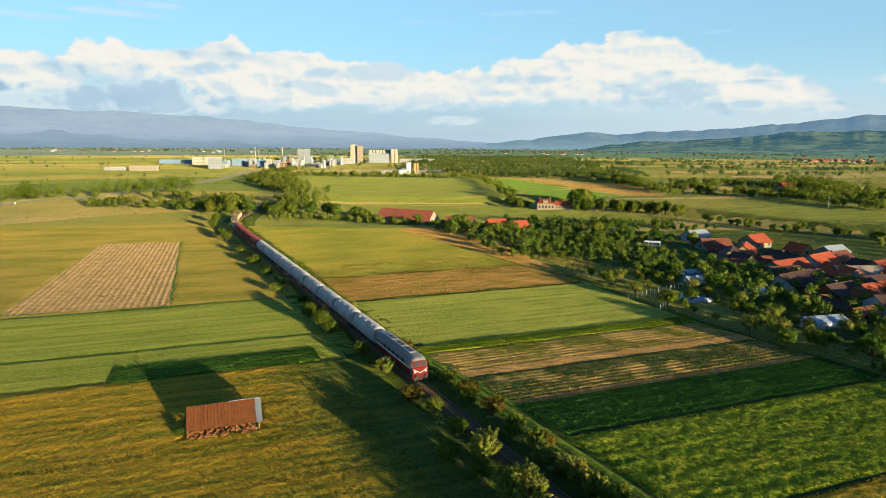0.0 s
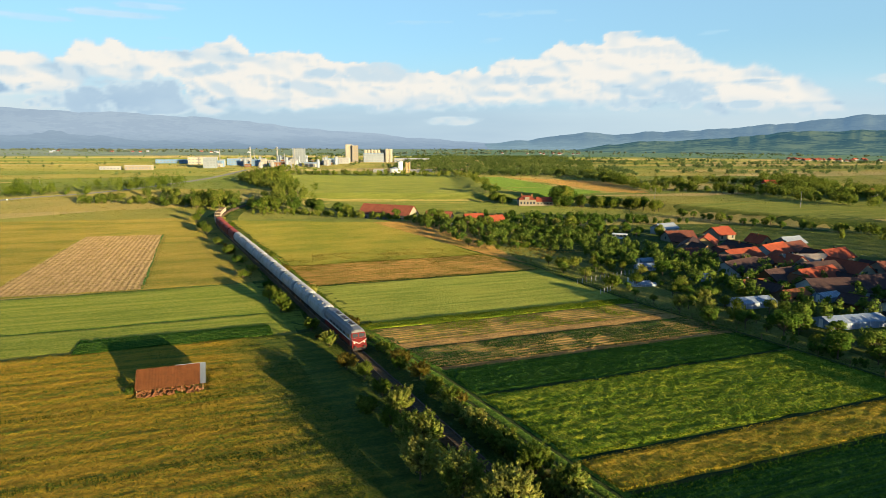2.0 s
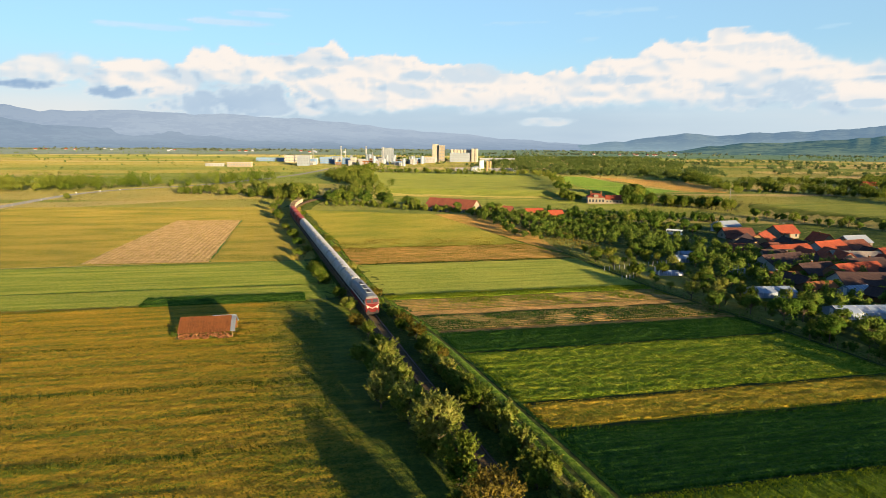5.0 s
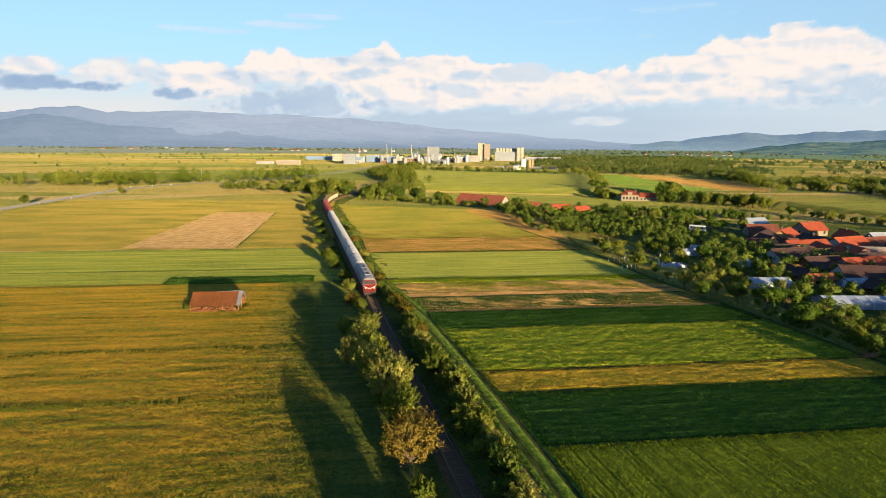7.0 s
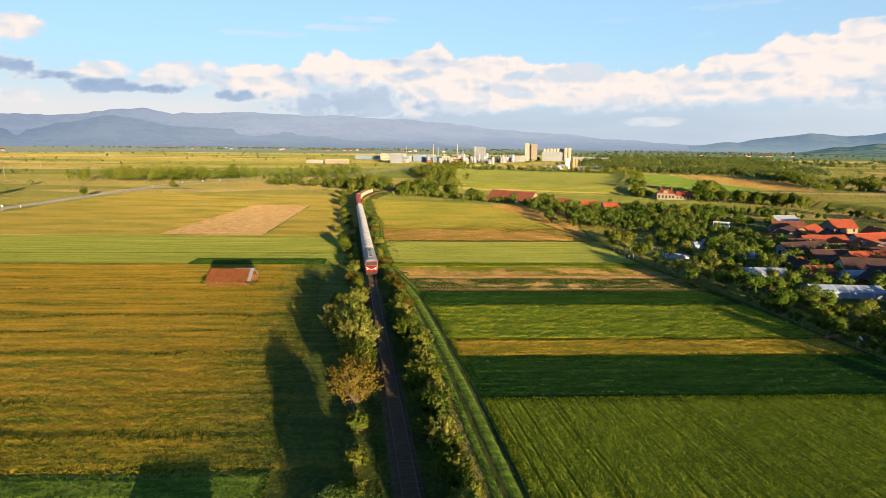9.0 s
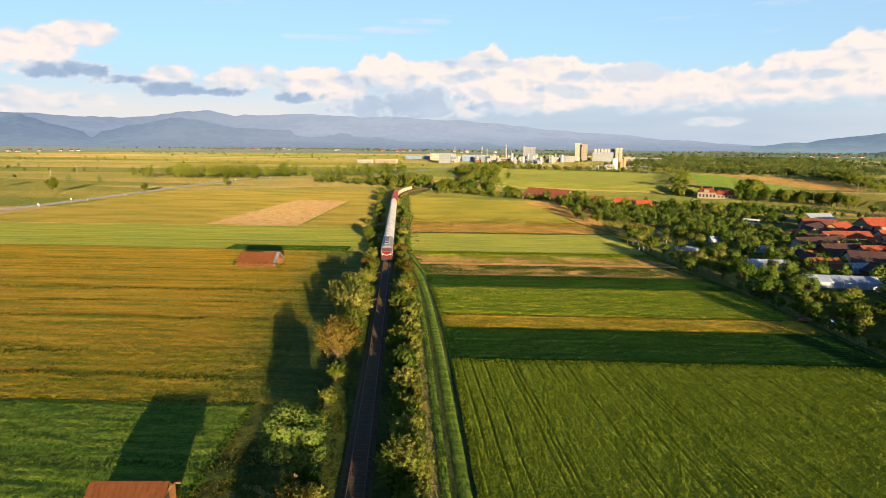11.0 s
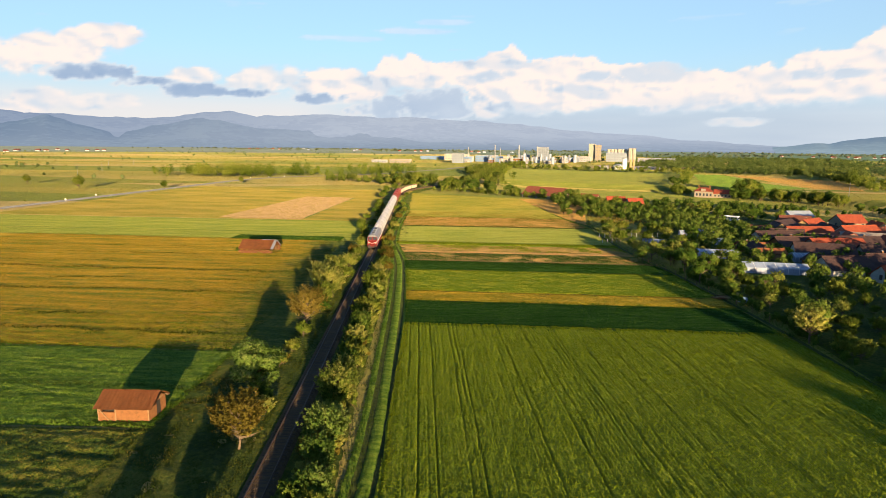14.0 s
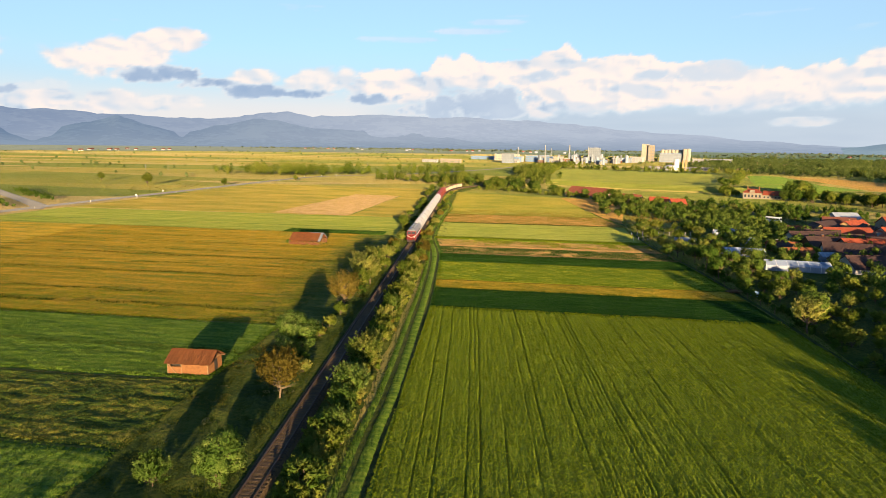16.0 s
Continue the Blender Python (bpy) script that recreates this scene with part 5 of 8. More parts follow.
# ---- trees and bushes ----
def crown_mesh(name, seed, tall, radius, start, leaves, size, key, lobes=26, flat=1.0, spread=0.42, sprigs=0):
    """Leaf clumps round the ends of limbs, with gaps between them."""
    r = np.random.default_rng(seed)
    cen = []
    while len(cen) < lobes:
        p = r.uniform(-1, 1, 3)
        d = np.linalg.norm(p)
        if d < 1.0 and d > 0.45:
            cen.append(p)
    cen = np.array(cen)
    mid, hh = (tall + start) / 2, (tall - start) / 2
    C = cen * np.array([radius * 0.8, radius * 0.8, hh * 0.8 * flat]) + np.array([0, 0, mid])
    C[:, 0] *= 1 + 0.25 * (C[:, 2] < mid)
    if sprigs:
        # leaves along many upright shoots that end at an uneven outline
        o = r.normal(0, 1, (sprigs, 3))
        o /= np.linalg.norm(o, axis=1)[:, None]
        o[:, 2] = np.maximum(o[:, 2] * 1.05, -0.72)
        bulge = 0.72 + 0.42 * vnoise(o[:, 0] * 2.2 + seed, o[:, 1] * 2.2 + o[:, 2], seed)
        root = o * (r.uniform(0.12, 0.72, sprigs) ** 0.6 * bulge)[:, None] * np.array([radius, radius, hh]) + np.array([0, 0, mid])
        way = o * np.array([0.8, 0.8, 0.5]) + np.array([0, 0, 0.75]) + r.normal(0, 0.22, (sprigs, 3))
        way /= np.linalg.norm(way, axis=1)[:, None]
        long = radius * r.uniform(0.18, 0.42, sprigs)
        which = r.integers(0, sprigs, leaves)
        f = r.uniform(0, 1, leaves)
        d = o[which] * 0.8 + r.normal(0, 0.5, (leaves, 3)) + np.array([0, 0, 0.2])
        pos = root[which] + way[which] * (long[which] * f)[:, None] + r.normal(0, 1, (leaves, 3)) * (0.05 * radius * (1.15 - 0.8 * f))[:, None]
        pos[:, 2] = np.maximum(pos[:, 2], start * 0.6 + 0.1)
        a = way[which] + r.normal(0, 0.6, (leaves, 3))
        a /= np.linalg.norm(a, axis=1)[:, None]
        b = np.cross(a, d + r.normal(0, 0.35, (leaves, 3)))
        b /= np.linalg.norm(b, axis=1)[:, None]
        s = (size * r.uniform(0.6, 1.35, leaves))[:, None]
        V = np.stack([pos - b * s * 0.34, pos + b * s * 0.34, pos + a * s * 0.95], 1).reshape(-1, 3)
        me = fast_mesh(name, V, np.arange(len(V)).reshape(-1, 3))
        rounded(me, np.repeat(d + 0.25 * o[which], 3, axis=0))
        me.materials.append(M[key])
        return me, C
    which = r.integers(0, lobes, leaves)
    d = r.normal(0, 1, (leaves, 3))
    d /= np.linalg.norm(d, axis=1)[:, None]
    rad = radius * spread * r.uniform(0.55, 1.15, lobes)[which] * r.uniform(0.55, 1.0, leaves) ** 0.5
    pos = C[which] + d * rad[:, None] * np.array([1, 1, 0.85])
    pos[:, 2] = np.maximum(pos[:, 2], start * 0.6 + 0.15)
    nrm = d + r.normal(0, 0.55, (leaves, 3)) + np.array([0, 0, 0.25])
    nrm /= np.linalg.norm(nrm, axis=1)[:, None]
    ref = r.normal(0, 1, (leaves, 3))
    a = np.cross(nrm, ref)
    a /= np.linalg.norm(a, axis=1)[:, None]
    b = np.cross(nrm, a)
    s = (size * r.uniform(0.55, 1.3, leaves))[:, None]
    V = np.stack([pos - a * s * 0.55, pos + a * s * 0.35 - b * s * 0.42, pos + a * s * 0.35 + b * s * 0.42], 1).reshape(-1, 3)
    me = fast_mesh(name, V, np.arange(len(V)).reshape(-1, 3))
    out = d + 0.6 * (pos - np.array([0, 0, mid * 0.9])) / radius + r.normal(0, 0.28, (leaves, 3))
    rounded(me, np.repeat(out, 3, axis=0))
    me.materials.append(M[key])
    return me, C


def tree(name, seed, tall, radius, start, leaves, size, key, label, trunk=0.16, lobes=26, flat=1.0, category="tree", spread=0.42, sprigs=0):
    ob = thing(name, 0, 0, 0, 0, label, category)
    me, C = crown_mesh("crown", seed, tall, radius, start, leaves, size, key, lobes, flat, spread, sprigs)
    part_mesh("crown", me, ob)
    bm = bmesh.new()
    r = random.Random(seed)
    p = Vector((0, 0, -0.15))
    fork = None
    r0 = trunk
    for k in range(4):
        q = Vector((r.uniform(-0.12, 0.12) * (k + 1), r.uniform(-0.12, 0.12) * (k + 1), tall * (0.2 + 0.17 * k)))
        rod(bm, p, q, r0, r0 * 0.74, 7)
        p, r0 = q, r0 * 0.74
        if k == 0:
            fork = q
    for i, c in enumerate(C):
        c = Vector(c)
        z = min(max(c.z * 0.55, tall * 0.15), tall * 0.66)
        o = Vector((0, 0, z))
        k = o.lerp(c, 0.5) + Vector((r.uniform(-0.2, 0.2), r.uniform(-0.2, 0.2), -0.1 * radius * 0.3))
        rod(bm, o, k, trunk * 0.38, trunk * 0.24, 4, False)
        rod(bm, k, c, trunk * 0.24, trunk * 0.08, 3, False)
    part("trunk", bm, M["bark"], ob, "bare brown trunk and limbs")
    return ob


protos = {
    "round": tree("tree", 11, 6.4, 2.5, 0.9, 7500, 0.29, "leaf_green", "round full green tree beside the railway", 0.17, 34),
    "bronze": tree("tree", 12, 6.0, 2.7, 1.3, 3230, 0.29, "leaf_brown", "bronze-leaved tree with a pale visible trunk", 0.17, 30),
    "olive": tree("tree", 13, 6.6, 2.6, 0.9, 6200, 0.27, "leaf_olive", "olive-green tree with an uneven crown", 0.16, 28, sprigs=200),
    "pale": tree("tree", 14, 5.0, 2.3, 0.5, 6500, 0.25, "leaf_pale", "pale yellow-green acacia beside the track", 0.12, 26, sprigs=190),
    "bush": tree("bush", 15, 3.2, 1.9, 0.1, 2600, 0.30, "leaf_olive", "bushy olive-green scrub beside the track", 0.08, 20, category="bush", sprigs=110),
    "pale_bush": tree("bush", 16, 2.8, 1.7, 0.1, 2400, 0.30, "leaf_pale", "pale yellow-green bush beside the track", 0.07, 18, category="bush", sprigs=100),
    "brown_bush": tree("bush", 17, 2.6, 1.5, 0.1, 1500, 0.26, "leaf_brown", "half-dry reddish brown bush", 0.07, 18, category="bush", sprigs=90),
    "green_bush": tree("bush", 18, 3.4, 1.8, 0.1, 2422, 0.31, "leaf_green", "fresh green shrub beside the track", 0.08, 20, category="bush", sprigs=120),
    "near_round": tree("tree", 31, 6.4, 2.5, 0.7, 13000, 0.21, "leaf_fresh", "round full green tree beside the railway", 0.17, 46, spread=0.40),
    "near_bronze": tree("tree", 32, 6.0, 2.6, 0.8, 6000, 0.20, "leaf_brown", "bronze-leaved tree with a slim visible trunk", 0.11, 46, spread=0.36, sprigs=260),
    "near_pale": tree("tree", 33, 5.0, 2.4, 0.3, 9000, 0.19, "leaf_pale", "pale yellow-green acacia beside the track", 0.10, 40, spread=0.36, sprigs=260),
    "near_bush": tree("bush", 34, 3.4, 1.8, 0.1, 7000, 0.17, "leaf_fresh", "fresh green shrub beside the track", 0.06, 34, category="bush", spread=0.38, sprigs=220),
    "orchard": tree("tree", 19, 5.0, 2.2, 1.2, 2100, 0.32, "leaf_green", "green fruit tree in the village orchard", 0.13, 22),
    "orchard_pale": tree("tree", 20, 4.6, 2.1, 1.1, 1900, 0.30, "leaf_pale", "pale green fruit tree in the village orchard", 0.13, 22, sprigs=120),
    "orchard_dark": tree("tree", 21, 5.4, 2.5, 1.0, 2000, 0.36, "leaf_green", "green walnut tree among the houses", 0.15, 24),
    "poplar": tree("tree", 22, 11.0, 1.5, 1.0, 1417, 0.50, "leaf_dark", "tall slim poplar beside the manor", 0.18, 26),
    "wide": tree("tree", 23, 8.5, 4.0, 1.3, 2079, 0.60, "leaf_olive", "broad tree in the hedge behind the meadow", 0.2, 32),
    "wide_green": tree("tree", 24, 8.0, 4.2, 1.0, 2079, 0.60, "leaf_green", "broad green tree in the hedge", 0.2, 32),
}
NOMINAL = {"near_round": 6.4, "near_bronze": 6.0, "near_pale": 5.0, "near_bush": 3.4, "round": 6.4, "bronze": 6.0, "olive": 6.6, "pale": 5.0, "bush": 3.2, "pale_bush": 2.8, "brown_bush": 2.6, "green_bush": 3.4, "orchard": 5.0, "orchard_pale": 4.6, "orchard_dark": 5.4, "poplar": 11.0, "wide": 8.5, "wide_green": 8.0}
used = set()
tr = random.Random(5)


def plant(kind, x, y, tall, wide=1.0):
    """A tree of a kind, of a given height, turned at random."""
    ob = protos[kind]
    k = tall / NOMINAL[kind]
    m = pose(x, y, h1(x, y), tr.uniform(-3, 3), tr.uniform(-3, 3), tr.uniform(0, 360))
    if kind not in used:
        used.add(kind)
        ob.matrix_basis = m @ Matrix.Diagonal((k * wide, k * wide, k, 1))
        return ob
    c = copy_thing(ob, m)
    c.matrix_basis = m @ Matrix.Diagonal((k * wide, k * wide, k, 1))
    return c


by_track = [
    ("near_round", 36.8, 3.8, 7.2), ("near_bronze", 44.3, -7.4, 6.4), ("near_pale", 46.4, 6.0, 4.8), ("near_bush", 51.6, -3.4, 4.6), ("near_bush", 53.6, -7.2, 3.6), ("near_pale", 49.4, -0.2, 3.2), ("near_pale", 43.0, 12.6, 3.4), ("near_bush", 44.8, 9.4, 2.6), ("brown_bush", 52.0, -6.0, 2.6),
    ("near_bush", 56.4, -11.4, 3.4), ("bush", 57.6, -14.0, 2.6), ("near_round", 53.6, -24.2, 5.6), ("near_bush", 48.6, -27.0, 3.4), ("green_bush", 60.4, -21.0, 3.2), ("bush", 49.0, -19.5, 2.4),
    ("near_bronze", 25.2, 28.6, 7.0), ("near_pale", 17.8, 45.0, 7.0), ("near_pale", 13.4, 50.4, 6.2), ("pale", 8.4, 60.0, 5.8), ("olive", 21.0, 38.6, 5.6), ("bush", 10.0, 63.5, 2.4),
    ("pale", 7.7, 58.0, 4.6), ("pale", 8.8, 54.2, 5.4), ("olive", 4.6, 66.0, 3.6), ("bush", 0.8, 71.5, 2.6), ("green_bush", -35.2, 77.6, 1.3), ("green_bush", -28.6, 78.3, 0.6), ("bush", 32.8, 12.6, 2.2), ("bush", 30.6, 18.0, 2.0), ("green_bush", 21.6, 37.0, 3.0), ("bush", 27.5, 24.5, 2.4),
    ("olive", 21.8, 54.6, 4.6), ("pale_bush", 24.6, 51.4, 3.6), ("pale_bush", 27.4, 46.0, 3.0), ("bush", 30.0, 41.0, 2.8), ("green_bush", 34.4, 30.6, 3.6),
    ("pale_bush", 36.8, 25.4, 2.8), ("bush", 40.6, 18.4, 2.6), ("pale_bush", 33.0, 35.0, 2.6), ("bush", 43.4, 12.0, 2.2), ("bush", 38.4, 22.4, 2.4),
    ("bush", 18.8, 60.6, 3.2), ("pale_bush", 15.6, 67.0, 3.0), ("bush", 12.4, 74.8, 2.8), ("brown_bush", 7.6, 84.6, 3.0), ("bush", 10.2, 79.4, 2.6),
    ("brown_bush", 4.0, 90.6, 3.2), ("bush", 0.6, 96.4, 2.4), ("brown_bush", -9.8, 111.6, 2.6), ("bush", -4.4, 104.4, 2.0),
    ("bush", -22.9, 122.8, 3.0), ("brown_bush", -4.6, 88.4, 3.2), ("pale_bush", -9.6, 100.4, 3.0), ("bush", -14.9, 109.8, 2.8), ("olive", -25.0, 124.2, 5.0),
    ("olive", -29.4, 131.6, 4.2), ("bush", 2.2, 78.0, 2.6), ("olive", -1.2, 84.0, 3.2), ("pale", 5.4, 71.2, 4.4), ("olive", 17.0, 47.5, 6.0),
    ("bush", -44.0, 158.0, 2.6), ("green_bush", -52.0, 178.0, 3.0), ("bush", -60.6, 195.0, 3.4), ("bush", -71.0, 214.0, 3.0), ("olive", -85.0, 240.0, 4.6),
    ("green_bush", -92.0, 254.0, 4.0), ("olive", -103.0, 276.0, 5.0), ("olive", -109.0, 296.0, 5.6), ("bush", -52.0, 196.0, 2.2), ("bush", -82.0, 262.0, 2.6),
]
for k, x, y, t in by_track:
    plant(k, x, y, t, tr.uniform(0.95, 1.2))
# low scrub between the line and the farm track
for k in range(70):
    i = tr.uniform(0.13, 0.62)
    x, y, a = along_track(track_len * i)
    off = tr.choice((-1, 1, -1)) * tr.uniform(3.2, 6.2)
    plant(tr.choice(("bush", "pale_bush", "green_bush", "pale_bush", "brown_bush")), x - math.sin(radians(a)) * off, y + math.cos(radians(a)) * off, tr.uniform(0.9, 2.5), tr.uniform(0.9, 1.3))

# bushes that crowd the line on its sunny side
for k in range(26):
    x, y, a = along_track(62 + k * 4.0 + tr.uniform(-1, 1))
    off = -tr.uniform(2.9, 4.6)
    plant(tr.choice(("bush", "pale_bush", "green_bush", "bush")), x - math.sin(radians(a)) * off, y + math.cos(radians(a)) * off, tr.uniform(1.5, 2.9), tr.uniform(0.9, 1.2))

# the village orchard
village_trees = [("orchard_pale", 98.4, 56.6, 6.0), ("orchard", 99.6, 63.0, 6.0), ("orchard", 81.0, 95.0, 5.4), ("orchard", 82.0, 109.0, 5.0), ("orchard_pale", 68.1, 119.6, 5.2),
                 ("orchard", 66.4, 114.6, 4.6), ("orchard_pale", 68.0, 164.0, 4.0), ("orchard", 87.6, 96.0, 5.6), ("orchard_pale", 64.0, 124.0, 4.6), ("orchard", 73.4, 113.2, 4.4),
                 ("orchard", 77.0, 105.6, 6.2), ("orchard", 87.0, 117.2, 4.8), ("orchard_pale", 50.6, 157.6, 4.2), ("orchard", 75.0, 166.4, 5.0), ("orchard", 76.4, 137.0, 3.6)]
for k, x, y, t in village_trees:
    plant(k, x, y, t)


def free(x, y, taken, gap):
    return all((x - a) ** 2 + (y - b) ** 2 > gap * gap for a, b in taken)


taken = [(x, y) for _, x, y, _ in village_trees]


# ---- the village ----
def house(x, y, turn, length, depth, wall_h, rise, wall, roof, label, chimneys=1, lit_gable=False):
    z = h1(x, y)
    ob = thing("village_house", x, y, z - 0.05, turn, label, "house", "village houses")
    L, D = length / 2, depth / 2
    bm = bmesh.new()
    prof = [(-D, -0.6), (D, -0.6), (D, wall_h), (0, wall_h + rise - 0.08), (-D, wall_h)]
    a = [bm.verts.new((-L, py, pz)) for py, pz in prof]
    b = [bm.verts.new((L, py, pz)) for py, pz in prof]
    bm.faces.new(a)
    bm.faces.new(b)
    for i in range(5):
        bm.faces.new((a[i], a[(i + 1) % 5], b[(i + 1) % 5], b[i]))
    part("wall", bm, M[wall], ob)
    over = 0.45
    drop = rise * over / D
    bm = bmesh.new()
    for sgn in (-1, 1):
        vs = [bm.verts.new(p) for p in ((-L - 0.35, 0, wall_h + rise), (L + 0.35, 0, wall_h + rise), (L + 0.35, sgn * (D + over), wall_h - drop), (-L - 0.35, sgn * (D + over), wall_h - drop))]
        f = bm.faces.new(vs)
        n = f.normal
    bmesh.ops.recalc_face_normals(bm, faces=bm.faces)
    bmesh.ops.solidify(bm, geom=bm.faces[:], thickness=0.14)
    rf = part("roof", bm, M[roof], ob)
    bm = bmesh.new()
    rod(bm, (-L - 0.36, 0, wall_h + rise + 0.03), (L + 0.36, 0, wall_h + rise + 0.03), 0.13, 0.13, 6)
    part("ridge_tiles", bm, M[roof], rf)
    for k in range(chimneys):
        cx = tr.uniform(-0.6, 0.6) * L
        ch = part("chimney", boxed(cx - 0.24, cx + 0.24, 0.35, 0.8, wall_h + rise * 0.5, wall_h + rise + 0.5, 0.03), M["brick"], rf, "brick chimney with a pale cap")
        part("cap", boxed(cx - 0.29, cx + 0.29, 0.3, 0.85, wall_h + rise + 0.5, wall_h + rise + 0.58), M["concrete"], rf)
    n = max(2, int(length / 3))
    for sgn in (-1, 1):
        for i in range(n):
            wx = -L + length * (i + 0.5) / n
            if i == n // 2 and sgn < 0:
                part("door", boxed(wx - 0.5, wx + 0.5, sgn * D - 0.05, sgn * D + 0.05, 0.0, min(2.05, wall_h - 0.2)), M["timber"], ob)
            else:
                part("window", boxed(wx - 0.5, wx + 0.5, sgn * D - 0.04, sgn * D + 0.04, 0.95, min(2.2, wall_h - 0.25)), M["window"], ob)
    for sgn in (-1, 1):
        part("window", boxed(sgn * L - 0.04, sgn * L + 0.04, -0.5, 0.5, 0.95, 2.1), M["window"], ob)
    return ob


village = [
    (111.0, 195.5, 28, 17.4, 8, 2.3, 3.0, "plaster", "tile", "long house with a bright orange-red tiled roof"),
    (101.0, 173.0, 22, 17.9, 9, 2.3, 2.8, "plaster_white", "tile_dark", "long low house with an very dark old tiled roof"),
    (120.5, 184.0, 110, 13.4, 8, 2.3, 3.2, "plaster", "tile", "house with a steep red tiled roof"),
    (127.0, 205.0, 24, 15.0, 8, 3.0, 3.0, "plaster_white", "tile", "house with a red tiled roof and pale walls"),
    (119.0, 213.0, 100, 13.4, 8, 2.3, 3.0, "plaster", "tile_dark", "house with an dark old tiled roof"),
    (131.0, 257.0, 40, 12.0, 8, 3.2, 3.4, "plaster", "tile", "tall house with a red tiled roof"),
    (115.0, 234.0, 48, 14.6, 8, 2.3, 3.2, "plaster_yellow", "tile", "ochre house with an orange tiled roof"),
    (105.5, 221.0, 60, 15.7, 8, 2.3, 3.0, "plaster", "tile_dark", "house with a dark weathered roof"),
    (112.0, 250.0, 20, 13.4, 8, 2.3, 3.0, "plaster", "tile_old", "house with an old red roof at the lane's end"),
    (104.0, 184.0, 24, 11.2, 7, 2.3, 2.6, "plaster", "tile_dark", "low house with a dark brown tiled roof"),
    (103.0, 207.0, 110, 9.0, 7, 2.3, 3.0, "plaster_yellow", "tile_dark", "small house with a yellow gable"),
    (114.0, 158.5, 18, 16.8, 8, 2.3, 3.0, "plaster", "tile", "long house with an orange tiled roof"),
    (104.0, 158.0, 18, 12.3, 8, 2.3, 2.8, "brick", "tile_dark", "outbuilding with a dark red roof"),
    (126.0, 183.0, 14, 15.7, 8, 2.3, 2.8, "plaster", "tile_grey", "house with a grey slate roof"),
    (109.0, 143.0, 20, 15.7, 9, 2.3, 3.0, "plaster_white", "tile_dark", "big house with a very dark tiled roof"),
    (121.0, 167.5, 16, 14.6, 8, 2.3, 3.0, "plaster", "tile_dark", "house with an very dark old roof"),
    (131.0, 171.5, 105, 13.4, 8, 2.3, 3.0, "plaster", "tile", "house with an orange roof"),
    (137.5, 236.0, 100, 9.0, 6, 2.3, 3.2, "plaster_yellow", "tile", "small house with an orange gable"),
    (97.5, 137.0, 18, 8.0, 4, 2.2, 1.2, "timber", "rust", "brown tin-roofed shed in a yard"),
    (93.5, 149.0, 18, 9.0, 4, 2.2, 1.2, "timber", "rust", "long tin-roofed yard shed"),
    (124.0, 148.0, 20, 14.6, 8, 2.3, 3.0, "plaster", "tile_dark", "house with an dark old roof by the gardens"),
    (122.0, 132.0, 25, 13.4, 8, 2.3, 3.0, "plaster", "tile_dark", "house with a dark roof by the gardens"),
    (112.5, 122.5, 28, 12.3, 8, 2.3, 2.8, "plaster_white", "tile_dark", "white-gabled house with a dark roof"),
    (122.0, 115.0, 28, 11.2, 7, 2.3, 2.8, "plaster_white", "tile", "white house with a red roof at the village end"),
    (143.0, 196.0, 22, 14.6, 8, 2.3, 3.0, "plaster", "tile", "house with a red tiled roof on the lane"),
    (140.0, 215.0, 24, 13.4, 8, 2.3, 3.0, "plaster", "tile_old", "house with an old tiled roof on the lane"),
    (146.0, 170.0, 20, 13.4, 8, 2.3, 3.0, "plaster", "tile_old", "house behind the lane with an old roof"),
    (140.0, 150.0, 20, 13.4, 8, 2.3, 3.0, "plaster", "tile", "house behind the lane with a red roof"),
]
for v in village:
    house(v[0] + tr.uniform(-1, 1), v[1] + tr.uniform(-1, 1), v[2] + tr.uniform(-13, 13), v[3] * 0.9, v[4], v[5] * 0.82, v[6] * 0.85, v[7], v[8], v[9], 1 if tr.random() < 0.5 else 0)
for v in ((114.5, 276.5, 30, 11, 7, 3.0, 2.0, "zinc", "plaster_white", "house with a pale blue metal roof"), (146.0, 228.0, 24, 10, 7, 2.8, 2.0, "zinc", "plaster", "house with a blue-white metal roof")):
    house(v[0], v[1], v[2], v[3], v[4], v[5], v[6], v[8], v[7], v[9], 0)
for v in village[::2]:
    a = radians(v[2] + 90)
    house(v[0] + 7.5 * math.cos(a) + tr.uniform(-2, 2), v[1] + 7.5 * math.sin(a) + tr.uniform(-2, 2), v[2] + 90 + tr.uniform(-8, 8), 8.0, 4.5, 1.7, 1.5, tr.choice(("brick", "timber", "plaster")), tr.choice(("tile_dark", "tile_old", "tile_dark", "rust")), "low outbuilding with a dark old roof in a yard", 0)
taken += [(v[0], v[1]) for v in village]


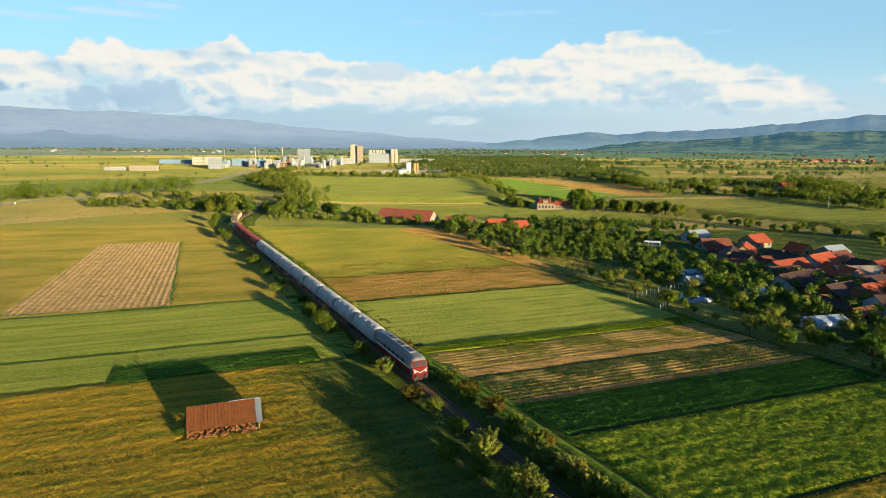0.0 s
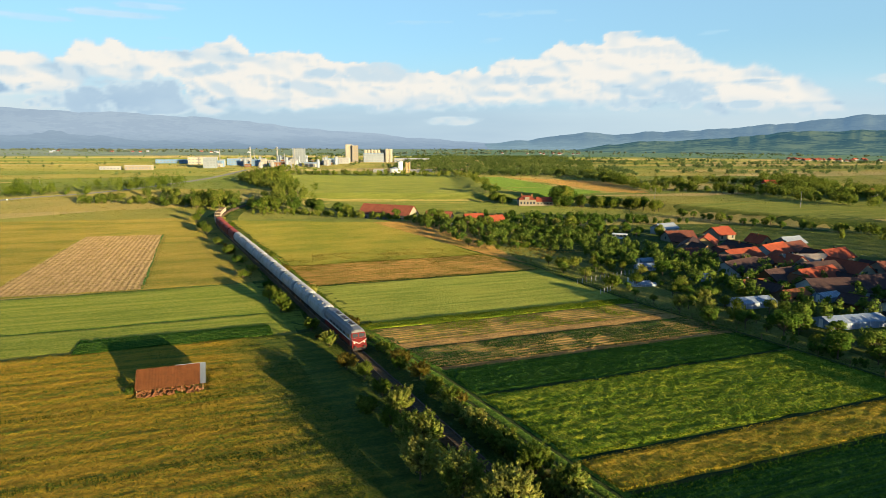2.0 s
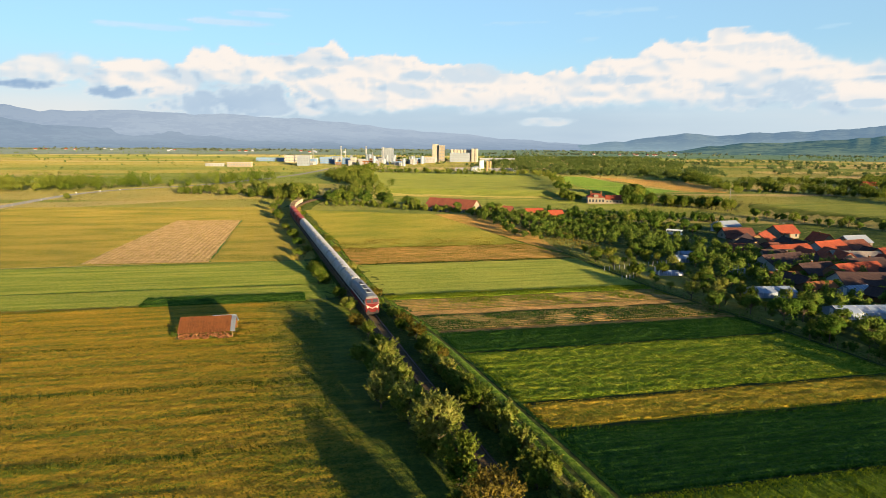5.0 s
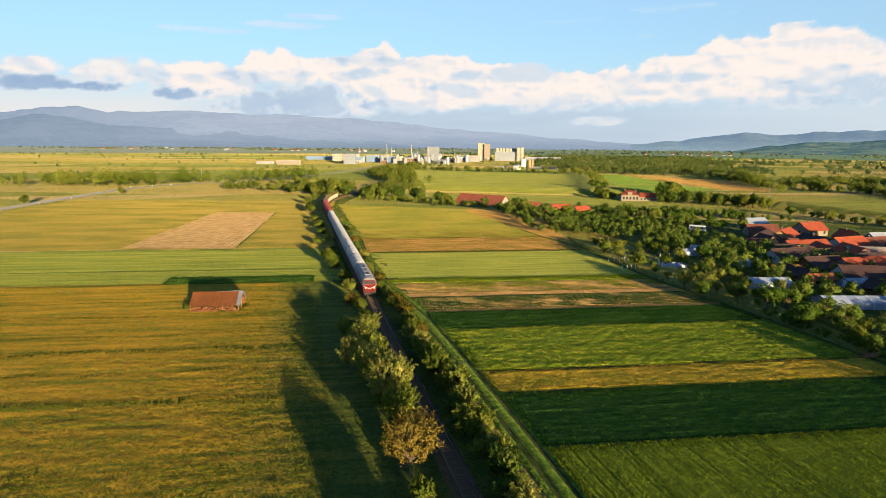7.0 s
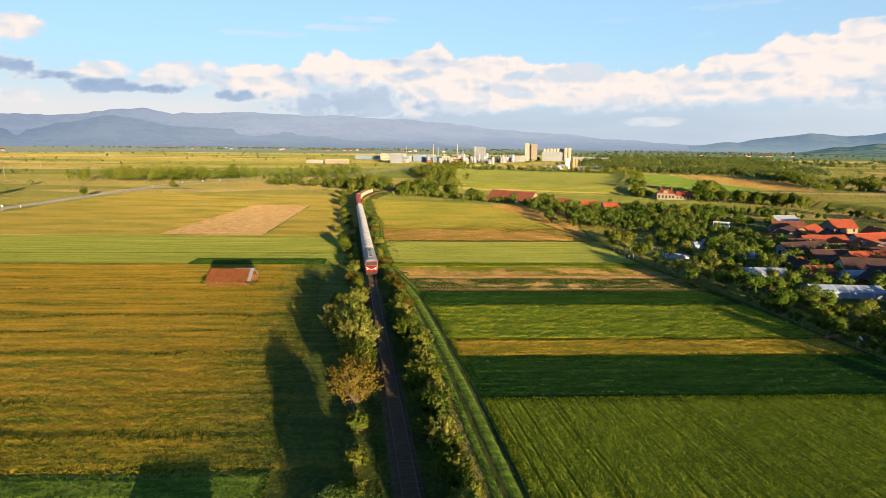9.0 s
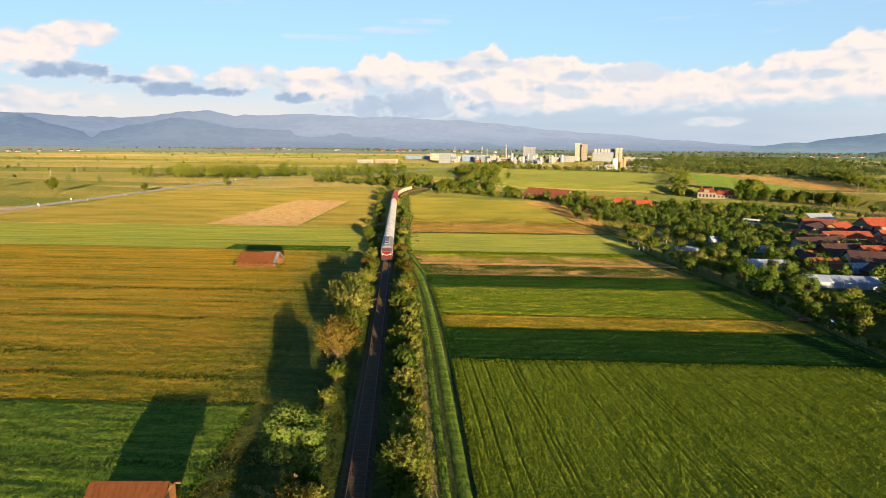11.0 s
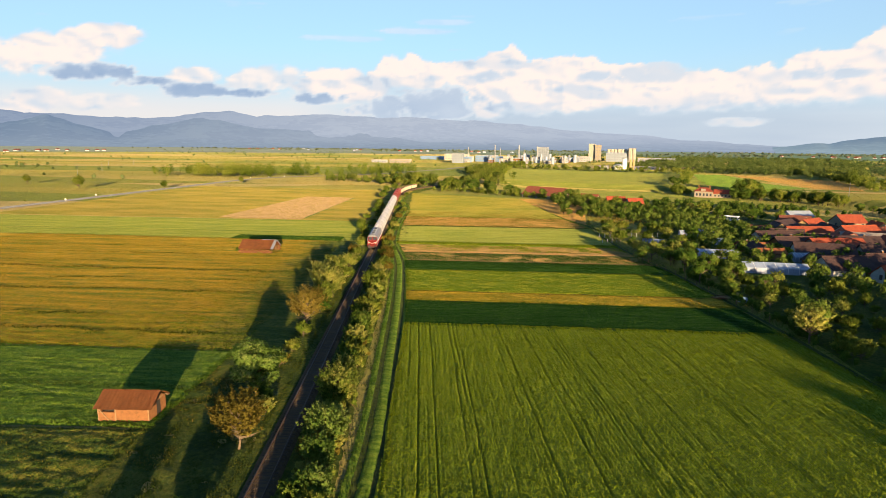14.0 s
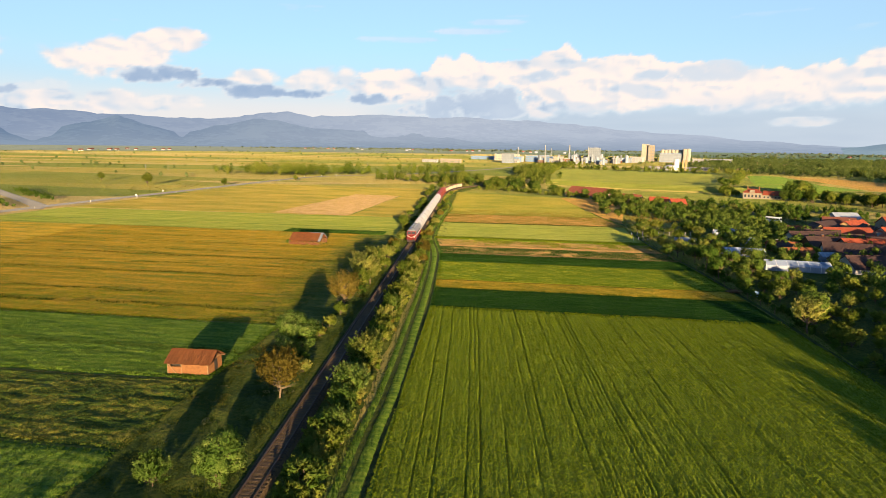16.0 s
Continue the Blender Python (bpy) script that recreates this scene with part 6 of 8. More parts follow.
def greenhouse(x, y, turn, length, width, tall, label):
    """A film-covered greenhouse: upright sides, shallow roof, with its frame showing."""
    z = h1(x, y)
    ob = thing("greenhouse", x, y, z, turn, label, "greenhouse", "garden greenhouses")
    L, W = length / 2, width / 2
    prof = [(-W, -0.1), (-W, tall * 0.6), (-W * 0.5, tall * 0.81), (0, tall), (W * 0.5, tall * 0.81), (W, tall * 0.6), (W, -0.1)]
    bm = bmesh.new()
    n = 12
    rings = []
    for i in range(n + 1):
        sag = 0.0 if i % 2 == 0 else -0.02
        rings.append([bm.verts.new((-L + length * i / n, py, pz + (sag if pz > tall * 0.5 else 0))) for py, pz in prof])
    for r0, r1 in zip(rings[:-1], rings[1:]):
        for i in range(len(prof) - 1):
            bm.faces.new((r0[i], r0[i + 1], r1[i + 1], r1[i]))
    bm.faces.new(rings[0])
    bm.faces.new(rings[-1])
    part("cover", bm, M["film"], ob, "milky plastic film")
    for i in range(0, n + 1, 2):
        bm = bmesh.new()
        x0 = -L + length * i / n
        outer = [[bm.verts.new((x0 + dx, py * 1.015, pz + 0.035)) for py, pz in prof] for dx in (-0.04, 0.04)]
        for q in range(len(prof) - 1):
            bm.faces.new((outer[0][q], outer[0][q + 1], outer[1][q + 1], outer[1][q]))
        part("hoop", bm, M["white_paint"], ob)
    part("door", boxed(-L - 0.03, -L + 0.02, -0.5, 0.5, 0, 1.9), M["white_paint"], ob)
    return ob


greenhouse(83.4, 131.5, 16, 10.5, 5.2, 2.4, "white film greenhouse with a milky roof")
greenhouse(96.4, 115.8, 14, 14.5, 5.4, 2.5, "long white film greenhouse beside the orchard")
greenhouse(73.6, 177.0, 16, 6.0, 3.8, 2.1, "small white film greenhouse")
greenhouse(78.0, 189.0, 18, 6.5, 3.6, 2.0, "long pale film greenhouse")
greenhouse(104.5, 136.8, 24, 6.5, 4.0, 2.4, "small bluish greenhouse beside a yard")
greenhouse(64.6, 155.0, 12, 6.5, 1.6, 0.9, "low plastic plant tunnel in a garden")
greenhouse(65.2, 152.6, 12, 6.5, 1.6, 0.9, "low plastic plant tunnel in a garden")
greenhouse(84.0, 161.0, 18, 5.0, 3.2, 2.0, "little shed with a pale roof")


def minibus(x, y, turn):
    ob = thing("minibus", x, y, h1(x, y) + 0.03, turn, "pale blue-grey minibus parked among the trees", "minibus")
    part("body", boxed(-3.2, 3.2, -1.1, 1.1, 0.45, 2.7, 0.16), M["bus_paint"], ob)
    for sgn in (-1, 1):
        for k in range(4):
            part("window", boxed(-2.8 + k * 1.45, -1.5 + k * 1.45, sgn * 1.1 - 0.02, sgn * 1.1 + 0.02, 1.5, 2.3), M["window"], ob)
        for wx in (-2.0, 2.0):
            bm = bmesh.new()
            rod(bm, (wx, sgn * 1.08 - 0.11, 0.42), (wx, sgn * 1.08 + 0.11, 0.42), 0.42, 0.42, 14)
            part("wheel", bm, M["rubber"], ob)
    part("windscreen", boxed(3.19, 3.22, -0.9, 0.9, 1.45, 2.35), M["window"], ob)
    return ob


minibus(87.0, 253.2, -25)

# fence of white concrete posts round the orchard
post_me = to_mesh("fence_post", boxed(-0.07, 0.07, -0.07, 0.07, -0.2, 1.3, 0.015), M["plaster_white"])
stake_me = to_mesh("fence_stake", boxed(-0.05, 0.05, -0.05, 0.05, -0.2, 1.25, 0.01), M["timber"])
fence = thing("orchard_fence", 0, 0, 0, 0, "row of white concrete fence posts round the orchard", "fence")
lines = [((47.7, 154.0), (67.5, 169.9), 14), ((51.0, 142.2), (54.6, 146.5), 4), ((53.5, 139.0), (92.0, 66.0), 16)]
for n_line, (p, q, n) in enumerate(lines):
    for i in range(n):
        x, y = p[0] + (q[0] - p[0]) * i / (n - 1), p[1] + (q[1] - p[1]) * i / (n - 1)
        if n_line > 1:
            x, y = x + 1.4, y + 0.7
        part_mesh("post", post_me if n_line < 2 else stake_me, fence, "", pose(x, y, h1(x, y), tr.uniform(-4, 4), tr.uniform(-4, 4), tr.uniform(0, 90)))
for p, q, n in lines[2:]:
    bm = bmesh.new()
    for zz in (0.4, 0.8, 1.2):
        rod(bm, (p[0] + 1.4, p[1] + 0.7, zz), (q[0] + 1.4, q[1] + 0.7, zz), 0.012, 0.012, 4)
    part("wire", bm, M["rail"], fence)
# a pile of planks and an old car body at the edge of the field
planks = thing("plank_pile", 85.4, 80.4, 0, 25, "untidy pile of pale planks at the field edge", "planks")
for k in range(16):
    part("plank", boxed(-1.5, 1.5, -0.09, 0.09, 0, 0.05, m=pose(tr.uniform(-0.3, 0.3), tr.uniform(-0.7, 0.7), 0.12 + k * 0.045, tr.uniform(-4, 4), tr.uniform(-5, 5), tr.uniform(-22, 22))), M["log"] if k % 3 else M["timber"], planks)
barrel = thing("tarpaulin_heap", 89.5, 81.0, 0, 0, "blue-grey tarpaulin over a heap", "tarpaulin")
bm = bmesh.new()
bmesh.ops.create_icosphere(bm, subdivisions=3, radius=1.0)
for v in bm.verts:
    f = 1 + 0.25 * (noise.noise(v.co * 2.2))
    v.co = Vector((v.co.x * 1.1 * f, v.co.y * 0.9 * f, max(v.co.z * 0.9 * f, -0.05)))
part("sheet", bm, M["steel_blue"], barrel, smooth=True)


# ---- manor below the terrace, and farm roofs in the hedge ----
def manor():
    z = h1(74.5, 416)
    ob = thing("country_house", 74.5, 417.0, z, 1.0, "cream country house with a red hipped roof and a tiled wing", "house")
    part("wall", boxed(-11.5, 0.0, -5, 5, -0.6, 4.2), M["plaster"], ob, "cream plastered wall")
    part("wing_wall", boxed(0.02, 12.0, -4, 4, -0.6, 2.9), M["plaster"], ob)
    for (x0, x1, d, z0, rise) in ((-11.9, 0.3, 5.5, 4.2, 2.6), (0.3, 12.4, 4.5, 2.9, 2.8)):
        bm = bmesh.new()
        inset = d * 0.7 if x0 < -1 else 0.4
        lo = [bm.verts.new(p) for p in ((x0, -d, z0), (x1, -d, z0), (x1, d, z0), (x0, d, z0))]
        hi = [bm.verts.new(p) for p in ((x0 + inset, 0, z0 + rise), (x1 - inset, 0, z0 + rise))]
        bm.faces.new((lo[0], lo[1], hi[1], hi[0]))
        bm.faces.new((lo[2], lo[3], hi[0], hi[1]))
        bm.faces.new((lo[1], lo[2], hi[1]))
        bm.faces.new((lo[3], lo[0], hi[0]))
        bm.faces.new((lo[3], lo[2], lo[1], lo[0]))
        part("roof", bm, M["tile"], ob, "red tiled roof")
    part("dormer", boxed(-7.5, -4.5, -5.2, -1.5, 4.2, 5.9), M["plaster"], ob)
    for k in range(5):
        part("window", boxed(-10.6 + k * 2.2, -9.4 + k * 2.2, -5.04, -4.96, 1.2, 2.9), M["window"], ob)
    for k in range(5):
        part("window", boxed(1.2 + k * 2.2, 2.2 + k * 2.2, -4.04, -3.96, 1.0, 2.1), M["window"], ob)
    for cx in (-9, -2):
        part("chimney", boxed(cx - 0.4, cx + 0.4, 0.2, 1.0, 5.5, 8.0), M["brick"], ob)
    return ob


manor()
for v in ((-19, 331, -24, 31, 12, 3.8, 4.6, "plaster", "tile_worn", "long farm building with a red roof in the hedge"), (9, 318, -15, 14, 8, 2.8, 3.4, "plaster", "tile_worn", "farmhouse with an old red roof in the hedge"),
          (27, 309, 20, 10, 7, 2.8, 3.2, "plaster", "tile", "farmhouse with a red roof in the hedge"), (38, 304, 30, 8, 7, 2.8, 3.0, "plaster_white", "tile", "small white farmhouse in the hedge")):
    house(*v)
    taken.append((v[0], v[1]))

# ---- trees of the orchard, the hedges and the lanes ----
taken += [(83.4, 131.5), (96.4, 115.8), (92, 112), (102, 117.5), (73.6, 177), (76, 190), (104.5, 136.8), (65, 154), (84, 161), (87, 253), (85.4, 80.4), (89.5, 81)]
for gxx, gyy in ((83.4, 131.5), (96.4, 115.8), (92, 112), (102, 117.5), (73.6, 177), (76, 190), (104.5, 136.8), (65, 154)):
    taken += [(gxx - 0.8 * d, gyy - 4.5 * d) for d in (1, 2, 3)]
for k in range(12):
    taken += [(47.7 + 1.8 * k - 0.6 * d, 154.0 + 1.45 * k - 3.0 * d) for d in (0, 1, 2)]
count, garden = 0, []
for _ in range(16000):
    if count >= 640:
        break
    y = tr.uniform(22, 290)
    lo = line_at(EDGE, y) + 2.5 if y < 198 else 26 - (y - 198) * 0.35
    x = tr.uniform(lo, max(lo + 5, min(160, lo + 70)))
    if not free(x, y, taken, 2.8 if x < lo + 34 else 3.3):
        continue
    if y > 180 and x < 60 and (y < 205 or tr.random() < 0.5):
        continue
    taken.append((x, y))
    count += 1
    if x < lo + 26 and y < 215:
        plant(tr.choice(("orchard", "orchard", "orchard_pale", "orchard_dark", "bush", "olive")), x, y, tr.uniform(1.7, 4.0), tr.uniform(0.9, 1.25))
    else:
        garden.append((x, y))


def wood(points, tall, key, label, cards=110, card=0.9, name="woodland", broad=1.0):
    """Far trees as one leafy mass: each has a short trunk and an uneven crown of clumps."""
    pts = np.array(points, dtype=float)
    k = len(pts)
    H = tall * rng.uniform(0.65, 1.25, k)
    R = H * rng.uniform(0.34, 0.5, k) * broad
    Z = height(pts[:, 0], pts[:, 1])
    lobes = 9
    lob = rng.normal(0, 1, (k, lobes, 3))
    lob /= np.linalg.norm(lob, axis=2)[..., None]
    lob *= rng.uniform(0.35, 0.75, (k, lobes))[..., None]
    ti = np.repeat(np.arange(k), cards)
    li = rng.integers(0, lobes, k * cards)
    d = rng.normal(0, 1, (k * cards, 3))
    d /= np.linalg.norm(d, axis=1)[:, None]
    local = lob[ti, li] + d * rng.uniform(0.25, 0.5, k * cards)[:, None]
    pos = np.stack([pts[ti, 0] + local[:, 0] * R[ti], pts[ti, 1] + local[:, 1] * R[ti], Z[ti] + H[ti] * 0.54 + local[:, 2] * H[ti] * 0.5], -1)
    pos[:, 2] = np.maximum(pos[:, 2], Z[ti] + 0.2)
    nrm = d + rng.normal(0, 0.4, d.shape)
    nrm /= np.linalg.norm(nrm, axis=1)[:, None]
    a = np.cross(nrm, rng.normal(0, 1, d.shape))
    a /= np.linalg.norm(a, axis=1)[:, None]
    b = np.cross(nrm, a)
    s = (card * rng.uniform(0.6, 1.4, k * cards))[:, None]
    V = np.stack([pos - a * s * 0.6, pos + a * s * 0.4 - b * s * 0.5, pos + a * s * 0.4 + b * s * 0.5], 1).reshape(-1, 3)
    me = fast_mesh(name, V, np.arange(len(V)).reshape(-1, 3))
    rounded(me, np.repeat(d + 0.7 * local + rng.normal(0, 0.2, d.shape), 3, axis=0))
    me.materials.append(M[key])
    return tagged(new(name, me), label, "woodland", kind="stuff")


def scatter_line(pts, width, gap):
    """Places strewn along a line."""
    P, n = resample(pts, gap)
    return P + rng.normal(0, width / 2, P.shape)


wood(np.concatenate([scatter_line([(-228, 112), (-262, 122), (-300, 134)], 3, 2.2), scatter_line([(-206, 84), (-226, 90), (-250, 97)], 2, 3.0)]), 2.4, "leaf_green", "dark roadside bushes at the junction", 150, 0.4, "hedge")
scrub = []
for k in range(190):
    x, y, a = along_track(tr.uniform(36, 170))
    off = -tr.uniform(3.2, 6.5)
    scrub.append((x - math.sin(radians(a)) * off, y + math.cos(radians(a)) * off))
wood(scrub[:110], 1.2, "leaf_olive", "low olive-green scrub between the line and the farm track", 150, 0.2, "scrub")
wood(scrub[110:150], 1.4, "leaf_pale", "low pale scrub between the line and the farm track", 150, 0.2, "scrub")
wood(scrub[150:], 1.1, "leaf_brown", "dry brown stalks between the line and the farm track", 110, 0.16, "scrub")
scrub = []
for k in range(110):
    y = tr.uniform(-20, 105)
    scrub.append((line_at(EDGE, y) + tr.uniform(1.2, 3.4), y))
wood(scrub, 1.6, "leaf_green", "low dark shrubs along the orchard fence", 130, 0.28, "scrub")
wood(garden, 4.0, "leaf_green", "fruit trees and shrubs of the village gardens", 260, 0.46, "garden_trees")
wood(np.concatenate([scatter_line([(-8, 314), (2, 309), (12, 303)], 3, 2.0), scatter_line([(8, 300), (24, 296), (44, 290)], 5, 2.0)]), 3.6, "leaf_olive", "bushes in front of the farm roofs", 240, 0.55, "hedge")
# individual trees of the nearer hedges
for pts, width, gap, kinds, lo, hi in (
        ([(-98, 328), (-76, 336), (-52, 340), (-42, 342)], 9, 4.5, ("wide", "wide_green", "orchard_dark", "round"), 6, 9),
        ([(4, 292), (20, 282), (40, 290), (60, 285), (82, 280), (100, 285)], 14, 5.2, ("wide", "orchard", "orchard_dark", "orchard_pale"), 4, 7.5),
        ([(30, 252), (55, 262), (80, 262), (100, 272)], 12, 4.5, ("orchard", "orchard_dark", "wide"), 4, 7),
        ([(-120, 330), (-128, 352), (-134, 380)], 10, 6, ("wide_green", "wide", "olive"), 7, 11),
        ([(90, 408), (106, 406), (122, 398), (136, 388), (146, 376)], 6, 2.6, ("wide", "wide_green", "orchard_dark", "olive"), 6.5, 9.5),
        ([(92, 432), (98, 430), (102, 428)], 4, 1.6, ("wide", "wide_green", "poplar"), 11, 14),
        ([(56, 420), (48, 440), (50, 470)], 5, 5, ("wide", "orchard_dark"), 5, 8),
        ([(150, 352), (175, 305), (200, 280), (240, 262)], 9, 6, ("orchard", "orchard_dark", "wide"), 4, 6)):
    for x, y in scatter_line(pts, width, gap):
        plant(tr.choice(kinds), float(x), float(y), tr.uniform(lo, hi))
for x, y, t in ((-281, 204, 9), (-240, 232, 5.5), (-242, 303, 5), (-350, 215, 7)):
    plant("olive", x, y, t)

wood(np.concatenate([scatter_line([(-110, 335), (-140, 350), (-175, 365), (-215, 372)], 12, 2.6), scatter_line([(-96, 345), (-92, 400), (-110, 470), (-160, 560), (-200, 720), (-215, 900)], 16, 2.8),
                     scatter_line([(-112, 360), (-150, 400), (-190, 420)], 16, 3.4)]), 6.8, "wood_belt", "belt of mixed green trees along the railway and stream", 255, 0.62)
wood(np.concatenate([scatter_line([(-352, 338), (-335, 345), (-300, 368), (-260, 430)], 22, 2.2), scatter_line([(-250, 440), (-225, 470), (-215, 520)], 14, 3), scatter_line([(-345, 352), (-320, 372), (-290, 400)], 18, 2.4)]), 11, "wood_far", "roadside wood of pale green trees", 238, 0.68)
wood(scatter_line([(-84, 312), (-60, 316), (-36, 309), (-10, 301), (8, 294), (30, 284), (60, 278), (92, 276)], 8, 1.3), 3.6, "leaf_olive", "thick hedge of bushes behind the meadow", 323, 0.38, "hedge")
wood(np.concatenate([scatter_line([(44, 338), (70, 334), (95, 328), (118, 322), (128, 316)], 13, 1.0), scatter_line([(30, 318), (60, 304), (90, 300)], 10, 2.2)]), 4.0, "leaf_green", "thicket of mixed trees below the manor", 260, 0.5)
wood(scatter_line([(-120, 500), (-160, 640), (-190, 726), (-80, 714), (44, 696)], 9, 2.6), 7, "wood_far", "tree belt round the terrace meadow", 187, 0.68)
wood(np.concatenate([scatter_line([(52, 478), (48, 560), (42, 690)], 5, 5), scatter_line([(178, 470), (178, 560), (176, 640)], 8, 5)]), 6, "wood_far", "hedges between the terrace fields", 187, 0.61)
# out of view: this hedge and three tree rows only cast shade
wood(scatter_line([(40, -80), (56, -66), (70, -52)], 3, 1.1), 4.4, "wood_far", "unseen hedge of young trees added to shade the crop field", 204, 0.48, "hedge")
wood(scatter_line([(142, -32), (129, -6), (118, 16)], 5, 2.4), 5.4, "wood_far", "unseen low row of trees added to shade the big crop field", 204, 0.54)
wood(scatter_line([(118, 18), (122, 56), (130, 84)], 7, 2.2), 6.4, "wood_far", "unseen loose row of trees added to shade the orchard", 221, 0.61)
wood(np.concatenate([scatter_line([(134, 92), (140, 110), (152, 131), (165, 152), (180, 180)], 5, 1.1), scatter_line([(142, 92), (150, 106), (162, 128)], 7, 2.0)]), 8.2, "wood_far", "unseen row of tall trees added to shade the village gardens", 221, 0.75)
# belts along the stream and the field bounds, with open pasture between them
stream = [([(145, 775), (165, 745), (188, 700), (186, 625), (180, 560)], 12, 2.4), ([(174, 529), (197, 519), (214, 492), (233, 467), (259, 460)], 8, 2.4), ([(235, 612), (257, 595), (291, 597), (310, 564), (345, 592)], 12, 2.2),
          ([(377, 677), (361, 604), (330, 501), (318, 428), (350, 385), (440, 345)], 22, 1.5), ([(259, 460), (264, 406), (274, 363)], 9, 3.4), ([(262, 500), (285, 470), (300, 430)], 10, 3.4)]
wood(np.concatenate([scatter_line(*b) for b in stream]), 8.0, "wood_belt", "dark tree belt along the stream beyond the village", 240, 0.8, broad=1.1)
far_belts = [([(250, 1255), (329, 1228), (375, 1146)], 26, 5.0), ([(379, 1043), (435, 1030), (470, 972)], 30, 4.5), ([(579, 989), (703, 988), (880, 950)], 22, 6.0), ([(270, 985), (255, 860), (246, 745)], 16, 8.0),
             ([(330, 830), (420, 800), (560, 820)], 20, 9.0), ([(-200, 1300), (0, 1290), (180, 1240)], 34, 5.5), ([(500, 640), (560, 560), (700, 520)], 24, 5.0)]
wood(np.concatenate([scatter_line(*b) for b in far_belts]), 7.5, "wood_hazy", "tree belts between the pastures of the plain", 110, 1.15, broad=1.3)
# the closed river wood behind the terrace
pts = []
while len(pts) < 1150:
    y = 530 + 1200 * rng.uniform(0, 1) ** 1.7
    x = rng.uniform(-60, 320)
    edge = np.interp(x, [-60, -5, 49, 111, 143, 183, 200], [800, 780, 722, 700, 640, 618, 560])
    if y > edge and x < np.interp(y, [560, 640, 900, 1250, 1730], [196, 206, 236, 300, 320]):
        pts.append((x, y))
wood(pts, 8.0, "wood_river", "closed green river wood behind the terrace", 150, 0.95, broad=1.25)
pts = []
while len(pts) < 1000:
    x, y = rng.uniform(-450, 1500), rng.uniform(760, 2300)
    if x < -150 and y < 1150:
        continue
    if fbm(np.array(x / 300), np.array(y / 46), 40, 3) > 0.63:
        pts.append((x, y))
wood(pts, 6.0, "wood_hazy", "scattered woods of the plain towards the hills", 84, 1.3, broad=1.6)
pts = []
while len(pts) < 420:
    x, y = rng.uniform(-1800, -290), rng.uniform(180, 2600)
    if fbm(np.array(x / 240), np.array(y / 26), 60, 3) > 0.64:
        pts.append((x, y))
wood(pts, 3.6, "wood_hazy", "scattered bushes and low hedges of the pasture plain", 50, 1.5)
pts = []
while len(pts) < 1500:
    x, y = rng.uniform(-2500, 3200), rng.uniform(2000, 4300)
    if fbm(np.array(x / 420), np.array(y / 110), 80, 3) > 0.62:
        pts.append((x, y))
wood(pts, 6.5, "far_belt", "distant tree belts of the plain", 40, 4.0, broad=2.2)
pts = []
while len(pts) < 190:
    x, y = rng.uniform(180, 1100), rng.uniform(180, 560)
    if fbm(np.array(x / 90), np.array(y / 40), 90, 3) > 0.58 and not (x < 440 and 285 < y < 480):
        pts.append((x, y))
wood(pts, 5.5, "wood_belt", "hedgerows and copses beyond the village", 187, 0.75, broad=1.2)


def near_line(X, Y, line, gap):
    P, _ = resample(line, 4.0)
    near = np.zeros(len(X), dtype=bool)
    for px, py in P:
        near |= (X - px) ** 2 + (Y - py) ** 2 < gap * gap
    return near


def plain_grass(count, r0, r1, a0, a1, tall, wide, label):
    """Tall grass of the open plain, thinning out with distance."""
    r = np.sqrt(rng.uniform(r0 ** 2, r1 ** 2, count))
    a = np.radians(rng.uniform(a0, a1, count))
    X, Y = np.sin(a) * r, np.cos(a) * r
    off = near_line(X, Y, HWY, 8.0) | near_line(X, Y, LANE, 6.0) | near_line(X, Y, RAILS, 9.0)
    off |= (X > -62) & (X < 235) & (Y > 0) & (Y < 330) & (X > -62 - (Y - 190) * 0.6)
    off |= (X > -205) & (X < -40) & (Y < 300) & (Y > 30) & (X > -205 - (Y - 90) * 0.28)
    X, Y = X[~off], Y[~off]
    blades_at("grass", X, Y, "plain_blades", tall, wide, label, 2, full=True)


plain_grass(17000, 190, 620, -88, 62, 0.22, 0.8, "long grass of the open plain")
plain_grass(9000, 620, 1500, -80, 55, 0.35, 2.4, "long grass of the open plain")


# ---- the factory on the plain ----
def block(x, y, turn, l, d, t, key, label, roof=None, cols=0, rows=0, category="building", name="factory_building"):
    ob = thing(name, x, y, h1(x, y), turn, label, category)
    part("wall", boxed(-l / 2, l / 2, -d / 2, d / 2, -0.5, t, 0.15), M[key], ob)
    part("roof", boxed(-l / 2 - 0.3, l / 2 + 0.3, -d / 2 - 0.3, d / 2 + 0.3, t + 0.01, t + 0.6), M[roof or "steel_grey"], ob)
    for i in range(cols):
        for j in range(rows):
            wx, wz = -l / 2 + l * (i + 0.5) / cols, 1.5 + (t - 3) * (j + 0.5) / rows
            part("window", boxed(wx - l / cols * 0.28, wx + l / cols * 0.28, -d / 2 - 0.15, -d / 2 + 0.05, wz - 0.8, wz + 0.8), M["far_window"], ob)
    return ob


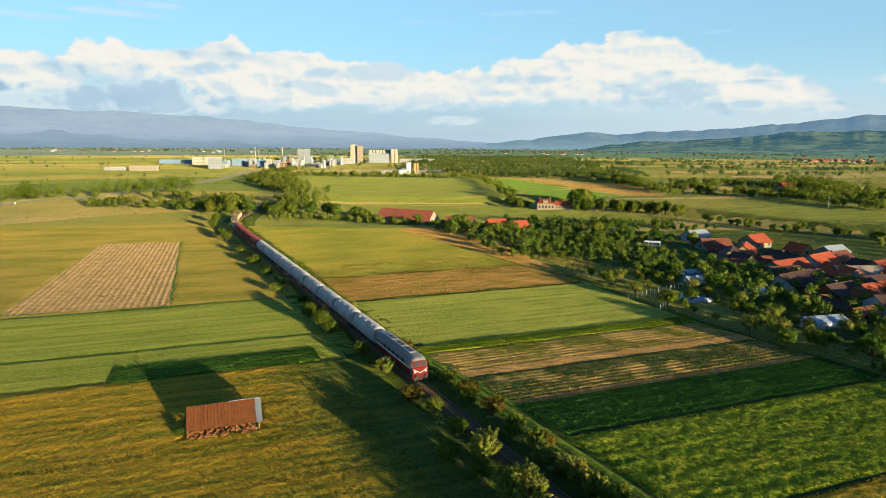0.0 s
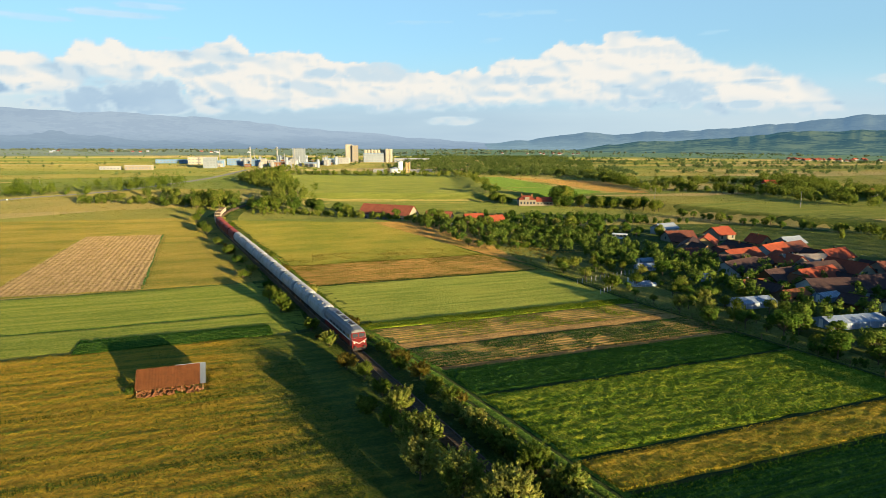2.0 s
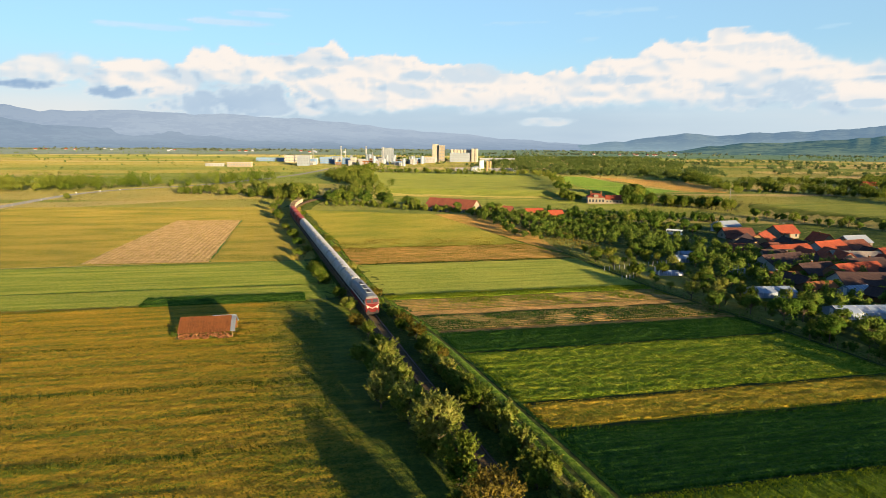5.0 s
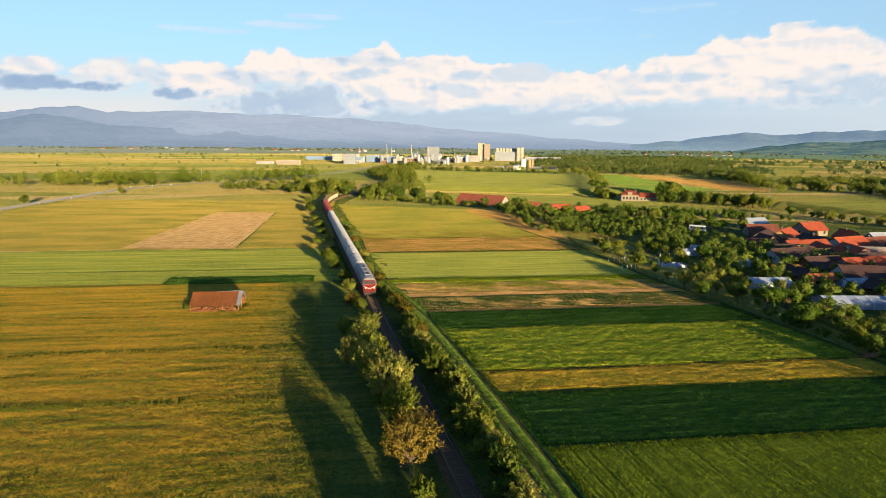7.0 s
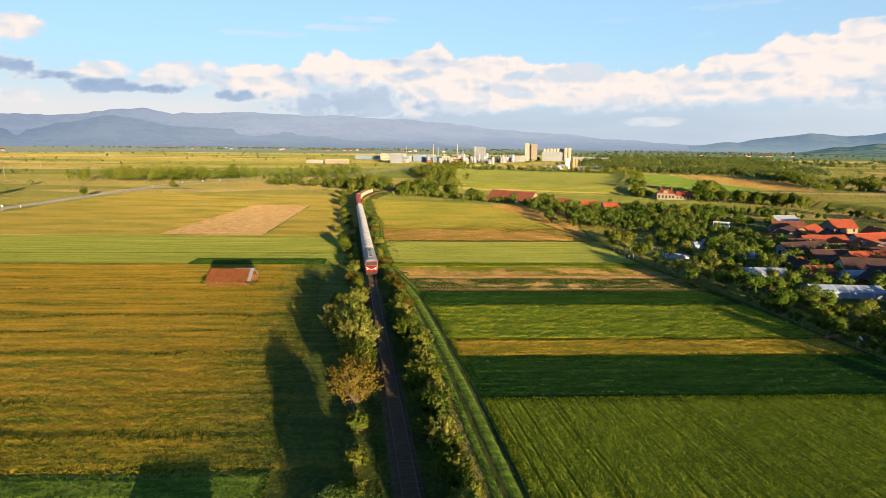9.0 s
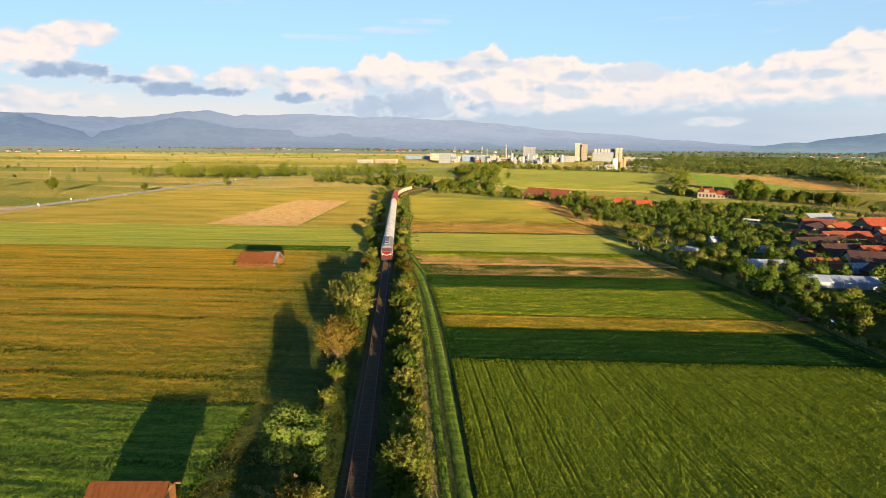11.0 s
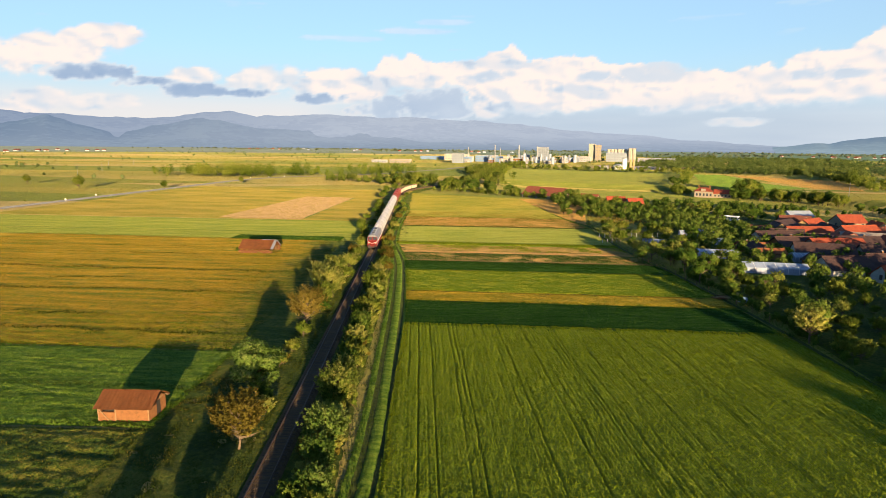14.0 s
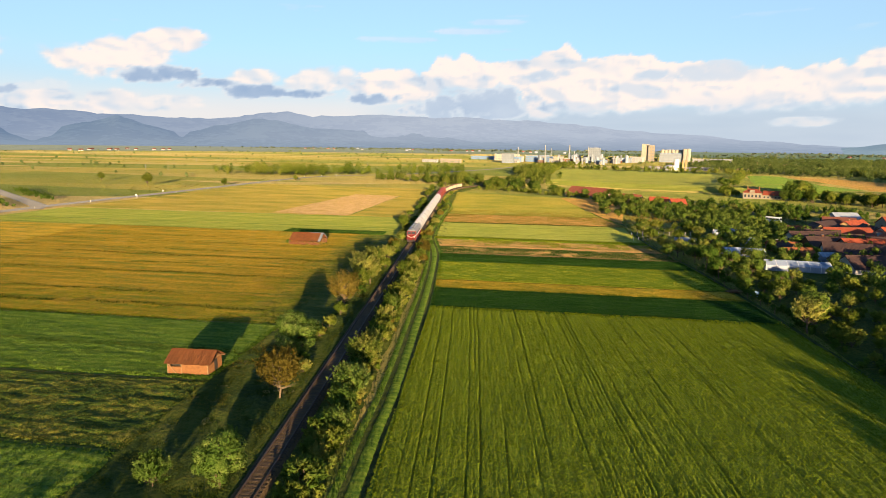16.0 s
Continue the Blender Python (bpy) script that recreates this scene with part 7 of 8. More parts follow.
def silo(x, y, r, t, key, label):
    ob = thing("silo", x, y, h1(x, y), 0, label, "silo", "factory silos")
    bm = bmesh.new()
    rod(bm, (0, 0, -0.5), (0, 0, t), r, r, 20)
    part("shell", bm, M[key], ob, smooth=False)
    bm = bmesh.new()
    rod(bm, (0, 0, t), (0, 0, t + r * 0.3), r * 1.02, r * 0.15, 20)
    part("roof", bm, M["steel_grey"], ob)
    bm = bmesh.new()
    rod(bm, (r + 0.2, -0.3, 0), (r + 0.2, -0.3, t + 0.8), 0.12, 0.12, 5)
    rod(bm, (r + 0.2, 0.3, 0), (r + 0.2, 0.3, t + 0.8), 0.12, 0.12, 5)
    part("ladder", bm, M["steel_grey"], ob)
    return ob


def chimney(x, y, r, t, label="slim pale concrete factory chimney"):
    ob = thing("factory_chimney", x, y, h1(x, y), 0, label, "chimney")
    bm = bmesh.new()
    rod(bm, (0, 0, -0.5), (0, 0, t), r, r * 0.6, 12)
    part("shaft", bm, M["concrete"], ob)
    bm = bmesh.new()
    rod(bm, (0, 0, t - 1), (0, 0, t + 0.4), r * 0.78, r * 0.78, 12)
    part("rim", bm, M["concrete"], ob)
    return ob


fr = random.Random(9)
block(-176, 1232, 10, 13, 16, 34, "concrete_warm", "tall pale concrete grain tower", "concrete", 0, 0)
block(-163, 1228, 10, 12, 16, 32, "plaster", "tall warm-toned concrete grain tower", "concrete", 2, 5)
block(-126, 1226, 8, 40, 18, 17, "steel_grey", "blue-grey mill hall below the silos", "steel_blue", 8, 3)
for k in range(7):
    silo(-144 + k * 6.6, 1242, 3.1, 24, "concrete_warm", "pale concrete grain silo in a row")
silo(-100, 1228, 3.6, 26, "concrete_warm", "pale concrete grain silo in a row")
silo(-93, 1228, 3.6, 26, "concrete_warm", "pale concrete grain silo in a row")
block(-211, 1238, 8, 34, 16, 6, "steel_blue", "low warehouse with a blue roof", "steel_blue", 6, 1)
block(-52, 1246, 6, 70, 18, 7, "concrete", "long pale storage shed beside the silos", "zinc", 10, 1)
block(-258, 1160, 6, 22, 16, 26, "steel_grey", "grey glass-fronted process tower", "concrete", 5, 7)
silo(-44.5, 800, 3.2, 14, "white_paint", "white upright storage tank on the plain")
silo(-50.5, 792, 7.0, 5, "white_paint", "squat white storage tank on the plain")
silo(-36.5, 800, 1.4, 13, "plaster_yellow", "slim yellowish tank beside others")
silo(-33.0, 802, 1.4, 13, "plaster_yellow", "slim yellowish tank beside others")
block(-18, 806, 4, 36, 8, 3.5, "concrete", "low pale depot shed behind tanks", "concrete", 6, 1)
block(-72, 800, 0, 14, 8, 4, "concrete", "small pale depot building beside tanks", "tile_grey", 3, 1)
block(-330, 905, 12, 18, 14, 15, "steel_grey", "tall works hall in grey cladding", "concrete", 4, 3)
block(-400, 1060, 14, 46, 20, 12, "concrete_warm", "long pale works hall with a curved roof", "concrete", 8, 2)
block(-470, 1110, 14, 60, 20, 6, "steel_blue", "long warehouse in blue cladding", "steel_blue", 10, 1)
block(-398, 830, 10, 34, 10, 6, "plaster", "pale yard building on the plain", "concrete", 8, 1)
block(-440, 836, 10, 26, 8, 4, "concrete", "low yard shed on the plain", "concrete", 6, 1)
for k in range(40):
    x, y = fr.uniform(-350, -170), fr.uniform(940, 1200)
    block(x, y, fr.choice((8, 14, -6)), fr.uniform(6, 22), fr.uniform(6, 12), fr.uniform(3, 11), fr.choice(("concrete", "steel_grey", "plaster_white", "steel_blue", "concrete_warm", "brick")),
          "factory hall among pipes and tanks", fr.choice(("concrete", "steel_grey", "steel_blue")), 4, 2)
for k in range(40):
    silo(fr.uniform(-345, -170), fr.uniform(930, 1190), fr.uniform(1.2, 3.2), fr.uniform(6, 17), fr.choice(("concrete", "concrete", "steel_grey", "zinc")), "pale process tank of the factory")
for x, y, r, t in ((-300, 1000, 1.1, 30), (-262, 1020, 1.4, 30), (-252, 1100, 1.0, 28), (-318, 1080, 0.9, 24), (-335, 960, 0.8, 26), (-240, 980, 1.0, 20)):
    chimney(x, y, r, t)


# ---- far villages, poles, road posts ----
def far_house(x, y, wall, roof):
    ob = thing("village_house", x, y, h1(x, y), fr.uniform(0, 90), "distant house with pale walls and a tiled roof", "house", "distant houses")
    l, d, t = fr.uniform(8, 12), 8, 3.0
    part("wall", boxed(-l / 2, l / 2, -4, 4, -0.4, t), M[wall], ob)
    bm = bmesh.new()
    a = [bm.verts.new((-l / 2 - 0.4, py, pz)) for py, pz in ((-4.6, t - 0.3), (0, t + 3.2), (4.6, t - 0.3))]
    b = [bm.verts.new((l / 2 + 0.4, py, pz)) for py, pz in ((-4.6, t - 0.3), (0, t + 3.2), (4.6, t - 0.3))]
    bm.faces.new(a)
    bm.faces.new(b)
    for i in range(3):
        bm.faces.new((a[i], a[(i + 1) % 3], b[(i + 1) % 3], b[i]))
    part("roof", bm, M[roof], ob)
    return ob


for k in range(34):
    far_house(fr.gauss(980, 55), fr.gauss(1560, 60), fr.choice(("plaster_white", "plaster")), fr.choice(("tile", "tile_old")))
for k in range(14):
    far_house(fr.gauss(420, 60), fr.gauss(2300, 50), "plaster_white", "tile_old")
for k in range(12):
    far_house(fr.gauss(-1710, 60), fr.gauss(1060, 90), "plaster_white", "tile_old")
for k in range(22):
    far_house(fr.uniform(-1900, -500), fr.uniform(2100, 2500), "plaster_white", fr.choice(("tile", "zinc")))
for x, y in ((330, 452), (352, 455), (310, 560)):
    far_house(x, y, "plaster_white", "tile")


def pole(x, y, t, label):
    ob = thing("utility_pole", x, y, h1(x, y), fr.uniform(0, 180), label, "pole", "utility poles")
    bm = bmesh.new()
    rod(bm, (0, 0, -0.3), (0, 0, t), 0.2, 0.12, 7)
    part("shaft", bm, M["concrete"], ob)
    part("crossarm", boxed(-1.0, 1.0, -0.07, 0.07, t - 0.9, t - 0.75), M["iron"], ob)
    return ob


for x, y, t in ((228, 365, 10), (152, 402, 9), (-420, 300, 9), (-470, 360, 9), (-540, 420, 9), (-600, 500, 9), (-360, 420, 9), (-320, 500, 9)):
    pole(x, y, t, "grey concrete utility pole in the grass")
sign_me = to_mesh("delineator", boxed(-0.12, 0.12, -0.05, 0.05, -0.1, 1.1, 0.02), M["plaster_white"])
P, _ = resample(HWY, 1.0)
for k in range(12):
    i = 40 + k * 32
    if i + 1 >= len(P):
        break
    ob = new("road_post", sign_me)
    ob.matrix_world = pose(P[i][0] + 5.0, P[i][1] - 1.0, h1(P[i][0], P[i][1]))
    tagged(ob, "white delineator post at the roadside", "post", "roadside posts")


def road_sign(x, y):
    ob = thing("road_sign", x, y, 0, 60, "white road sign on a post at the junction", "sign")
    bm = bmesh.new()
    rod(bm, (0, 0, -0.2), (0, 0, 2.6), 0.05, 0.05, 6)
    part("post", bm, M["zinc"], ob)
    part("panel", boxed(-0.35, 0.35, -0.07, -0.03, 1.9, 2.6, 0.01), M["white_paint"], ob)
    return ob


for x, y in ((-199, 140), (-212, 165), (-262, 335), (-258, 352), (-253, 365)):
    road_sign(x, y)


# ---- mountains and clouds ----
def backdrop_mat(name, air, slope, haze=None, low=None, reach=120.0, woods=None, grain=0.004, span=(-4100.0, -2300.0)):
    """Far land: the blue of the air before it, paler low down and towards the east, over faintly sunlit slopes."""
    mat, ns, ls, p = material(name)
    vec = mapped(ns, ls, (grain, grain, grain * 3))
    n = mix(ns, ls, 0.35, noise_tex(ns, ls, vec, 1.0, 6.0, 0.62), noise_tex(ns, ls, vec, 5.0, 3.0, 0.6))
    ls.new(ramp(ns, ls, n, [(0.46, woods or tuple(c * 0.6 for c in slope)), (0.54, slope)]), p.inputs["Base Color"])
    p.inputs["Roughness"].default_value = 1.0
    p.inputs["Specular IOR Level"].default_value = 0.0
    # haze before the slopes is painted as their own emission
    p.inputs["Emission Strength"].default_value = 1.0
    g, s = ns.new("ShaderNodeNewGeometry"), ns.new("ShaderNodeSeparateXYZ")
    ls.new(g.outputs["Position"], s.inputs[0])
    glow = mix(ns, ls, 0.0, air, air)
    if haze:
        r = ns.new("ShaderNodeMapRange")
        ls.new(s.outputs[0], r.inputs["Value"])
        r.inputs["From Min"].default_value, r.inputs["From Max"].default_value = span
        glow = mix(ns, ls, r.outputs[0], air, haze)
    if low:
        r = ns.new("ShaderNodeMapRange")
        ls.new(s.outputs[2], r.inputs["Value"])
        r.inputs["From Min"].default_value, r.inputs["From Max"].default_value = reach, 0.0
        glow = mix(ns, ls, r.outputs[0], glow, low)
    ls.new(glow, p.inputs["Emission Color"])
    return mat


def ridge(az, el, radius, depth, key, label, seed, rough=0.05):
    """A mountain range: skyline heights (degrees) at bearings (degrees east of +y), falling towards the plain."""
    A = np.linspace(az[0], az[-1], 260)
    E = np.interp(A, az, el) + (fbm(A / 1.3 + 9, A * 0 + seed, seed + 60, 4) - 0.5) * 0.34 * smoothstep(-0.4, 0.6, np.interp(A, az, el))
    rows, n = [], 16
    for j in range(n):
        f = j / (n - 1)
        R = radius - depth * (1 - f)
        top = np.tan(np.radians(E)) * radius + 32
        spur = fbm(A / 1.7 + 50, np.full_like(A, f * 3.0 + seed), seed, 2) - 0.5
        fine = fbm(A / 0.7 + 20, np.full_like(A, f * 5.0), seed + 3, 2) - 0.5
        Z = top * (f ** 1.25) * (1 + spur * 0.32 * (1 - f)) + top * rough * 0.4 * fine * (0.9 - 0.55 * f)
        Z = np.maximum(Z, 0) - (3 if j == 0 else 0)
        rows.append(np.stack([np.sin(np.radians(A)) * R, np.cos(np.radians(A)) * R, Z], -1))
    V = np.stack(rows, 0)
    ii = np.arange(V.shape[0] * V.shape[1]).reshape(V.shape[:2])
    F = np.stack([ii[:-1, :-1], ii[:-1, 1:], ii[1:, 1:], ii[1:, :-1]], -1).reshape(-1, 4)
    me = fast_mesh("backdrop", V.reshape(-1, 3), F)
    me.materials.append(M[key])
    for p in me.polygons:
        p.use_smooth = True
    return tagged(new("backdrop", me), label, "mountains", kind="structure")


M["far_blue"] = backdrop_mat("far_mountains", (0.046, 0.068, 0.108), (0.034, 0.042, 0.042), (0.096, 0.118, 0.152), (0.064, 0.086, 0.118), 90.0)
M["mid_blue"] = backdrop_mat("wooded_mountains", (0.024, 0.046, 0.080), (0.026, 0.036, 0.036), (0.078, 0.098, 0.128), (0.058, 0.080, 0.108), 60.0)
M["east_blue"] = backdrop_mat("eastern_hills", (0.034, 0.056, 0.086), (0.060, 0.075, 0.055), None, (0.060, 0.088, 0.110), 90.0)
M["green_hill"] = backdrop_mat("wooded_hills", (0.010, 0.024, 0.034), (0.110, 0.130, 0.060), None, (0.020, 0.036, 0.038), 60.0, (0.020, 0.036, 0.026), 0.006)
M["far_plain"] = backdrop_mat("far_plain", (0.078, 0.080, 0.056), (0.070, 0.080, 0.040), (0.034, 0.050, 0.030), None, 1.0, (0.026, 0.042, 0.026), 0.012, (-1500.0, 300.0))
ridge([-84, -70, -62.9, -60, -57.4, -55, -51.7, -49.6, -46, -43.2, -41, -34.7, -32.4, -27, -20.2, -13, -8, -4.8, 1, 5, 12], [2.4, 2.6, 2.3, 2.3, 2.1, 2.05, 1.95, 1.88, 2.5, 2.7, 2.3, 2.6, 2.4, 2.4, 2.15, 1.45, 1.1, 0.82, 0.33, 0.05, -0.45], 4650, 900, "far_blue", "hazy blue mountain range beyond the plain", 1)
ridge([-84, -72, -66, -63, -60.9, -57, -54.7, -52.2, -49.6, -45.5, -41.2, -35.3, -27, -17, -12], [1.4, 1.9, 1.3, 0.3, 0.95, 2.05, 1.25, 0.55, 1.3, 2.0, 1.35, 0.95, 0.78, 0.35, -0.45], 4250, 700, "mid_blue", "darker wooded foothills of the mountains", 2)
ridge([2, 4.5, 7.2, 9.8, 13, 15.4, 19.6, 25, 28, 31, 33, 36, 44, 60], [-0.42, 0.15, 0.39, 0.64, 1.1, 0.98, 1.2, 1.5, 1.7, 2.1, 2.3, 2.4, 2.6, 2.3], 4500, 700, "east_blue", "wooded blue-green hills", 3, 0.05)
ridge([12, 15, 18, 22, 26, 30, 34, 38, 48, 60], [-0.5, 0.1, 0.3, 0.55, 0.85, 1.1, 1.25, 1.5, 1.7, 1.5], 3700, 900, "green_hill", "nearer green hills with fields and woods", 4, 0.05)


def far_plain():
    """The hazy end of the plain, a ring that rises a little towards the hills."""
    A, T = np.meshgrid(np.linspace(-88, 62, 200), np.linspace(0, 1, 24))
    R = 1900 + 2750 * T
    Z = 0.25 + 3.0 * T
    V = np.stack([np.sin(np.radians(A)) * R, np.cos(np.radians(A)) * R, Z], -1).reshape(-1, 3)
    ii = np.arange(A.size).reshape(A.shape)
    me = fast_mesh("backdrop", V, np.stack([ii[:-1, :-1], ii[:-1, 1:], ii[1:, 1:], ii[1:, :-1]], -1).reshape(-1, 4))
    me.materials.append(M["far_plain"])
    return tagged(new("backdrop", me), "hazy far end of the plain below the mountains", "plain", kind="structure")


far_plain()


def billow(x, y, seed, octaves=5):
    """Rounded heaps, 0 to 1."""
    total, amp, norm = 0.0, 1.0, 0.0
    for i in range(octaves):
        total = total + amp * (1 - np.abs(2 * vnoise(x * 2.03 ** i + 7.7 * i, y * 2.03 ** i + 3.1 * i, seed + i) - 1))
        norm += amp
        amp *= 0.52
    return total / norm


def blob(A, E, az, el, w, h, n, ragged):
    """A ragged patch of sky round a bearing and elevation, 0 to 1."""
    return smoothstep(1.5, 0.1, ((A - az) / w) ** 2 + ((E - el) / h) ** 2 + (n - 0.5) * ragged)


CLOUD_TOP = ([-100, -38, -36.5, -34.6, -33.3, -32, -30.7, -30, -28.9, -27.1, -25.6, -23.5, -21.3, -20, -19.3, -18.3, -17.3, -16.4, -14.5, -13.3, -10.7, -9.7, -6.8, -4.3, 0.8, 3.8, 5.3, 8.7, 9.9, 13.5, 14.7, 17.7, 19.9, 21.3, 22.2, 24.4, 27.3, 28.1, 30.1, 31.7, 34, 75],
             [2, 2, 5.2, 6.1, 5.6, 5.6, 6.5, 7.6, 8.2, 8.0, 7.4, 7.4, 7.8, 8.2, 8.8, 9.1, 8.5, 7.6, 7.6, 8.0, 7.9, 7.4, 7.2, 6.9, 6.5, 6.6, 7.5, 7.8, 8.8, 8.7, 9.6, 9.2, 8.8, 7.9, 7.2, 6.7, 6.5, 5.8, 5.3, 4.0, 2, 2])
CLOUD_LOW = ([-100, -38, -30.2, -29.3, -22.2, -21.2, -11.3, -10.5, 0.8, 14.7, 16.4, 22, 23, 31, 75], [3.5, 3.5, 3.5, 4.6, 4.8, 2.5, 2.7, 3.1, 3.2, 3.4, 3.8, 3.6, 2.8, 2.8, 3])
# white heaps apart from the bank, and the blue-grey undersides and folds: bearing, elevation, half width, half height, strength
HEAPS = [(-53.2, 8.1, 2.9, 0.95, 1.0), (-56.8, 6.7, 4.3, 1.4, 1.0), (-46.4, 5.2, 2.2, 1.0, 0.95), (-40.0, 5.5, 3.0, 1.1, 0.9), (-34.2, 5.1, 3.6, 1.4, 1.0), (-62.4, 3.0, 2.6, 0.8, 0.9),
         (-57.6, 3.0, 2.0, 0.9, 0.9), (-53.0, 3.2, 2.4, 0.6, 0.6), (-61.8, 4.2, 1.8, 0.5, 0.4), (-70, 6.0, 4.0, 1.8, 1.0), (-82, 5.4, 4.5, 1.8, 1.0), (0.8, 2.1, 2.6, 0.34, 0.5), (38, 5.0, 4.0, 0.5, 0.6), (-24.8, 2.7, 1.6, 0.3, 0.5), (-27.5, 9.9, 3.2, 0.26, 0.5), (-24.2, 10.7, 2.4, 0.22, 0.4), (-33.2, 9.2, 3.6, 0.24, 0.4)]
FOLDS = [(-54.0, 5.4, 3.7, 0.6, 1.0), (-50.0, 4.95, 2.2, 0.45, 1.0), (-46.0, 4.4, 2.5, 0.5, 1.0), (-41.2, 4.3, 2.2, 0.4, 1.0), (-35.6, 4.0, 2.5, 0.42, 0.95), (-64.4, 3.7, 0.9, 0.3, 0.8), (-26.0, 3.4, 5.2, 1.3, 0.72),
         (-6.3, 6.2, 3.6, 0.7, 0.40), (7.6, 5.7, 3.0, 0.35, 0.5), (19.1, 4.2, 4.0, 0.9, 0.55), (25.5, 5.1, 2.2, 0.2, 0.6), (25.7, 3.35, 1.8, 0.3, 0.5), (-10.3, 6.0, 2.0, 0.45, 0.5), (-20.0, 6.1, 1.8, 0.5, 0.5)]


def cloud_band():
    """A bank of evening cumulus far beyond the mountains, in thin high haze."""
    az0, az1, el0, el1, na, ne = -100.0, 75.0, -0.5, 21.0, 740, 155
    A, E = np.meshgrid(np.linspace(az0, az1, na), el0 + (el1 - el0) * np.linspace(0, 1, ne) ** 1.35)
    R = 4760.0
    V = np.stack([np.sin(np.radians(A)) * R, np.cos(np.radians(A)) * R, np.tan(np.radians(E)) * R + 33], -1).reshape(-1, 3)
    ii = np.arange(na * ne).reshape(ne, na)
    F = np.stack([ii[:-1, :-1], ii[:-1, 1:], ii[1:, 1:], ii[1:, :-1]], -1).reshape(-1, 4)
    me = fast_mesh("clouds", V, F)
    n1, n2 = fbm(A / 2.6 + 31, E / 1.5 + 7, 11, 5), fbm(A / 1.0 + 3, E / 0.7 + 9, 17, 4)
    heap = billow(A / 1.9 + 5, E / 1.25 + 2, 61)
    top, low = np.interp(A, *CLOUD_TOP), np.interp(A, *CLOUD_LOW)
    t = top - E + (heap - 0.62) * 1.1 + (n2 - 0.5) * 0.5
    b = E - low + (n1 - 0.5) * 1.6 + (n2 - 0.5) * 0.9
    soft = np.interp(A, [-100, 16, 24, 75], [0.32, 0.32, 0.8, 0.8])
    cover = smoothstep(0.0, 1.0, t / soft) * smoothstep(-0.35, 0.55, b)
    for az, el, w, h, k in HEAPS:
        cover = np.maximum(cover, k * smoothstep(0.05, 0.6, blob(A, E, az + (E - el) * 0.9, el, w * 1.15, h * 1.25, n1 * 0.5 + heap * 0.5, 2.2)))
    fold = np.zeros_like(A)
    for az, el, w, h, k in FOLDS:
        fold = np.maximum(fold, k * blob(A, E, az + (E - el) * 0.8, el, w * 1.1, h * 1.15, n1 * 0.4 + n2 * 0.6, 4.2))
    cover = np.maximum(cover, smoothstep(0.0, 0.5, fold))
    # heaps are lit from the upper right, so their lower left turns grey
    turn = (billow((A + 0.3) / 3.8 + 5, (E + 0.3) / 2.4 + 2, 61, 4) - billow(A / 3.8 + 5, E / 2.4 + 2, 61, 4)) / 0.3
    broad = (fbm((A + 0.6) / 4.2 + 12, (E + 0.6) / 2.2 + 4, 71, 3) - fbm(A / 4.2 + 12, E / 2.2 + 4, 71, 3)) / 0.6
    shade = 0.26 * smoothstep(0.0, 0.7, turn) + 0.34 * smoothstep(0.0, 0.28, broad) + 0.25 * smoothstep(1.6, 0.0, E - low) * smoothstep(0.35, 0.65, n1)
    dark_cloud = np.clip(np.maximum(shade, fold * (0.75 + 0.4 * n1)), 0, 1)
    # the haze behind: pale above, greyer over the hills
    veil = 0.52 + 0.42 * smoothstep(9.0, 2.5, E)
    veil = np.maximum(veil, 0.75 * smoothstep(0.60, 0.80, fbm(A / 4.5 + 80, E / 0.7, 31, 4)) * smoothstep(6, 8, E)) * smoothstep(21, 15, E)
    tone = np.interp(A, [-100, -38, -30, -24, 4, 12, 22, 75], [0.20, 0.22, 0.5, 0.66, 0.64, 0.5, 0.42, 0.40]) * smoothstep(6.5, 3.2, E)
    tone = tone * (0.86 + 0.3 * fbm(A / 9 + 9, E / 0.9 + 2, 23, 4)) + 0.30 * (1 - smoothstep(6.5, 3.2, E))
    alpha = 1 - (1 - veil) * (1 - cover)
    dark = (cover * dark_cloud + (1 - cover) * veil * tone) / np.maximum(alpha, 1e-3)
    clear = (1 - cover) * smoothstep(2.2, 6.0, E)
    for nm, val in (("cover", np.clip(alpha, 0, 1)), ("dark", np.clip(dark, 0, 1)), ("clear", clear)):
        at = me.attributes.new(nm, 'FLOAT', 'POINT')
        at.data.foreach_set("value", val.astype(np.float32).ravel())
    mat, ns, ls, p = material("cloud_bank")
    ns.remove(p)
    a1, a2, a3 = ns.new("ShaderNodeAttribute"), ns.new("ShaderNodeAttribute"), ns.new("ShaderNodeAttribute")
    a1.attribute_name, a2.attribute_name, a3.attribute_name = "cover", "dark", "clear"
    em = ns.new("ShaderNodeEmission")
    ls.new(mix(ns, ls, a3.outputs["Fac"], ramp(ns, ls, a2.outputs["Fac"], [(0.0, CLOUD_LIT), (0.45, CLOUD_MID), (1.0, CLOUD_SHADE)]), CLEAR_AIR), em.inputs[0])
    em.inputs[1].default_value = CLOUD_GLOW
    tb = ns.new("ShaderNodeBsdfTransparent")
    mx = ns.new("ShaderNodeMixShader")
    ls.new(a1.outputs["Fac"], mx.inputs[0])
    ls.new(tb.outputs[0], mx.inputs[1])
    ls.new(em.outputs[0], mx.inputs[2])
    ls.new(mx.outputs[0], ns["Material Output"].inputs["Surface"])
    me.materials.append(mat)
    return tagged(new("backdrop", me), "bank of white evening cumulus with blue-grey undersides", "clouds", kind="structure")


CLEAR_AIR = (0.54, 0.78, 0.96)
CLOUD_LIT, CLOUD_MID, CLOUD_SHADE, CLOUD_GLOW = (1.0, 0.92, 0.86), (0.63, 0.75, 0.86), (0.31, 0.46, 0.67), 0.258
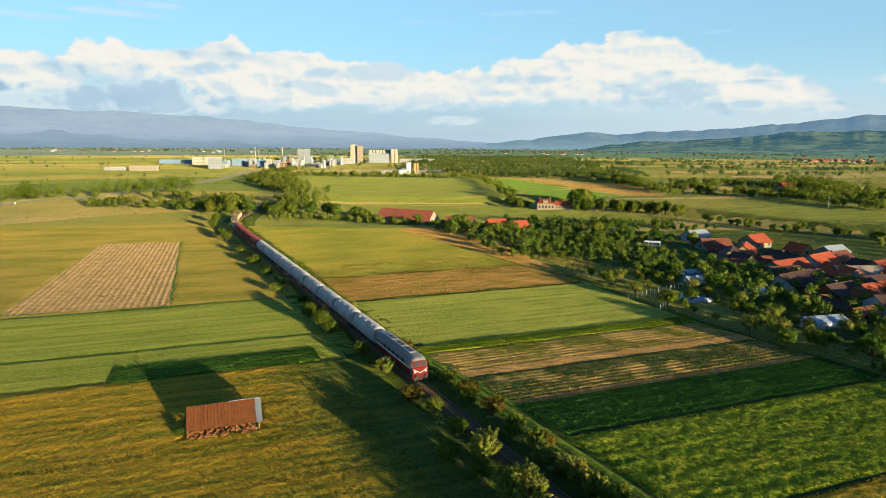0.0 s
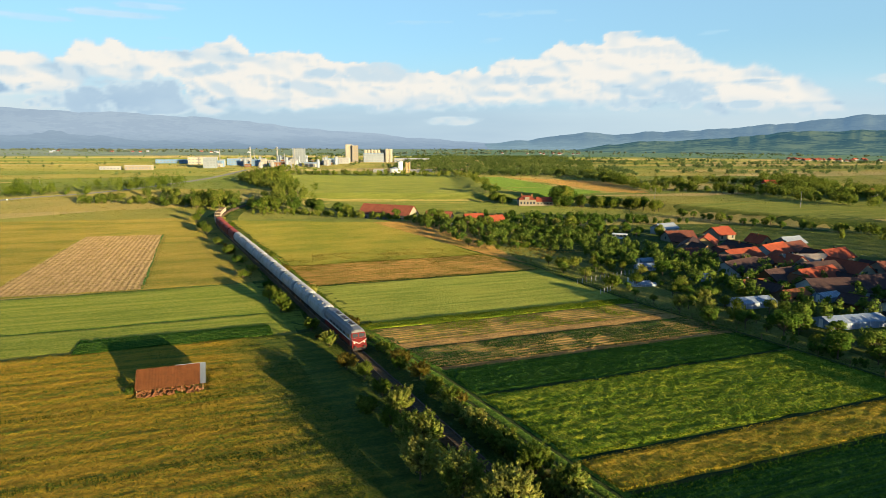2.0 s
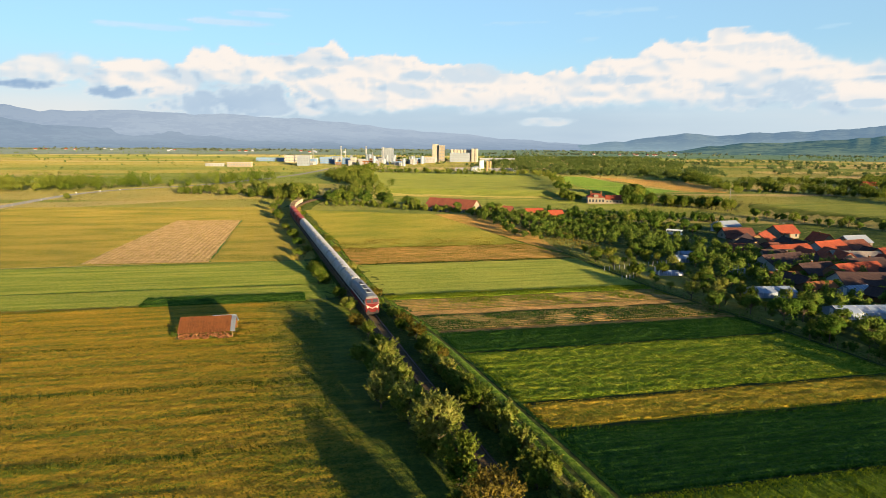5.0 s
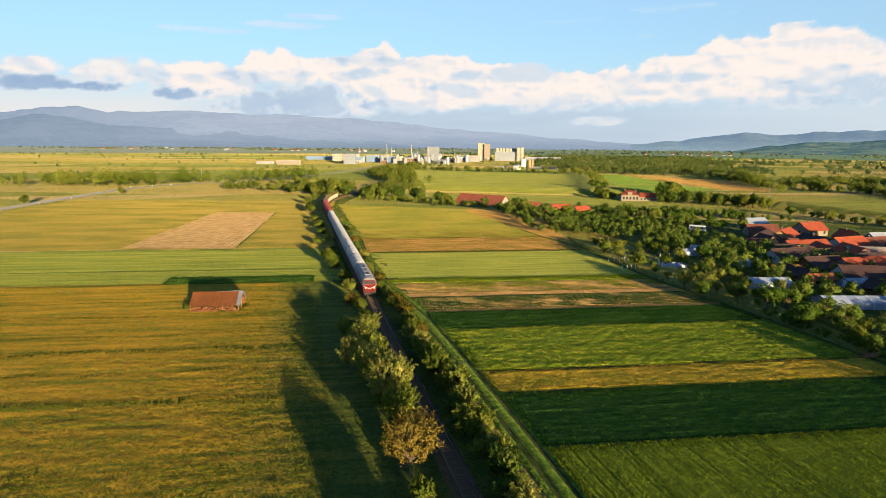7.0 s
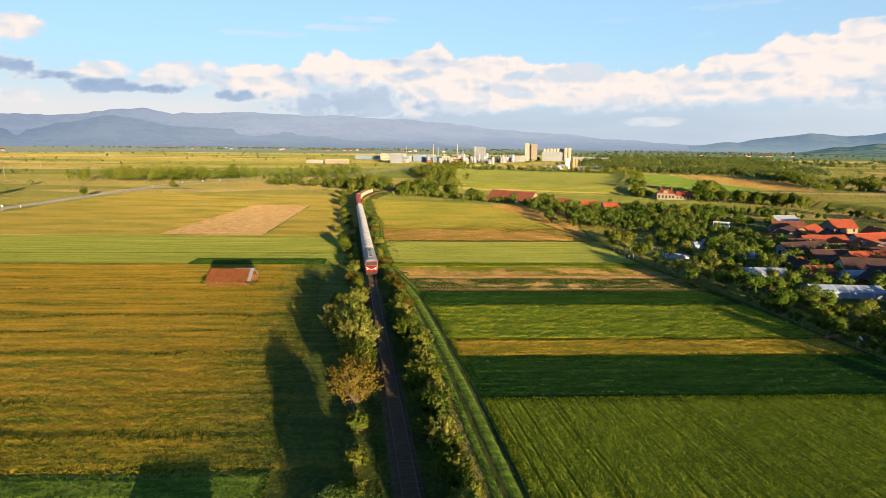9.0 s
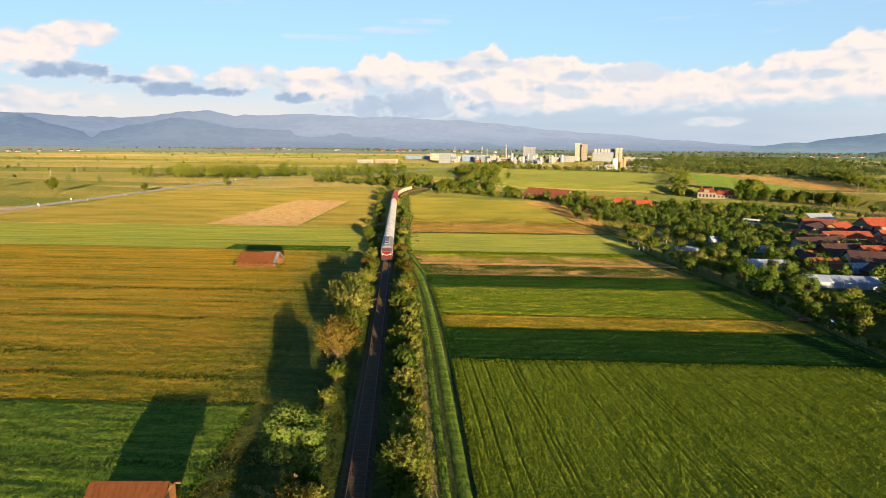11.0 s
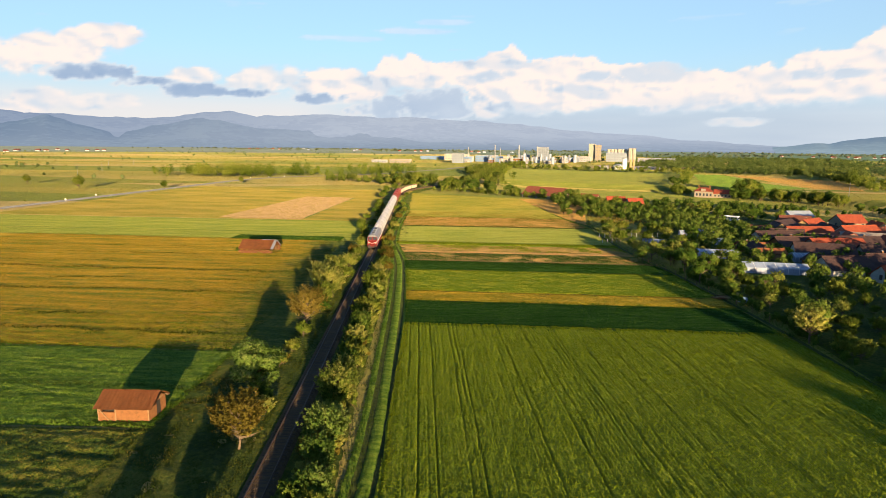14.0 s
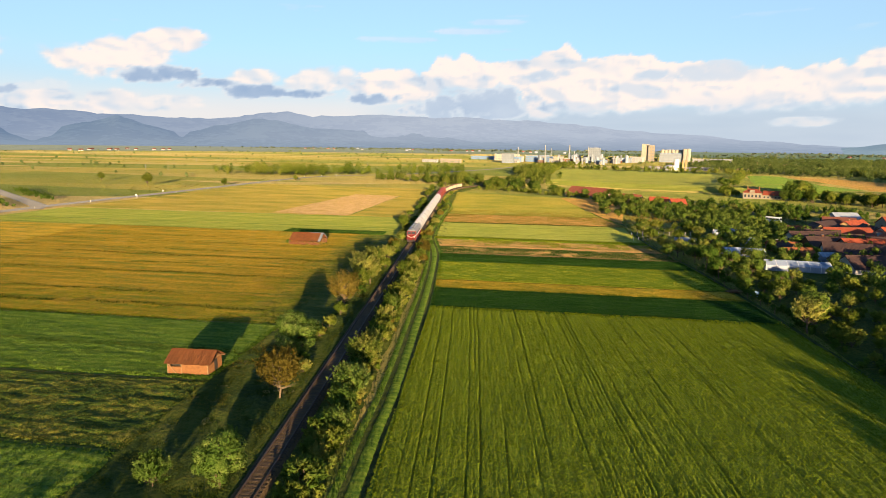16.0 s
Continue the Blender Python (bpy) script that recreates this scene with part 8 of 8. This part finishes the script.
cloud_band()

# sleepers of the near stretch of line
sleeper_me = to_mesh("sleeper", boxed(-0.12, 0.12, -1.1, 1.1, 0.33, 0.414, 0.002), M["sleeper"])
for k in range(230):
    x, y, a = along_track(45 + k * 0.62)
    part_mesh("sleeper", sleeper_me, railway, "", pose(x, y, 0.0, 0, 0, a + tr.uniform(-1, 1)))
for kind, ob in protos.items():
    if kind not in used:
        for o in (*ob.children_recursive, ob):
            bpy.data.objects.remove(o)
